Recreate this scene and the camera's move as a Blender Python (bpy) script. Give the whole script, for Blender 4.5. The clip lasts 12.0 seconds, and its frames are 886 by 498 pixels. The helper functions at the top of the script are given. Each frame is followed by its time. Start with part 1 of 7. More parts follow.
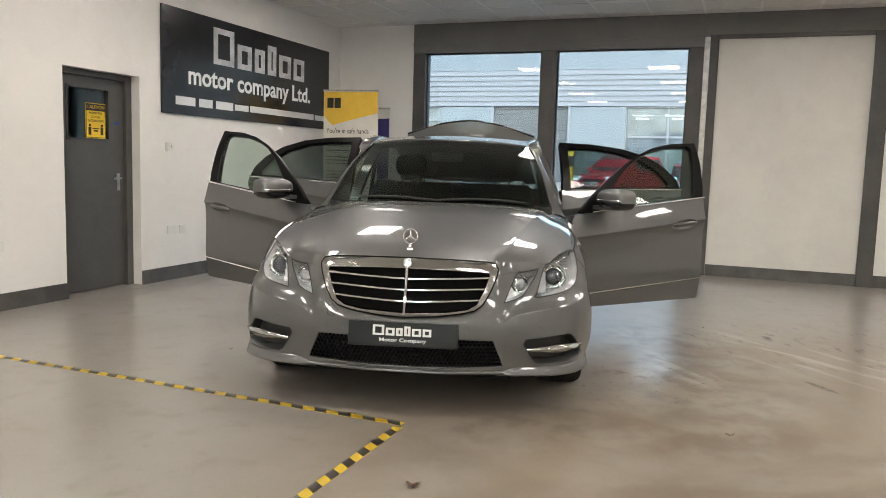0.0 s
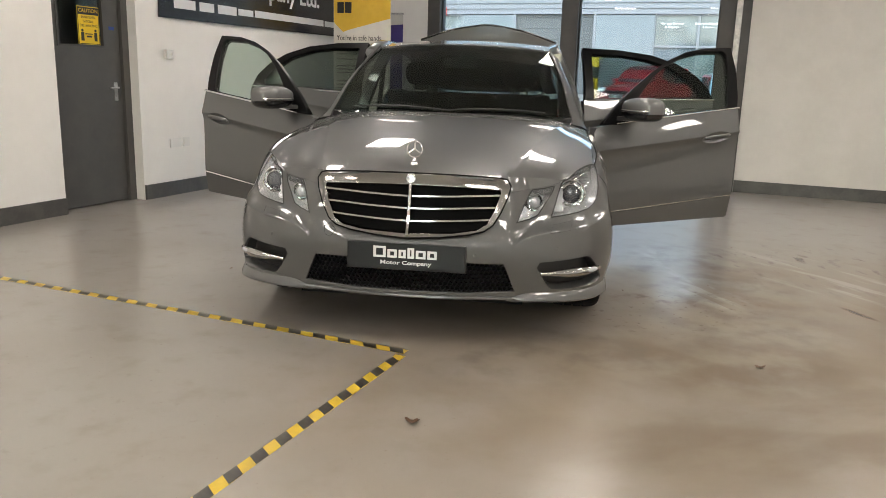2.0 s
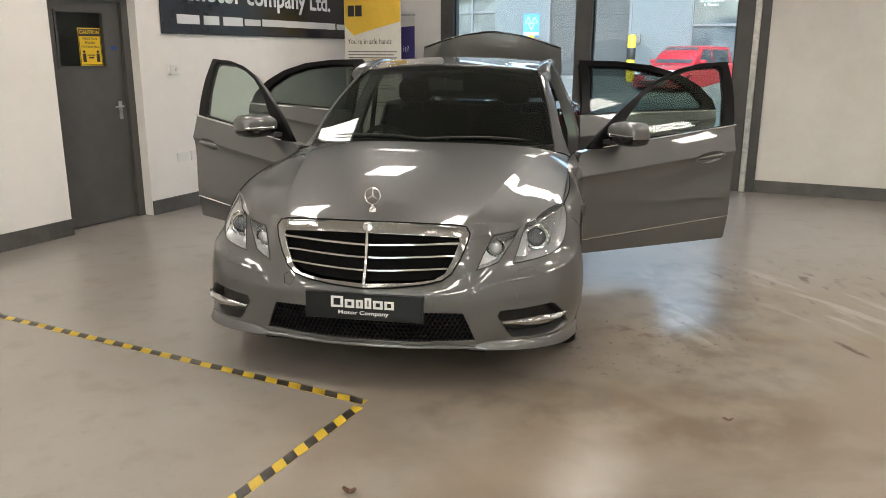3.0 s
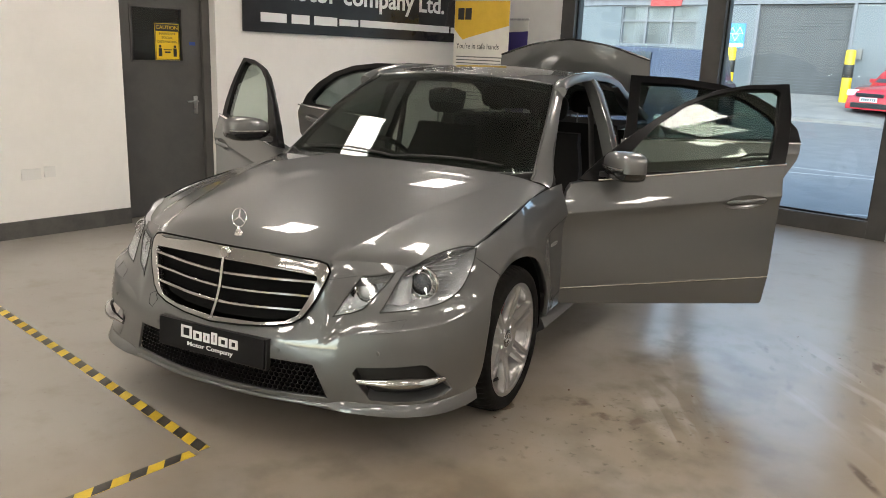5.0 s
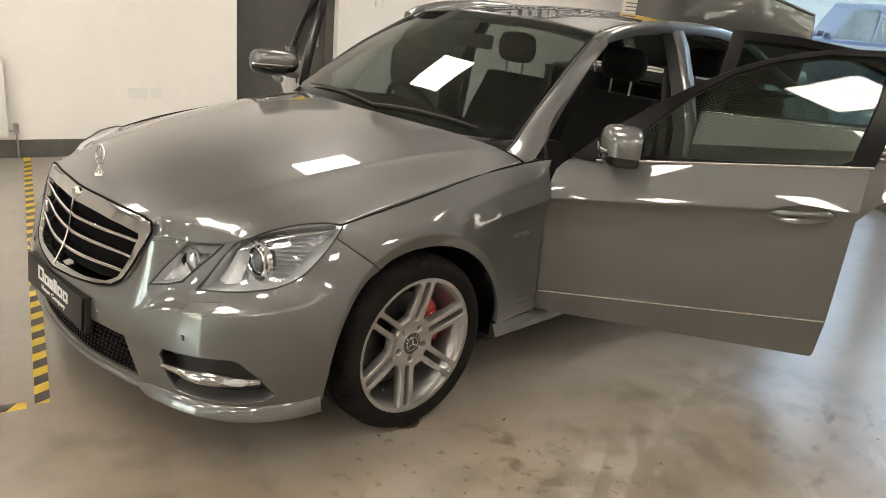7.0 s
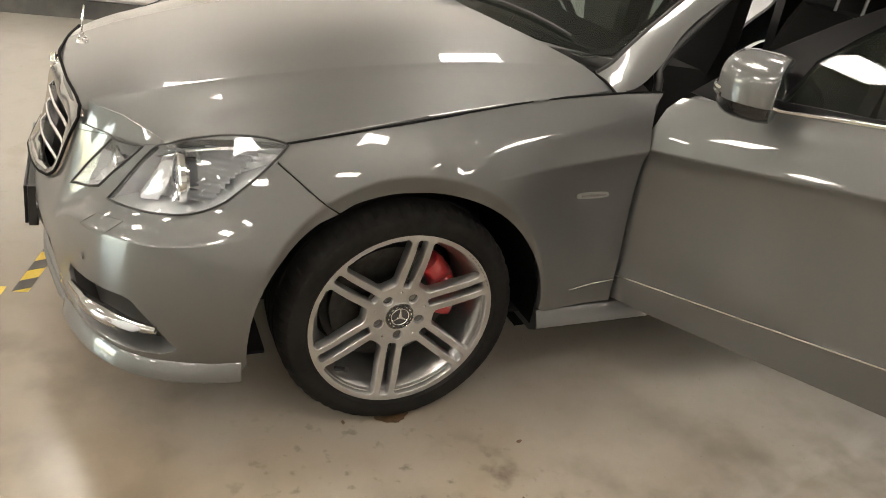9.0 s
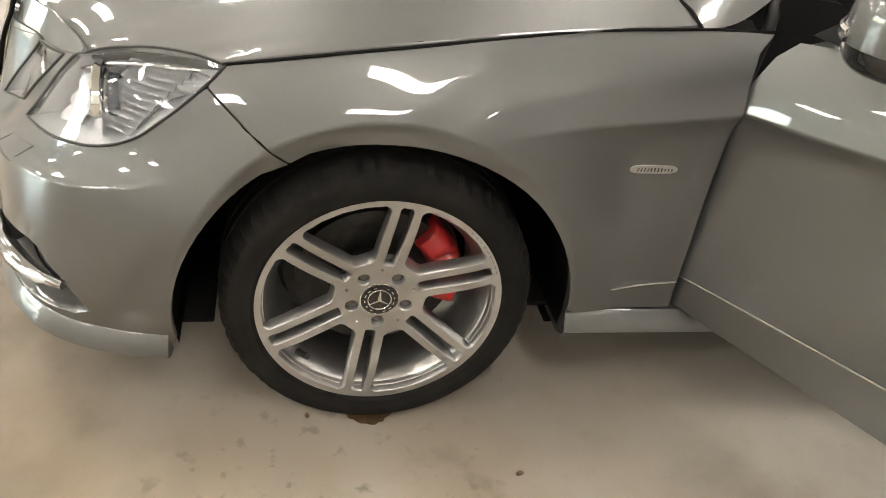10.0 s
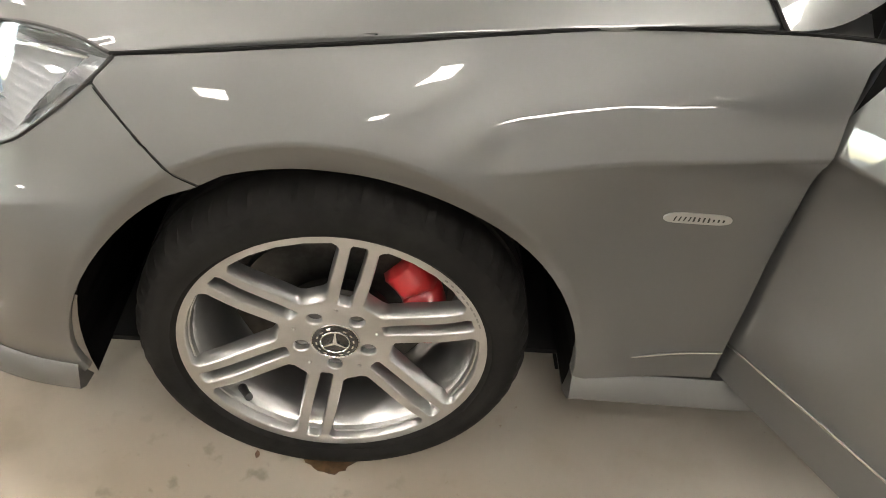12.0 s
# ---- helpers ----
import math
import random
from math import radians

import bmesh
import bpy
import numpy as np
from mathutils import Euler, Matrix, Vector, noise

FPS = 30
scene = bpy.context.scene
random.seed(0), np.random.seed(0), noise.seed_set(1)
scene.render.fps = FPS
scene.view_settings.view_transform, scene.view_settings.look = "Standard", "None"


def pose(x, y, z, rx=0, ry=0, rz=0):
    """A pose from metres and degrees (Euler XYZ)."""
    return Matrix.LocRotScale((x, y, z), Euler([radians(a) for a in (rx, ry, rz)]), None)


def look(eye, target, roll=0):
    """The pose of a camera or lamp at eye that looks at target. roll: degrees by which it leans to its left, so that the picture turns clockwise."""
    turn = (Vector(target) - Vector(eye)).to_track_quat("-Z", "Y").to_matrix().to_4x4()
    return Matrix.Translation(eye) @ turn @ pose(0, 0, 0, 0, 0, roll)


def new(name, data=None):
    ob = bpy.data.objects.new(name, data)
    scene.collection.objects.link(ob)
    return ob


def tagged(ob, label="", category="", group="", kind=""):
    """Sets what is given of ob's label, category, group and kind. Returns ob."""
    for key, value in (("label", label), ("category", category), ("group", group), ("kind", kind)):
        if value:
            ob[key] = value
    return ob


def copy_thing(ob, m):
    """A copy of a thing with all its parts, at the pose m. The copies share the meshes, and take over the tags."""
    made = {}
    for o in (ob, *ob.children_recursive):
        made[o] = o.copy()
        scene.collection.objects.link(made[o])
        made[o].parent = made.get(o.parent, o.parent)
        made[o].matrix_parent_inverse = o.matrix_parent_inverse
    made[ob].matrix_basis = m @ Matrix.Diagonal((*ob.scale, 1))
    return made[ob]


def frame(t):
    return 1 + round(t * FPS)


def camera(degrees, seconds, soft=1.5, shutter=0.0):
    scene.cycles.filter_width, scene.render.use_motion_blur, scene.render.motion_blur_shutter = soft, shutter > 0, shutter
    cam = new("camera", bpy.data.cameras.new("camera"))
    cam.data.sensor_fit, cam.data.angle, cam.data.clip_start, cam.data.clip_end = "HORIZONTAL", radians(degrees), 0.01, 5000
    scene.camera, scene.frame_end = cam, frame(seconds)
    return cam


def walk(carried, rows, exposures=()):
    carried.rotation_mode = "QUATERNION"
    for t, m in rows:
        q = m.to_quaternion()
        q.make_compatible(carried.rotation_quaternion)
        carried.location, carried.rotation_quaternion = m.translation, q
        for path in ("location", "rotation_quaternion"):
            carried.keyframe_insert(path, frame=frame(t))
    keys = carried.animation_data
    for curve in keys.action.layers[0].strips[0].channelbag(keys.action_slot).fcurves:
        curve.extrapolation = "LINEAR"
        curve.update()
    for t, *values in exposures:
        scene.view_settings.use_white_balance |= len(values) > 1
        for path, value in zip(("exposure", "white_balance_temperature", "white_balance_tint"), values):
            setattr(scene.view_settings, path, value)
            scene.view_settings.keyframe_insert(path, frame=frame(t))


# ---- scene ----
cam = camera(59.3, 12.0, soft=0.8)
PATH = [
    (0, (0.54, -4.531, 1.235), (0.345, -2.552, 1.018), 1.7),
    (0.5, (0.537, -4.528, 1.234), (0.334, -2.55, 1.018), 1.8),
    (1, (0.541, -4.528, 1.241), (0.341, -2.55, 1.026), 2.3),
    (1.5, (0.554, -4.468, 1.224), (0.314, -2.507, 0.911), 2.3),
    (2, (0.571, -4.203, 1.201), (0.333, -2.266, 0.767), 1.7),
    (2.5, (0.74, -4.067, 1.466), (0.501, -2.132, 1.018), 0.7),
    (3, (0.932, -4.013, 1.496), (0.578, -2.106, 1.005), 0.2),
    (3.2, (1.03, -3.93, 1.499), (0.641, -2.038, 0.981), 0.0),
    (4.8, (1.911, -3.176, 1.536), (1.138, -1.398, 1.044), 2.2),
    (5, (2.028, -3.04, 1.531), (1.178, -1.298, 1.042), 2.3),
    (5.5, (2.252, -2.715, 1.535), (1.212, -1.082, 1.036), 2.9),
    (6, (2.388, -2.359, 1.527), (1.296, -0.765, 1.013), 4.0),
    (6.5, (2.603, -2.042, 1.518), (1.376, -0.564, 0.96), 4.9),
    (7, (2.695, -1.719, 1.537), (1.363, -0.374, 0.89), 5.1),
    (7.2, (2.695, -1.606, 1.501), (1.352, -0.276, 0.849), 5.5),
    (8.8, (2.607, -0.728, 1.381), (0.968, 0.071, 0.557), 5.7),
    (9, (2.493, -0.66, 1.426), (0.883, 0.101, 0.515), 7.4),
    (9.5, (2.331, -0.379, 1.379), (0.7, 0.133, 0.34), 7.9),
    (10, (2.141, -0.205, 1.312), (0.528, 0.213, 0.206), 8.4),
    (10.5, (1.926, -0.072, 1.293), (0.374, 0.248, 0.073), 10.0),
    (11, (1.792, 0.053, 1.272), (0.286, 0.118, -0.042), 8.1),
    (11.5, (1.759, 0.098, 1.287), (0.276, 0.143, -0.055), 7.8),
    (12, (1.754, 0.07, 1.307), (0.252, 0.227, -0.005), 8.1),
]
CAR = pose(0, 0, 0, 0, 0, 15)  # the car's axes in the room: x to its left side, y to its rear
walk(cam, [(t, CAR @ look(eye, target, roll)) for t, eye, target, roll in PATH],
     [(0, 0.14, 6550, 13), (3, 0.10, 6650, 13), (5, 0.10, 6700, 13), (6.5, 0.32, 6950, 13), (9, 0.64, 6850, 12), (10.5, 1.10, 6650, 11), (12, 1.22, 6550, 11)])

# ---- daylight ----
world = bpy.data.worlds.new("sky")
scene.world = world
world.use_nodes = True
wn = world.node_tree
sky = wn.nodes.new("ShaderNodeTexSky")
sky.sky_type, sky.sun_disc = "NISHITA", False
sky.sun_elevation, sky.sun_rotation = radians(38), radians(160)
sky.air_density, sky.dust_density, sky.ozone_density = 1.2, 2.0, 1.2
wn.nodes["Background"].inputs["Strength"].default_value = 0.85
haze = wn.nodes.new("ShaderNodeHueSaturation")  # an overcast sky: paler than a clear one
haze.inputs["Saturation"].default_value = 0.8
wn.links.new(sky.outputs["Color"], haze.inputs["Color"])
wn.links.new(haze.outputs["Color"], wn.nodes["Background"].inputs["Color"])
sun = new("sun", bpy.data.lights.new("sun", "SUN"))
sun.data.energy, sun.data.angle, sun.data.color = 0.6, radians(25), (1.0, 0.97, 0.93)
sun.matrix_world = look((5, -12, 12), (0, 0, 0))


# ---- materials ----
def material(name, colour, rough=0.5, metal=0.0, second=None, scale=6.0, bump=0.0, bump_scale=60.0, coat=0.0,
             spec=0.5, patch=(0.4, 0.6), emit=0.0, detail=6.0, rough_var=0.0, stretch=(1, 1, 1), random_shade=0.0):
    """A principled surface: a base colour that a noise mixes with a second one, a fine relief and a varied gloss."""
    m = bpy.data.materials.new(name)
    m.use_nodes = True
    nodes, links = m.node_tree.nodes, m.node_tree.links
    b = nodes["Principled BSDF"]
    b.inputs["Base Color"].default_value = (*colour, 1)
    b.inputs["Roughness"].default_value = rough
    b.inputs["Metallic"].default_value = metal
    b.inputs["Coat Weight"].default_value = coat
    b.inputs["Coat Roughness"].default_value = 0.03
    b.inputs["Specular IOR Level"].default_value = spec
    place = nodes.new("ShaderNodeTexCoord")
    mapped = nodes.new("ShaderNodeMapping")
    mapped.inputs["Scale"].default_value = stretch
    links.new(place.outputs["Object"], mapped.inputs["Vector"])
    if second or rough_var:
        n = nodes.new("ShaderNodeTexNoise")
        n.inputs["Scale"].default_value, n.inputs["Detail"].default_value = scale, detail
        n.inputs["Roughness"].default_value = 0.65
        links.new(mapped.outputs["Vector"], n.inputs["Vector"])
        ramp = nodes.new("ShaderNodeMapRange")
        ramp.inputs["From Min"].default_value, ramp.inputs["From Max"].default_value = patch
        links.new(n.outputs["Fac"], ramp.inputs["Value"])
        if second:
            mix = nodes.new("ShaderNodeMix")
            mix.data_type = "RGBA"
            mix.inputs["A"].default_value, mix.inputs["B"].default_value = (*colour, 1), (*second, 1)
            links.new(ramp.outputs["Result"], mix.inputs["Factor"])
            links.new(mix.outputs["Result"], b.inputs["Base Color"])
        if rough_var:
            r = nodes.new("ShaderNodeMapRange")
            r.inputs["To Min"].default_value, r.inputs["To Max"].default_value = rough, rough + rough_var
            links.new(ramp.outputs["Result"], r.inputs["Value"])
            links.new(r.outputs["Result"], b.inputs["Roughness"])
    if bump:
        n = nodes.new("ShaderNodeTexNoise")
        n.inputs["Scale"].default_value, n.inputs["Detail"].default_value = bump_scale, 4.0
        links.new(mapped.outputs["Vector"], n.inputs["Vector"])
        k = nodes.new("ShaderNodeBump")
        k.inputs["Strength"].default_value, k.inputs["Distance"].default_value = bump, 0.002
        links.new(n.outputs["Fac"], k.inputs["Height"])
        links.new(k.outputs["Normal"], b.inputs["Normal"])
    if emit:
        b.inputs["Emission Color"].default_value = (*colour, 1)
        b.inputs["Emission Strength"].default_value = emit
    return m


def glass(name, tint=(0.95, 0.97, 0.96), rough=0.0, clear=1.0, ior=1.45):
    """A thin pane: clear film with the gloss of glass, tinted on its way through."""
    m = bpy.data.materials.new(name)
    m.use_nodes = True
    nodes, links = m.node_tree.nodes, m.node_tree.links
    nodes.remove(nodes["Principled BSDF"])
    through_it, gloss = nodes.new("ShaderNodeBsdfTransparent"), nodes.new("ShaderNodeBsdfGlossy")
    through_it.inputs["Color"].default_value = (*tint, 1)
    gloss.inputs["Roughness"].default_value = rough
    f = nodes.new("ShaderNodeLayerWeight")
    f.inputs["Blend"].default_value = 0.5
    curve = nodes.new("ShaderNodeMath")
    curve.operation = "POWER"
    curve.inputs[1].default_value = 4.5
    lift = nodes.new("ShaderNodeMapRange")
    r0 = ((ior - 1) / (ior + 1)) ** 2
    lift.inputs["To Min"].default_value, lift.inputs["To Max"].default_value = r0, 1.0
    links.new(f.outputs["Facing"], curve.inputs[0])
    links.new(curve.outputs["Value"], lift.inputs["Value"])
    mix = nodes.new("ShaderNodeMixShader")
    links.new(lift.outputs["Result"], mix.inputs["Fac"])
    links.new(through_it.outputs["BSDF"], mix.inputs[1])
    links.new(gloss.outputs["BSDF"], mix.inputs[2])
    links.new(mix.outputs["Shader"], nodes["Material Output"].inputs["Surface"])
    return m


LAMP = (1.0, 0.945, 0.86)
m_wall = material("white_wall_paint", (0.83, 0.81, 0.78), 0.6, second=(0.78, 0.76, 0.73), scale=0.9, bump=0.10, bump_scale=90)
m_panel = material("white_panel_paint", (0.72, 0.70, 0.66), 0.45, second=(0.66, 0.64, 0.60), scale=1.3, bump=0.05, bump_scale=40)
m_frame = material("dark_grey_paint", (0.058, 0.057, 0.055), 0.42, second=(0.075, 0.072, 0.068), scale=3, bump=0.05)
m_header = material("grey_beam_paint", (0.135, 0.133, 0.125), 0.5, second=(0.155, 0.15, 0.142), scale=2, bump=0.05)
m_skirt = material("skirting_grey_paint", (0.07, 0.068, 0.066), 0.4, second=(0.10, 0.096, 0.09), scale=5, bump=0.06)
m_door = material("door_grey_paint", (0.075, 0.073, 0.07), 0.38, second=(0.088, 0.085, 0.08), scale=4, bump=0.05)
m_tile = material("ceiling_tile", (0.72, 0.70, 0.67), 0.85, second=(0.66, 0.64, 0.60), scale=45, bump=0.3, bump_scale=120)
m_bar = material("ceiling_bar_white", (0.75, 0.74, 0.72), 0.4)
m_light = material("light_diffuser", LAMP, 0.6, emit=24.0)
m_glass = glass("window_glass", (0.85, 0.94, 0.96), ior=1.5)
m_steel = material("brushed_steel", (0.55, 0.54, 0.52), 0.3, 1.0, second=(0.42, 0.41, 0.40), scale=18, rough_var=0.2)
m_black = material("black_plastic", (0.012, 0.012, 0.013), 0.5, bump=0.1, bump_scale=300)
m_white = material("white_plastic", (0.75, 0.74, 0.72), 0.35)
m_sign = material("black_sign_board", (0.016, 0.016, 0.018), 0.22, second=(0.022, 0.022, 0.024), scale=2)
m_letter = material("white_sign_letter", (0.72, 0.72, 0.72), 0.3)
m_fade = material("silver_sign_letter", (0.62, 0.62, 0.63), 0.3, second=(0.24, 0.24, 0.25), scale=5, patch=(0.35, 0.7))
m_yellow = material("yellow_print", (0.75, 0.50, 0.02), 0.4)
m_ink = material("black_print", (0.02, 0.02, 0.02), 0.5)
m_blue = material("blue_print", (0.02, 0.06, 0.28), 0.4)
m_purple = material("purple_print", (0.05, 0.035, 0.16), 0.4)
m_paper = material("white_banner_cloth", (0.68, 0.66, 0.60), 0.6, second=(0.62, 0.6, 0.55), scale=3)
m_banner = material("yellow_banner_cloth", (0.72, 0.47, 0.05), 0.6, second=(0.66, 0.42, 0.04), scale=3)


def floor_material():
    """Grey floor paint: glossy, with worn tan patches, scuffs and fine dust."""
    m = material("floor_paint", (0.30, 0.284, 0.258), 0.22, second=(0.285, 0.264, 0.234), scale=0.5, bump=0.03, bump_scale=25,
                 patch=(0.25, 0.8), rough_var=0.05, detail=5)
    nodes, links = m.node_tree.nodes, m.node_tree.links
    b = nodes["Principled BSDF"]
    base = b.inputs["Base Color"].links[0].from_socket
    place = nodes["Texture Coordinate"]

    def spots(scale, low, high, colour, base, stretch=(1, 1, 1), turn=0.0):
        mp = nodes.new("ShaderNodeMapping")
        mp.inputs["Scale"].default_value = stretch
        mp.inputs["Rotation"].default_value = (0, 0, turn)
        links.new(place.outputs["Object"], mp.inputs["Vector"])
        n = nodes.new("ShaderNodeTexNoise")
        n.inputs["Scale"].default_value, n.inputs["Detail"].default_value, n.inputs["Roughness"].default_value = scale, 5, 0.55
        links.new(mp.outputs["Vector"], n.inputs["Vector"])
        r = nodes.new("ShaderNodeMapRange")
        r.interpolation_type = "SMOOTHSTEP"
        r.inputs["From Min"].default_value, r.inputs["From Max"].default_value = low, high
        links.new(n.outputs["Fac"], r.inputs["Value"])
        x = nodes.new("ShaderNodeMix")
        x.data_type = "RGBA"
        links.new(r.outputs["Result"], x.inputs["Factor"])
        links.new(base, x.inputs["A"])
        x.inputs["B"].default_value = (*colour, 1)
        return x.outputs["Result"]

    def mark(x, y, turn, long, wide, colour, base, share, grain, stretch=(1, 1, 1), edge=0.35, soft=(0.35, 0.65)):
        """A stain of oval outline: its middle, direction and half lengths; grain breaks it up."""
        mp = nodes.new("ShaderNodeMapping")
        mp.vector_type = "TEXTURE"
        mp.inputs["Location"].default_value = (x, y, 0)
        mp.inputs["Rotation"].default_value = (0, 0, radians(turn))
        links.new(place.outputs["Object"], mp.inputs["Vector"])
        sz = nodes.new("ShaderNodeVectorMath")
        sz.operation = "MULTIPLY"
        sz.inputs[1].default_value = (1 / long, 1 / wide, 0)
        links.new(mp.outputs["Vector"], sz.inputs[0])
        ln = nodes.new("ShaderNodeVectorMath")
        ln.operation = "LENGTH"
        links.new(sz.outputs["Vector"], ln.inputs[0])
        r = nodes.new("ShaderNodeMapRange")
        r.interpolation_type = "SMOOTHSTEP"
        r.inputs["From Min"].default_value, r.inputs["From Max"].default_value = 1.0, edge
        r.inputs["To Max"].default_value = share
        links.new(ln.outputs["Value"], r.inputs["Value"])
        gr = nodes.new("ShaderNodeVectorMath")
        gr.operation = "MULTIPLY"
        gr.inputs[1].default_value = stretch
        links.new(mp.outputs["Vector"], gr.inputs[0])
        n = nodes.new("ShaderNodeTexNoise")
        n.inputs["Scale"].default_value, n.inputs["Detail"].default_value = grain, 4
        links.new(gr.outputs["Vector"], n.inputs["Vector"])
        r2 = nodes.new("ShaderNodeMapRange")
        r2.interpolation_type = "SMOOTHSTEP"
        r2.inputs["From Min"].default_value, r2.inputs["From Max"].default_value = soft
        links.new(n.outputs["Fac"], r2.inputs["Value"])
        mul = nodes.new("ShaderNodeMath")
        mul.operation = "MULTIPLY"
        links.new(r.outputs["Result"], mul.inputs[0])
        links.new(r2.outputs["Result"], mul.inputs[1])
        x_ = nodes.new("ShaderNodeMix")
        x_.data_type = "RGBA"
        links.new(mul.outputs["Value"], x_.inputs["Factor"])
        links.new(base, x_.inputs["A"])
        x_.inputs["B"].default_value = (*colour, 1)
        return x_.outputs["Result"]

    base = spots(1.1, 0.35, 0.9, (0.262, 0.238, 0.205), base)
    base = spots(14.0, 0.60, 0.85, (0.25, 0.225, 0.19), base)
    base = spots(5.0, 0.50, 0.82, (0.252, 0.226, 0.190), base)
    base = spots(55.0, 0.66, 0.78, (0.19, 0.16, 0.125), base)
    # the worn side where cars drive in: tan dirt, tyre prints and smears
    tan, pale = (0.165, 0.128, 0.088), (0.36, 0.34, 0.305)
    base = mark(1.9, -0.1, 60, 3.8, 2.1, (0.245, 0.20, 0.145), base, 0.85, 1.6, soft=(0.1, 0.7))
    base = mark(1.55, -0.45, 20, 0.9, 0.5, tan, base, 0.8, 3.0)
    base = mark(1.62, 0.95, -50, 1.0, 0.45, tan, base, 0.55, 2.2)
    base = mark(1.20, 0.50, 20, 0.35, 0.22, (0.12, 0.095, 0.07), base, 0.8, 9.0, soft=(0.5, 0.68))
    base = mark(2.22, 0.72, -50, 0.17, 0.03, (0.10, 0.08, 0.06), base, 0.9, 12, soft=(0.3, 0.5))
    base = mark(1.38, 0.88, -50, 0.55, 0.16, pale, base, 0.55, 11.0, (0.25, 1, 1), soft=(0.46, 0.60))
    base = mark(1.42, 0.66, -50, 0.36, 0.12, pale, base, 0.75, 9.0, (0.08, 1, 1), soft=(0.47, 0.55))
    base = mark(1.05, 1.55, -65, 0.5, 0.15, pale, base, 0.45, 10.0, (0.25, 1, 1), soft=(0.46, 0.60))
    base = mark(1.75, 2.0, 30, 0.75, 0.35, (0.11, 0.095, 0.08), base, 0.8, 7.0, (1, 0.5, 1), soft=(0.60, 0.70))
    base = mark(1.0, -1.3, 15, 1.5, 0.7, tan, base, 0.4, 1.8)
    base = mark(2.0, -1.0, 40, 1.6, 0.5, tan, base, 0.55, 4.0, (0.4, 1, 1))
    # grime that feet and tyres worked in, with shade beside the car painted in
    base = mark(1.45, 0.85, 105, 1.9, 0.75, (0.15, 0.13, 0.10), base, 0.75, 4.5, soft=(0.40, 0.72))
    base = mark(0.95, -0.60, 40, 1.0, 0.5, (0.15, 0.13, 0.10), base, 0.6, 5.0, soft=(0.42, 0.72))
    base = mark(1.30, 0.35, 60, 0.8, 0.5, (0.11, 0.095, 0.07), base, 0.8, 22.0, soft=(0.58, 0.74))
    base = mark(2.3, 1.9, 20, 1.6, 1.0, (0.13, 0.115, 0.095), base, 0.8, 12.0, (1, 0.4, 1), soft=(0.56, 0.74))
    base = mark(2.2, 1.5, -40, 1.3, 0.6, pale, base, 0.7, 8.0, (0.15, 1, 1), soft=(0.50, 0.62))
    links.new(base, b.inputs["Base Color"])
    return m


m_floor = floor_material()


# ---- building blocks ----
def finish(ob, smooth=None):
    if smooth is not None:
        for p in ob.data.polygons:
            p.use_smooth = True
        if smooth:
            ob.data.set_sharp_from_angle(angle=radians(smooth))
    return ob


def part(name, bm, mat, parent=None, label="", smooth=None):
    """One bmesh as one mesh object, under a thing or on its own."""
    me = bpy.data.meshes.new(name)
    bm.to_mesh(me)
    bm.free()
    for one in (mat if isinstance(mat, (list, tuple)) else [mat]):
        me.materials.append(one)
    ob = new(name, me)
    if parent is not None:
        ob.parent = parent
    if label:
        ob["label"] = label
    return finish(ob, smooth)


def thing(name, m, label, category, group="", kind=""):
    ob = new(name)
    ob.empty_display_size = 0.1
    ob.matrix_world = m
    return tagged(ob, label, category, group, kind)


def put_box(bm, x0, x1, y0, y1, z0, z1, bevel=0.0, m=None):
    """Adds a box, its edges rounded."""
    made = bmesh.ops.create_cube(bm, size=1.0)["verts"]
    for v in made:
        v.co = Vector(((x0 + x1) / 2 + v.co.x * (x1 - x0), (y0 + y1) / 2 + v.co.y * (y1 - y0), (z0 + z1) / 2 + v.co.z * (z1 - z0)))
    if bevel:
        edges = list({e for v in made for e in v.link_edges})
        made = list({v for f in bmesh.ops.bevel(bm, geom=edges, offset=bevel, segments=2, affect="EDGES", profile=0.7)["faces"] for v in f.verts} | {v for v in made if v.is_valid})
    if m is not None:
        bmesh.ops.transform(bm, matrix=m, verts=[v for v in made if v.is_valid])
    return bm


def box(x0, x1, y0, y1, z0, z1, bevel=0.0):
    return put_box(bmesh.new(), x0, x1, y0, y1, z0, z1, bevel)


def put_tube(bm, points, radius, sides=10, caps=True, flat=1.0):
    """Sweeps a round bar along points; radius: one, or one a point."""
    pts = [Vector(p) for p in points]
    rings = []
    side = None
    for i, p in enumerate(pts):
        way = (pts[min(i + 1, len(pts) - 1)] - pts[max(i - 1, 0)]).normalized()
        if side is None:
            side = way.orthogonal().normalized()
        side = (side - way * side.dot(way)).normalized()
        up = way.cross(side)
        r = radius[i] if isinstance(radius, (list, tuple)) else radius
        rings.append([bm.verts.new(p + r * (math.cos(a) * side + flat * math.sin(a) * up)) for a in (2 * math.pi * k / sides for k in range(sides))])
    for a, b in zip(rings, rings[1:]):
        for k in range(sides):
            bm.faces.new((a[k], a[(k + 1) % sides], b[(k + 1) % sides], b[k]))
    if caps:
        bm.faces.new(rings[0][::-1])
        bm.faces.new(rings[-1])
    return bm


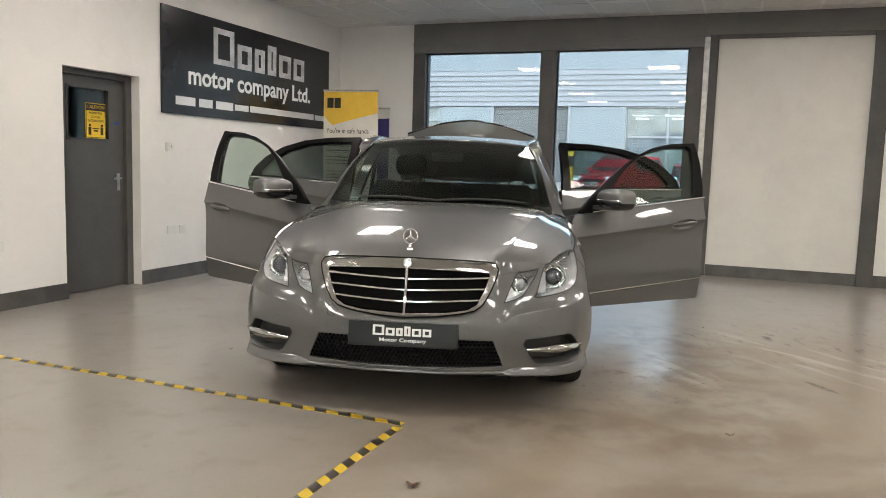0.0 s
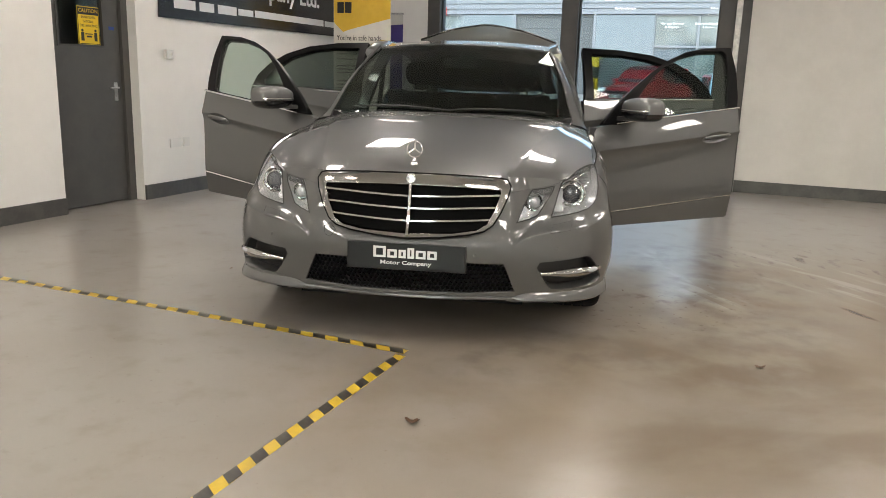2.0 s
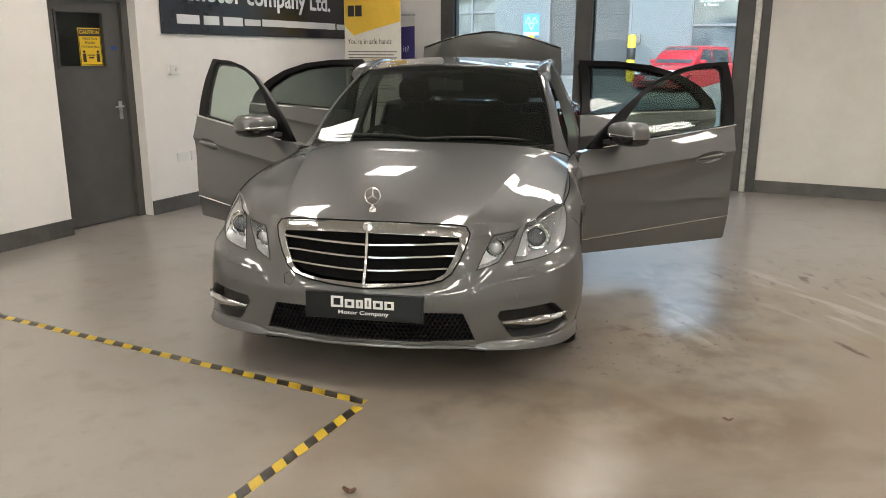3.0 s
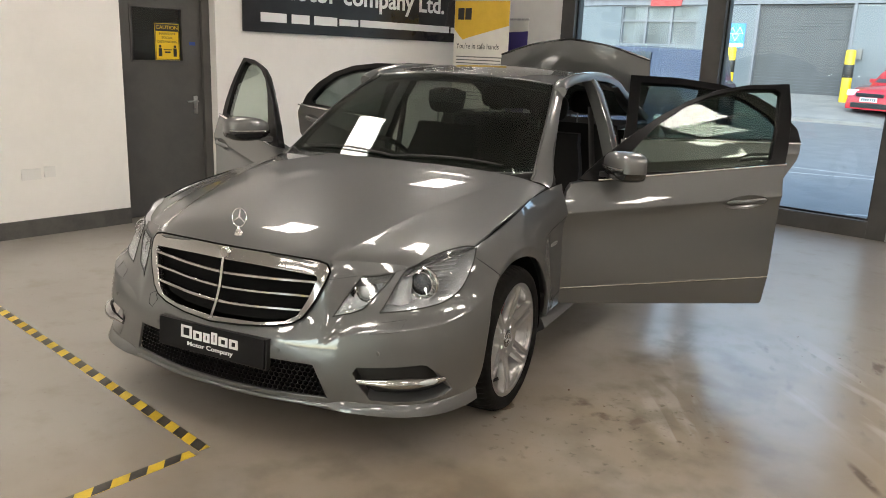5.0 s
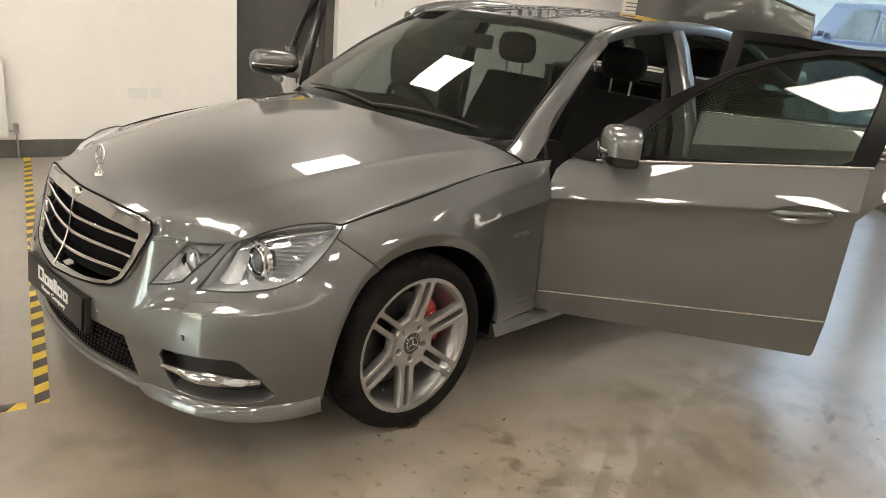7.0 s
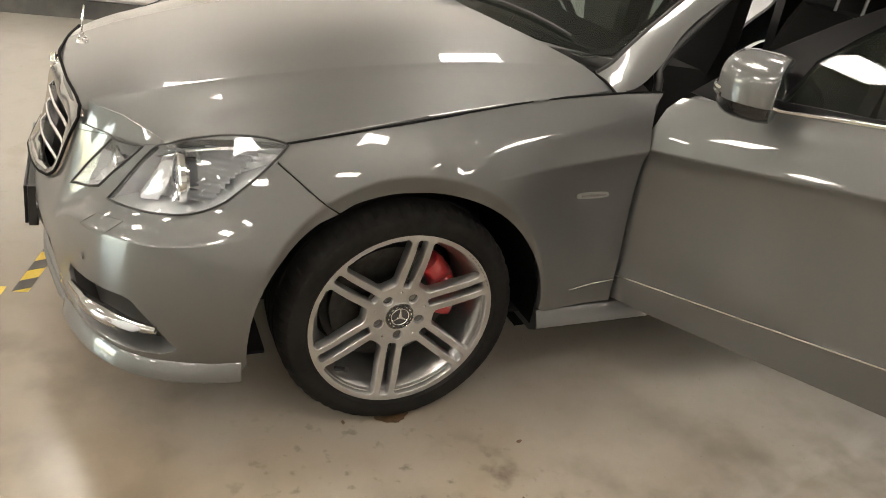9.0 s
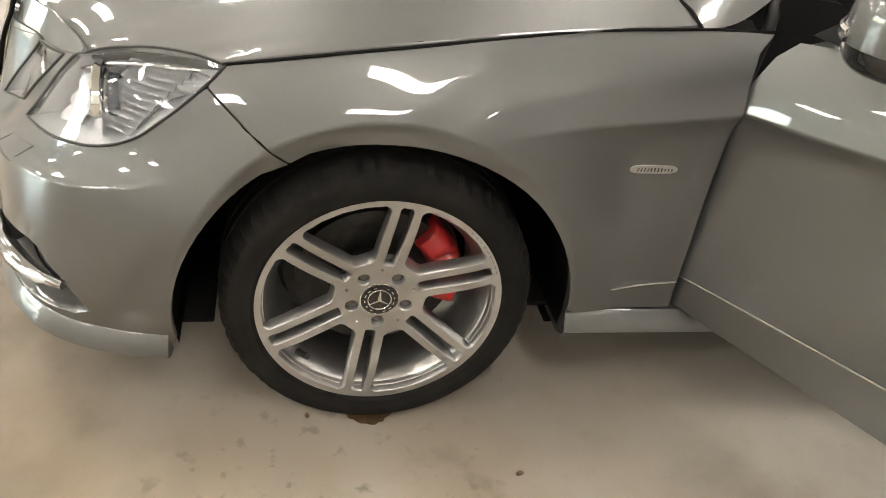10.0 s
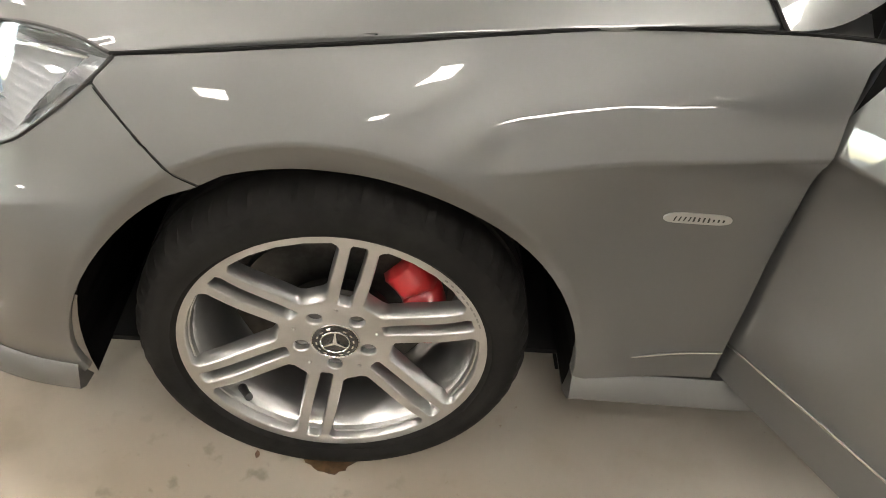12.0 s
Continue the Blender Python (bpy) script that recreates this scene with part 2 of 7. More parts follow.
def put_lathe(bm, profile, axis, centre, steps=48, closed=False):
    """Turns a profile of (radius, along) round an axis: 'x', 'y' or 'z'."""
    n = "xyz".index(axis)
    e = [Vector((0, 0, 0)) for _ in range(3)]
    e[0][n], e[1][(n + 1) % 3], e[2][(n + 2) % 3] = 1, 1, 1
    c = Vector(centre)
    rings = [[bm.verts.new(c + e[0] * h + r * (math.cos(a) * e[1] + math.sin(a) * e[2])) for a in (2 * math.pi * k / steps for k in range(steps))] for r, h in profile]
    pairs = list(zip(rings, rings[1:])) + ([(rings[-1], rings[0])] if closed else [])
    for a, b in pairs:
        for k in range(steps):
            bm.faces.new((a[k], a[(k + 1) % steps], b[(k + 1) % steps], b[k]))
    return bm


def writing(text, size, mat, name, m, parent=None, wide=1.0, deep=0.002, align="LEFT", label="", bold=0.0, split=False):
    """Raised letters as a mesh; the text runs along local x and stands along local y."""
    cu = bpy.data.curves.new(name, "FONT")
    cu.body, cu.size, cu.extrude, cu.align_x, cu.offset = text, size, deep / 2, align, bold * size
    cu.resolution_u = 3
    tmp = new("tmp_text", cu)
    me = bpy.data.meshes.new_from_object(tmp.evaluated_get(bpy.context.evaluated_depsgraph_get()))
    bpy.data.objects.remove(tmp)
    bpy.data.curves.remove(cu)
    me.name = name
    me.transform(Matrix.Diagonal((wide, 1, 1, 1)))
    me.materials.clear()
    me.materials.append(mat)
    if not split:
        ob = new(name, me)
        ob.parent = parent
        ob.matrix_basis = m
        return tagged(ob, label, kind="stuff")
    # one object a letter
    bm = bmesh.new()
    bm.from_mesh(me)
    bm.verts.ensure_lookup_table()
    bpy.data.meshes.remove(me)
    left, groups = set(bm.verts), []
    while left:
        todo, island = [left.pop()], set()
        while todo:
            v = todo.pop()
            island.add(v)
            for e in v.link_edges:
                o = e.other_vert(v)
                if o in left:
                    left.discard(o)
                    todo.append(o)
        lo, hi = min(v.co.x for v in island), max(v.co.x for v in island)
        for g in groups:
            if min(hi, g[1]) - max(lo, g[0]) > 0.4 * min(hi - lo, g[1] - g[0]):
                g[0], g[1], g[2] = min(lo, g[0]), max(hi, g[1]), g[2] | island
                break
        else:
            groups.append([lo, hi, island])
    for lo, hi, island in groups:
        one = bm.copy()
        one.verts.ensure_lookup_table()
        keep = {v.index for v in island}
        bmesh.ops.delete(one, geom=[v for k, v in enumerate(one.verts) if bm.verts[k].index not in keep], context="VERTS")
        ob = part(name, one, mat, parent)
        ob.matrix_basis = m
    bm.free()


def glyph_bars(widths, heights, gap, thick, mat, name, m, parent, deep=0.003):
    """A word as plain blocks of its letters' sizes; thick: the stroke of hollow blocks, 0 for full ones."""
    x = 0.0
    for w, h in zip(widths, heights):
        if thick:
            bm = bmesh.new()
            for r in ((0, thick, 0, h), (w - thick, w, 0, h), (thick, w - thick, 0, thick * 0.8), (thick, w - thick, h - thick * 0.8, h)):
                put_box(bm, *r, -deep / 2, deep / 2)
        else:
            bm = box(0, w, 0, h, -deep / 2, deep / 2, deep * 0.4)
        part(name, bm, mat, parent).matrix_basis = m @ pose(x, 0, 0)
        x += w + gap


# ---- the showroom ----
XW, XE, YS, YN, ZC = -3.60, 6.60, -8.40, 5.56, 3.07   # west wall with the sign, window wall to the north
DOOR_Y0, DOOR_Y1, DOOR_H = 0.768, 1.655, 1.96


def boxes(name, rows, mat, label="", category="", kind="structure", bevel=0.0):
    bm = bmesh.new()
    for r in rows:
        put_box(bm, *r, bevel)
    ob = part(name, bm, mat)
    return tagged(ob, label, category, kind=kind)


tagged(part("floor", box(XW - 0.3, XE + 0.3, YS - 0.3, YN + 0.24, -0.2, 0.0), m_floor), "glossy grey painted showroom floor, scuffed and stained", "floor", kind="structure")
T = 0.25
boxes("wall_west", [(XW - T, XW, YS, DOOR_Y0, 0, ZC), (XW - T, XW, DOOR_Y1, YN, 0, ZC), (XW - T, XW, DOOR_Y0, DOOR_Y1, DOOR_H, ZC)], m_wall, "smooth white painted wall with a door opening", "wall")
boxes("wall_north", [(XW - T, -2.48, YN, YN + 0.24, 0, ZC), (3.16, XE + T, YN, YN + 0.24, 0, ZC)], m_wall, "white painted wall beside the large window", "wall")
boxes("wall_panel", [(1.37, 2.985, YN + 0.01, YN + 0.2, 0, 2.82)], m_panel, "white flush panel between dark grey posts", "wall")
boxes("wall_east", [(XE, XE + T, YS, YN, 0, ZC)], m_wall, "plain white painted wall", "wall")
SW = (0.4, 3.2)  # the glazed front behind the walk
boxes("wall_south", [(XW - T, SW[0], YS - T, YS, 0, ZC), (SW[1], XE + T, YS - T, YS, 0, ZC), (SW[0], SW[1], YS - T, YS, 2.4, ZC), (SW[0], SW[1], YS - T, YS, 0, 0.06)], m_wall, "plain white painted wall round a shop window", "wall")
boxes("beam", [(1.20, XE, YN - 0.02, YN + 0.22, 2.825, ZC - 0.002)], m_header, "grey painted beam over the wall panel", "beam")
boxes("post", [(2.985, 3.155, YN - 0.03, YN + 0.2, 0, 2.822)], m_frame, "dark grey steel post", "post")
boxes("post", [(1.275, 1.368, YN - 0.012, YN + 0.2, 0, 2.822)], m_frame, "dark grey steel post beside the window", "post")
boxes("rail", [(1.212, 1.272, YN - 0.035, YN + 0.05, 0.0, 2.80)], m_steel, "bare galvanised upright door rail", "rail", bevel=0.004)
boxes("rail", [(1.37, 2.98, YN - 0.03, YN + 0.005, 2.775, 2.822)], m_frame, "dark grey top rail over the panel", "rail")

SK = 0.135
for rows in ([(XW, XW + 0.022, YS, DOOR_Y0 - 0.004, 0, SK)], [(XW, XW + 0.022, DOOR_Y1 + 0.004, YN, 0, SK)], [(XW + 0.022, -2.484, YN - 0.022, YN, 0, SK)],
             [(1.372, 2.982, YN - 0.014, YN + 0.008, 0, SK)], [(3.158, XE, YN - 0.022, YN, 0, SK)], [(XE - 0.022, XE, YS, YN - 0.022, 0, SK)], [(XW + 0.022, SW[0], YS, YS + 0.022, 0, SK)], [(SW[1], XE - 0.022, YS, YS + 0.022, 0, SK)]):
    boxes("baseboard", rows, m_skirt, "dark grey painted skirting board", "skirting", bevel=0.004)

# window wall: a dark grey frame with two tall panes
W0, W1, WZ0, WZ1 = -2.48, 1.21, 0.16, 2.69
win = thing("window_1", pose(0, YN, 0), "tall window in a dark grey metal frame", "window", kind="structure")
bm = bmesh.new()
for r in ((W0, -2.31, -0.03, 0.16, 0, WZ1), (-0.74, -0.545, -0.03, 0.16, WZ0, WZ1), (1.045, W1 - 0.002, -0.03, 0.16, 0, WZ1)):
    put_box(bm, *r, 0.004)
put_box(bm, -2.31, 1.045, -0.03, 0.16, 0.0, WZ0, 0.004)
part("window_frame", bm, m_frame, win)
part("window_head", box(W0, W1 - 0.002, -0.04, 0.20, WZ1, ZC - 0.004, 0.004), m_header, win)
part("head_rail", box(W0, W1 - 0.002, -0.055, -0.041, WZ1 + 0.10, WZ1 + 0.125, 0.003), m_header, win)
for x0, x1 in ((-2.31, -0.74), (-0.545, 1.045)):
    pane = part("pane", box(x0 - 0.01, x1 + 0.01, 0.06, 0.066, WZ0 - 0.01, WZ1 + 0.01), m_glass, win)
    pane.visible_shadow = False
    bm = bmesh.new()
    for r in ((x0, x0 + 0.018, 0.03, 0.058, WZ0, WZ1), (x1 - 0.018, x1, 0.03, 0.058, WZ0, WZ1), (x0 + 0.018, x1 - 0.018, 0.03, 0.058, WZ0, WZ0 + 0.018), (x0 + 0.018, x1 - 0.018, 0.03, 0.058, WZ1 - 0.018, WZ1)):
        put_box(bm, *r)
    part("gasket", bm, m_black, win)
win = thing("window_2", pose(0, YS, 0), "wide shop window in a dark grey frame", "window", kind="structure")
bm = bmesh.new()
n = 2
for k in range(n + 1):
    x = SW[0] + (SW[1] - SW[0]) * k / n
    put_box(bm, max(SW[0], x - 0.05), min(SW[1], x + 0.05), -0.16, -0.06, 0.06, 2.4)
part("window_frame", bm, m_frame, win)
for k in range(n):
    x0, x1 = SW[0] + (SW[1] - SW[0]) * k / n + 0.05, SW[0] + (SW[1] - SW[0]) * (k + 1) / n - 0.05
    part("pane", box(x0, x1, -0.11, -0.104, 0.06, 2.4), m_glass, win).visible_shadow = False

# ceiling: lay-in tiles in a white grid, with square light panels
LX, LY = (-2.1, 0.3, 2.7, 5.1), (3.2, 0.8, -1.6, -4.0, -6.4)
GX, GY = -0.3, 0.2   # the grid's offset
cells = {(round((x - GX) / 0.6), round((y - GY) / 0.6)) for x in LX for y in LY}
bm = bmesh.new()
tile_m, bar_m = 0, 1
for i in range(-7, 13):
    for j in range(-15, 10):
        if (i, j) in cells:
            continue
        x, y = i * 0.6 + GX, j * 0.6 + GY
        x0, x1, y0, y1 = max(x - 0.288, XW), min(x + 0.288, XE), max(y - 0.288, YS), min(y + 0.288, YN)
        if x1 - x0 > 0.02 and y1 - y0 > 0.02:
            put_box(bm, x0, x1, y0, y1, ZC + 0.002, ZC + 0.02)
for f in bm.faces:
    f.material_index = tile_m
count = len(bm.faces)
for i in range(-7, 13):
    x = i * 0.6 + 0.3 + GX
    if XW < x < XE:
        put_box(bm, x - 0.012, x + 0.012, YS, YN, ZC - 0.002, ZC + 0.01)
for j in range(-15, 10):
    y = j * 0.6 + 0.3 + GY
    if YS < y < YN:
        put_box(bm, XW, XE, y - 0.0118, y + 0.0118, ZC - 0.003, ZC + 0.009)
bm.faces.ensure_lookup_table()
for f in bm.faces[count:]:
    f.material_index = bar_m
put_box(bm, XW - T, XE + T, YS - T, YN + T, ZC + 0.14, ZC + 0.3)
tagged(part("ceiling", bm, [m_tile, m_bar]), "white suspended ceiling of square tiles", "ceiling", kind="structure")

first = None
for x in LX:
    for y in LY:
        at = pose(x, y, ZC)
        if first is None:
            first = thing("ceiling_light", at, "square white light panel, lit, set into the ceiling", "ceiling light", "ceiling lights")
            bm = bmesh.new()
            for r in ((-0.297, -0.272, -0.297, 0.297), (0.272, 0.297, -0.297, 0.297), (-0.272, 0.272, -0.297, -0.272), (-0.272, 0.272, 0.272, 0.297)):
                put_box(bm, *r, -0.006, 0.03)
            part("frame", bm, m_bar, first)
            part("diffuser", box(-0.272, 0.272, -0.272, 0.272, 0.0, 0.025), m_light, first, "glowing opal diffuser")
        else:
            copy_thing(first, at)

# ---- the door in the west wall ----
dr = thing("door_1", pose(XW - 0.14, 0, 0), "dark grey door with a small window, closed", "door", kind="structure")
bm = bmesh.new()
for r in ((-0.02, 0.045, DOOR_Y0, DOOR_Y0 + 0.05, 0, DOOR_H), (-0.02, 0.045, DOOR_Y1 - 0.075, DOOR_Y1, 0, DOOR_H), (-0.02, 0.045, DOOR_Y0 + 0.05, DOOR_Y1 - 0.075, DOOR_H - 0.05, DOOR_H)):
    put_box(bm, *r, 0.003)
part("door_frame", bm, m_door, dr)
GY0, GY1, GZ0, GZ1 = 0.925, 1.395, 1.365, 1.810
bm = bmesh.new()
y0, y1 = DOOR_Y0 + 0.053, DOOR_Y1 - 0.078
for r in ((-0.03, 0.012, y0, GY0, 0.01, DOOR_H - 0.053), (-0.03, 0.012, GY1, y1, 0.01, DOOR_H - 0.053), (-0.03, 0.012, GY0, GY1, 0.01, GZ0), (-0.03, 0.012, GY0, GY1, GZ1, DOOR_H - 0.053)):
    put_box(bm, *r)
part("door_leaf", bm, m_door, dr)
bm = bmesh.new()
for r in ((0.012, 0.022, GY0 - 0.014, GY0 + 0.004, GZ0 - 0.014, GZ1 + 0.014), (0.012, 0.022, GY1 - 0.004, GY1 + 0.014, GZ0 - 0.014, GZ1 + 0.014), (0.012, 0.022, GY0 + 0.004, GY1 - 0.004, GZ0 - 0.014, GZ0 + 0.004), (0.012, 0.022, GY0 + 0.004, GY1 - 0.004, GZ1 - 0.004, GZ1 + 0.014)):
    put_box(bm, *r)
part("glazing_bead", bm, m_frame, dr)
part("door_pane", box(-0.012, -0.006, GY0, GY1, GZ0, GZ1), m_glass, dr)
bm = bmesh.new()
put_box(bm, 0.012, 0.019, 1.485, 1.525, 0.90, 1.06, 0.003)
put_tube(bm, [(0.02, 1.505, 1.015), (0.055, 1.505, 1.015), (0.062, 1.498, 1.015), (0.062, 1.40, 1.012)], 0.0085, 10)
put_lathe(bm, [(0.0, 0.004), (0.008, 0.004), (0.009, 0.0)], "x", (0.019, 1.505, 0.945), 14)
part("door_handle", bm, m_steel, dr, "steel lever handle on a plate", smooth=40)
part("door_sticker", box(0.0125, 0.0135, 1.465, 1.525, 1.505, 1.535), m_blue, dr)
# the dark office behind the door's window
boxes("wall_inner", [(XW - 2.2, XW - 2.0, -0.6, 3.4, 0, ZC), (XW - 2.0, XW - T, -0.8, -0.6, 0, ZC), (XW - 2.0, XW - T, 3.4, 3.6, 0, ZC)], m_header, "plain wall of the room behind the door", "wall")
boxes("ceiling_inner", [(XW - 2.2, XW - T, -0.8, 3.6, ZC, ZC + 0.1)], m_header, "plain ceiling behind the door", "ceiling")
boxes("floor_inner", [(XW - 2.2, XW - 0.3, -0.8, 3.6, -0.2, -0.002)], m_floor, "plain floor behind the door", "floor")

WEST = lambda y, z, out=0.0: pose(XW + out, y, z, 90, 0, 90)  # noqa: E731  (x along the wall, y up, z into the room)

notice = tagged(part("caution_notice", box(-0.116, 0.116, -0.155, 0.155, 0, 0.003), m_yellow), "yellow caution notice with black print, stuck on the door's window", "sign")
notice.matrix_world = pose(XW - 0.145, 1.262, 1.528, 90, 0, 90)
bm = bmesh.new()
for x0, x1, y0, y1 in ((-0.112, 0.112, 0.143, 0.149), (-0.112, 0.112, -0.151, -0.146), (-0.112, -0.107, -0.146, 0.143), (0.107, 0.112, -0.146, 0.143), (-0.107, 0.107, 0.088, 0.098)):
    put_box(bm, x0, x1, y0, y1, 0.003, 0.0042)
part("notice_border", bm, m_ink, notice)
part("notice_band", box(-0.107, 0.107, 0.098, 0.143, 0.003, 0.0038), m_ink, notice)
writing("CAUTION", 0.044, m_yellow, "notice_lettering", pose(0, 0.106, 0.0046), notice, wide=1.05, deep=0.001, align="CENTER")
for k, word in enumerate(("MAINTAIN", "SOCIAL", "DISTANCING")):
    writing(word, 0.030, m_ink, "notice_lettering", pose(0, 0.058 - 0.034 * k, 0.0040), notice, wide=1.05, deep=0.001, align="CENTER")
bm = bmesh.new()
for x in (-0.07, 0.07):
    put_box(bm, x - 0.016, x + 0.016, -0.125, -0.055, 0.003, 0.0042)
    put_lathe(bm, [(0.0, 0.0012), (0.012, 0.0012), (0.012, 0.0)], "z", (x, -0.040, 0.003), 16)
put_box(bm, -0.04, 0.04, -0.072, -0.064, 0.003, 0.0042)
put_box(bm, -0.026, 0.026, -0.096, -0.082, 0.003, 0.0042)
part("notice_marks", bm, m_ink, notice)

# ---- the dealer's sign ----
sign = tagged(part("wall_sign", box(0, 3.265, 0, 1.035, 0, 0.02, 0.003), m_sign), "long black sign board with white lettering on the wall", "sign")
sign.matrix_world = WEST(1.937, 1.652, 0.003)
glyph_bars((0.36, 0.265, 0.20, 0.18, 0.265, 0.25), (0.38, 0.265, 0.265, 0.34, 0.265, 0.265), 0.062, 0.075, m_fade, "sign_lettering", pose(0.79, 0.565, 0.0215), sign)
writing("motor company Ltd.", 0.262, m_letter, "sign_lettering", pose(0.375, 0.318, 0.021), sign, wide=1.10, deep=0.003, bold=0.022, split=True)
glyph_bars((0.30, 0.22, 0.30), (0.085,) * 3, 0.06, 0, m_letter, "sign_lettering", pose(0.19, 0.095, 0.0215), sign)
glyph_bars((0.26, 1.42, 0.28), (0.065, 0.072, 0.065), 0.03, 0, m_letter, "sign_lettering", pose(1.16, 0.105, 0.0215), sign)

# ---- small fittings on the west wall ----
def socket(y, z, w, name, label, category):
    s = thing(name, WEST(y, z), label, category)
    part("plate", box(-w / 2, w / 2, -0.043, 0.043, 0, 0.010, 0.003), m_white, s)
    bm = bmesh.new()
    for x in ((-0.035, 0.035) if w > 0.1 else (0.0,)):
        put_box(bm, x - 0.008, x + 0.008, 0.012, 0.024, 0.010, 0.013)
        for dx, dy, a, b in ((0, -0.002, 0.003, 0.005), (-0.011, -0.02, 0.004, 0.0025), (0.011, -0.02, 0.004, 0.0025)):
            put_box(bm, x + dx - a, x + dx + a, dy - b, dy + b, 0.0098, 0.0104)
    tagged(part("switch", bm, m_white, s), kind="stuff")
    return s


socket(2.09, 0.50, 0.146, "wall_socket", "white double power socket on the wall", "socket")
socket(2.24, 0.50, 0.086, "wall_socket", "white single outlet beside the double socket", "socket")
socket(-0.02, 0.49, 0.146, "wall_socket", "white double power socket on the wall", "socket")
socket(0.12, 0.50, 0.086, "wall_socket", "white single outlet beside the double socket", "socket")
alarm = thing("alarm_button", WEST(2.04, 1.325), "small white alarm unit on the wall", "alarm")
part("body", box(-0.045, 0.045, -0.042, 0.042, 0, 0.032, 0.006), m_white, alarm)
part("button", box(0.006, 0.03, -0.012, 0.016, 0.0325, 0.040, 0.003), m_panel, alarm)

radiator = thing("panel_radiator", WEST(-1.50, 0.46, 0.03), "white panel radiator low on the wall beside the skirting", "radiator")
part("panel", box(-0.55, 0.55, -0.29, 0.30, 0, 0.05, 0.008), m_white, radiator)
bm = bmesh.new()
for k in range(21):
    put_box(bm, -0.51 + 0.05 * k, -0.485 + 0.05 * k, -0.26, 0.27, 0.05, 0.056, 0.002)
tagged(part("ribs", bm, m_white, radiator), kind="stuff")
for x in (-0.4, 0.4):
    part("bracket", box(x - 0.02, x + 0.02, -0.2, 0.2, -0.03, 0.0), m_steel, radiator)
bm = bmesh.new()
put_tube(bm, [(0.55, -0.25, 0.02), (0.60, -0.25, 0.02), (0.60, -0.46, 0.02)], 0.008, 8)
put_lathe(bm, [(0.0, 0.06), (0.017, 0.055), (0.019, 0.0), (0.012, -0.02)], "y", (0.60, -0.25, 0.02), 14)
part("valve", bm, m_steel, radiator, smooth=40)

# ---- pull-up banners in the corner ----
def banner(name, m, w, h, label, parts):
    b = thing(name, m, label, "banner")
    part("cloth", box(-w / 2, w / 2, -0.001, 0.001, 0.07, h - 0.012), m_paper, b)
    part("top_rail", box(-w / 2 - 0.006, w / 2 + 0.006, -0.008, 0.008, h - 0.014, h + 0.008, 0.003), m_steel, b)
    part("base", box(-w / 2 - 0.02, w / 2 + 0.02, -0.08, 0.08, 0.0, 0.075, 0.015), m_steel, b)
    band_m = bmesh.new()
    put_tube(band_m, [(0, 0.03, 0.06), (0, 0.03, h)], 0.008, 8)
    part("pole", band_m, m_steel, b)
    for name_p, bmx, mat in parts:
        part(name_p, bmx, mat, b)
    return b


def sheet(points):
    bm = bmesh.new()
    f = bm.faces.new([bm.verts.new((x, -0.0035, z)) for x, z in points])
    r = bmesh.ops.extrude_face_region(bm, geom=[f])
    bmesh.ops.translate(bm, vec=(0, 0.0015, 0), verts=[v for v in r["geom"] if isinstance(v, bmesh.types.BMVert)])
    bmesh.ops.recalc_face_normals(bm, faces=bm.faces)
    return bm


curve = [(-0.36, 2.10), (0.36, 2.10), (0.36, 1.84), (0.22, 1.805), (0.0, 1.75), (-0.19, 1.70), (-0.24, 1.68), (-0.30, 1.735), (-0.36, 1.795)]
b1 = banner("pull_up_banner", pose(-2.935, 4.62, 0, 0, 0, 6), 0.73, 2.12, "white and yellow pull-up banner with dark print", [("yellow_field", sheet(curve), m_banner)])
glyph_bars((0.085, 0.085), (0.125, 0.125), 0.012, 0, m_ink, "banner_mark", pose(-0.315, -0.0055, 1.90, 90), b1, deep=0.002)
writing("You're in safe hands", 0.088, m_ink, "banner_lettering", pose(-0.325, -0.005, 1.585, 90), b1, wide=0.80, deep=0.001)
bm = bmesh.new()
for k, (z, w) in enumerate(((1.49, 0.74), (1.455, 0.70), (1.42, 0.74), (1.36, 0.5), (1.28, 0.72), (1.24, 0.66), (1.20, 0.70), (1.1, 0.62), (1.06, 0.72), (1.02, 0.4), (0.9, 0.7), (0.86, 0.66))):
    put_box(bm, -0.32, -0.32 + w * 0.85, -0.0045, -0.003, z, z + 0.012)
part("banner_print", bm, m_header, b1)
b2 = banner("pull_up_banner", pose(-2.92, 5.02, 0, 0, 0, 3), 0.66, 1.93, "white and purple pull-up banner behind the yellow one", [("purple_field", sheet([(-0.33, 1.76), (0.33, 1.80), (0.33, 0.5), (-0.33, 0.5)]), m_purple)])
writing("it?", 0.10, m_letter, "banner_lettering", pose(0.17, -0.0062, 1.50, 90), b2, deep=0.001)

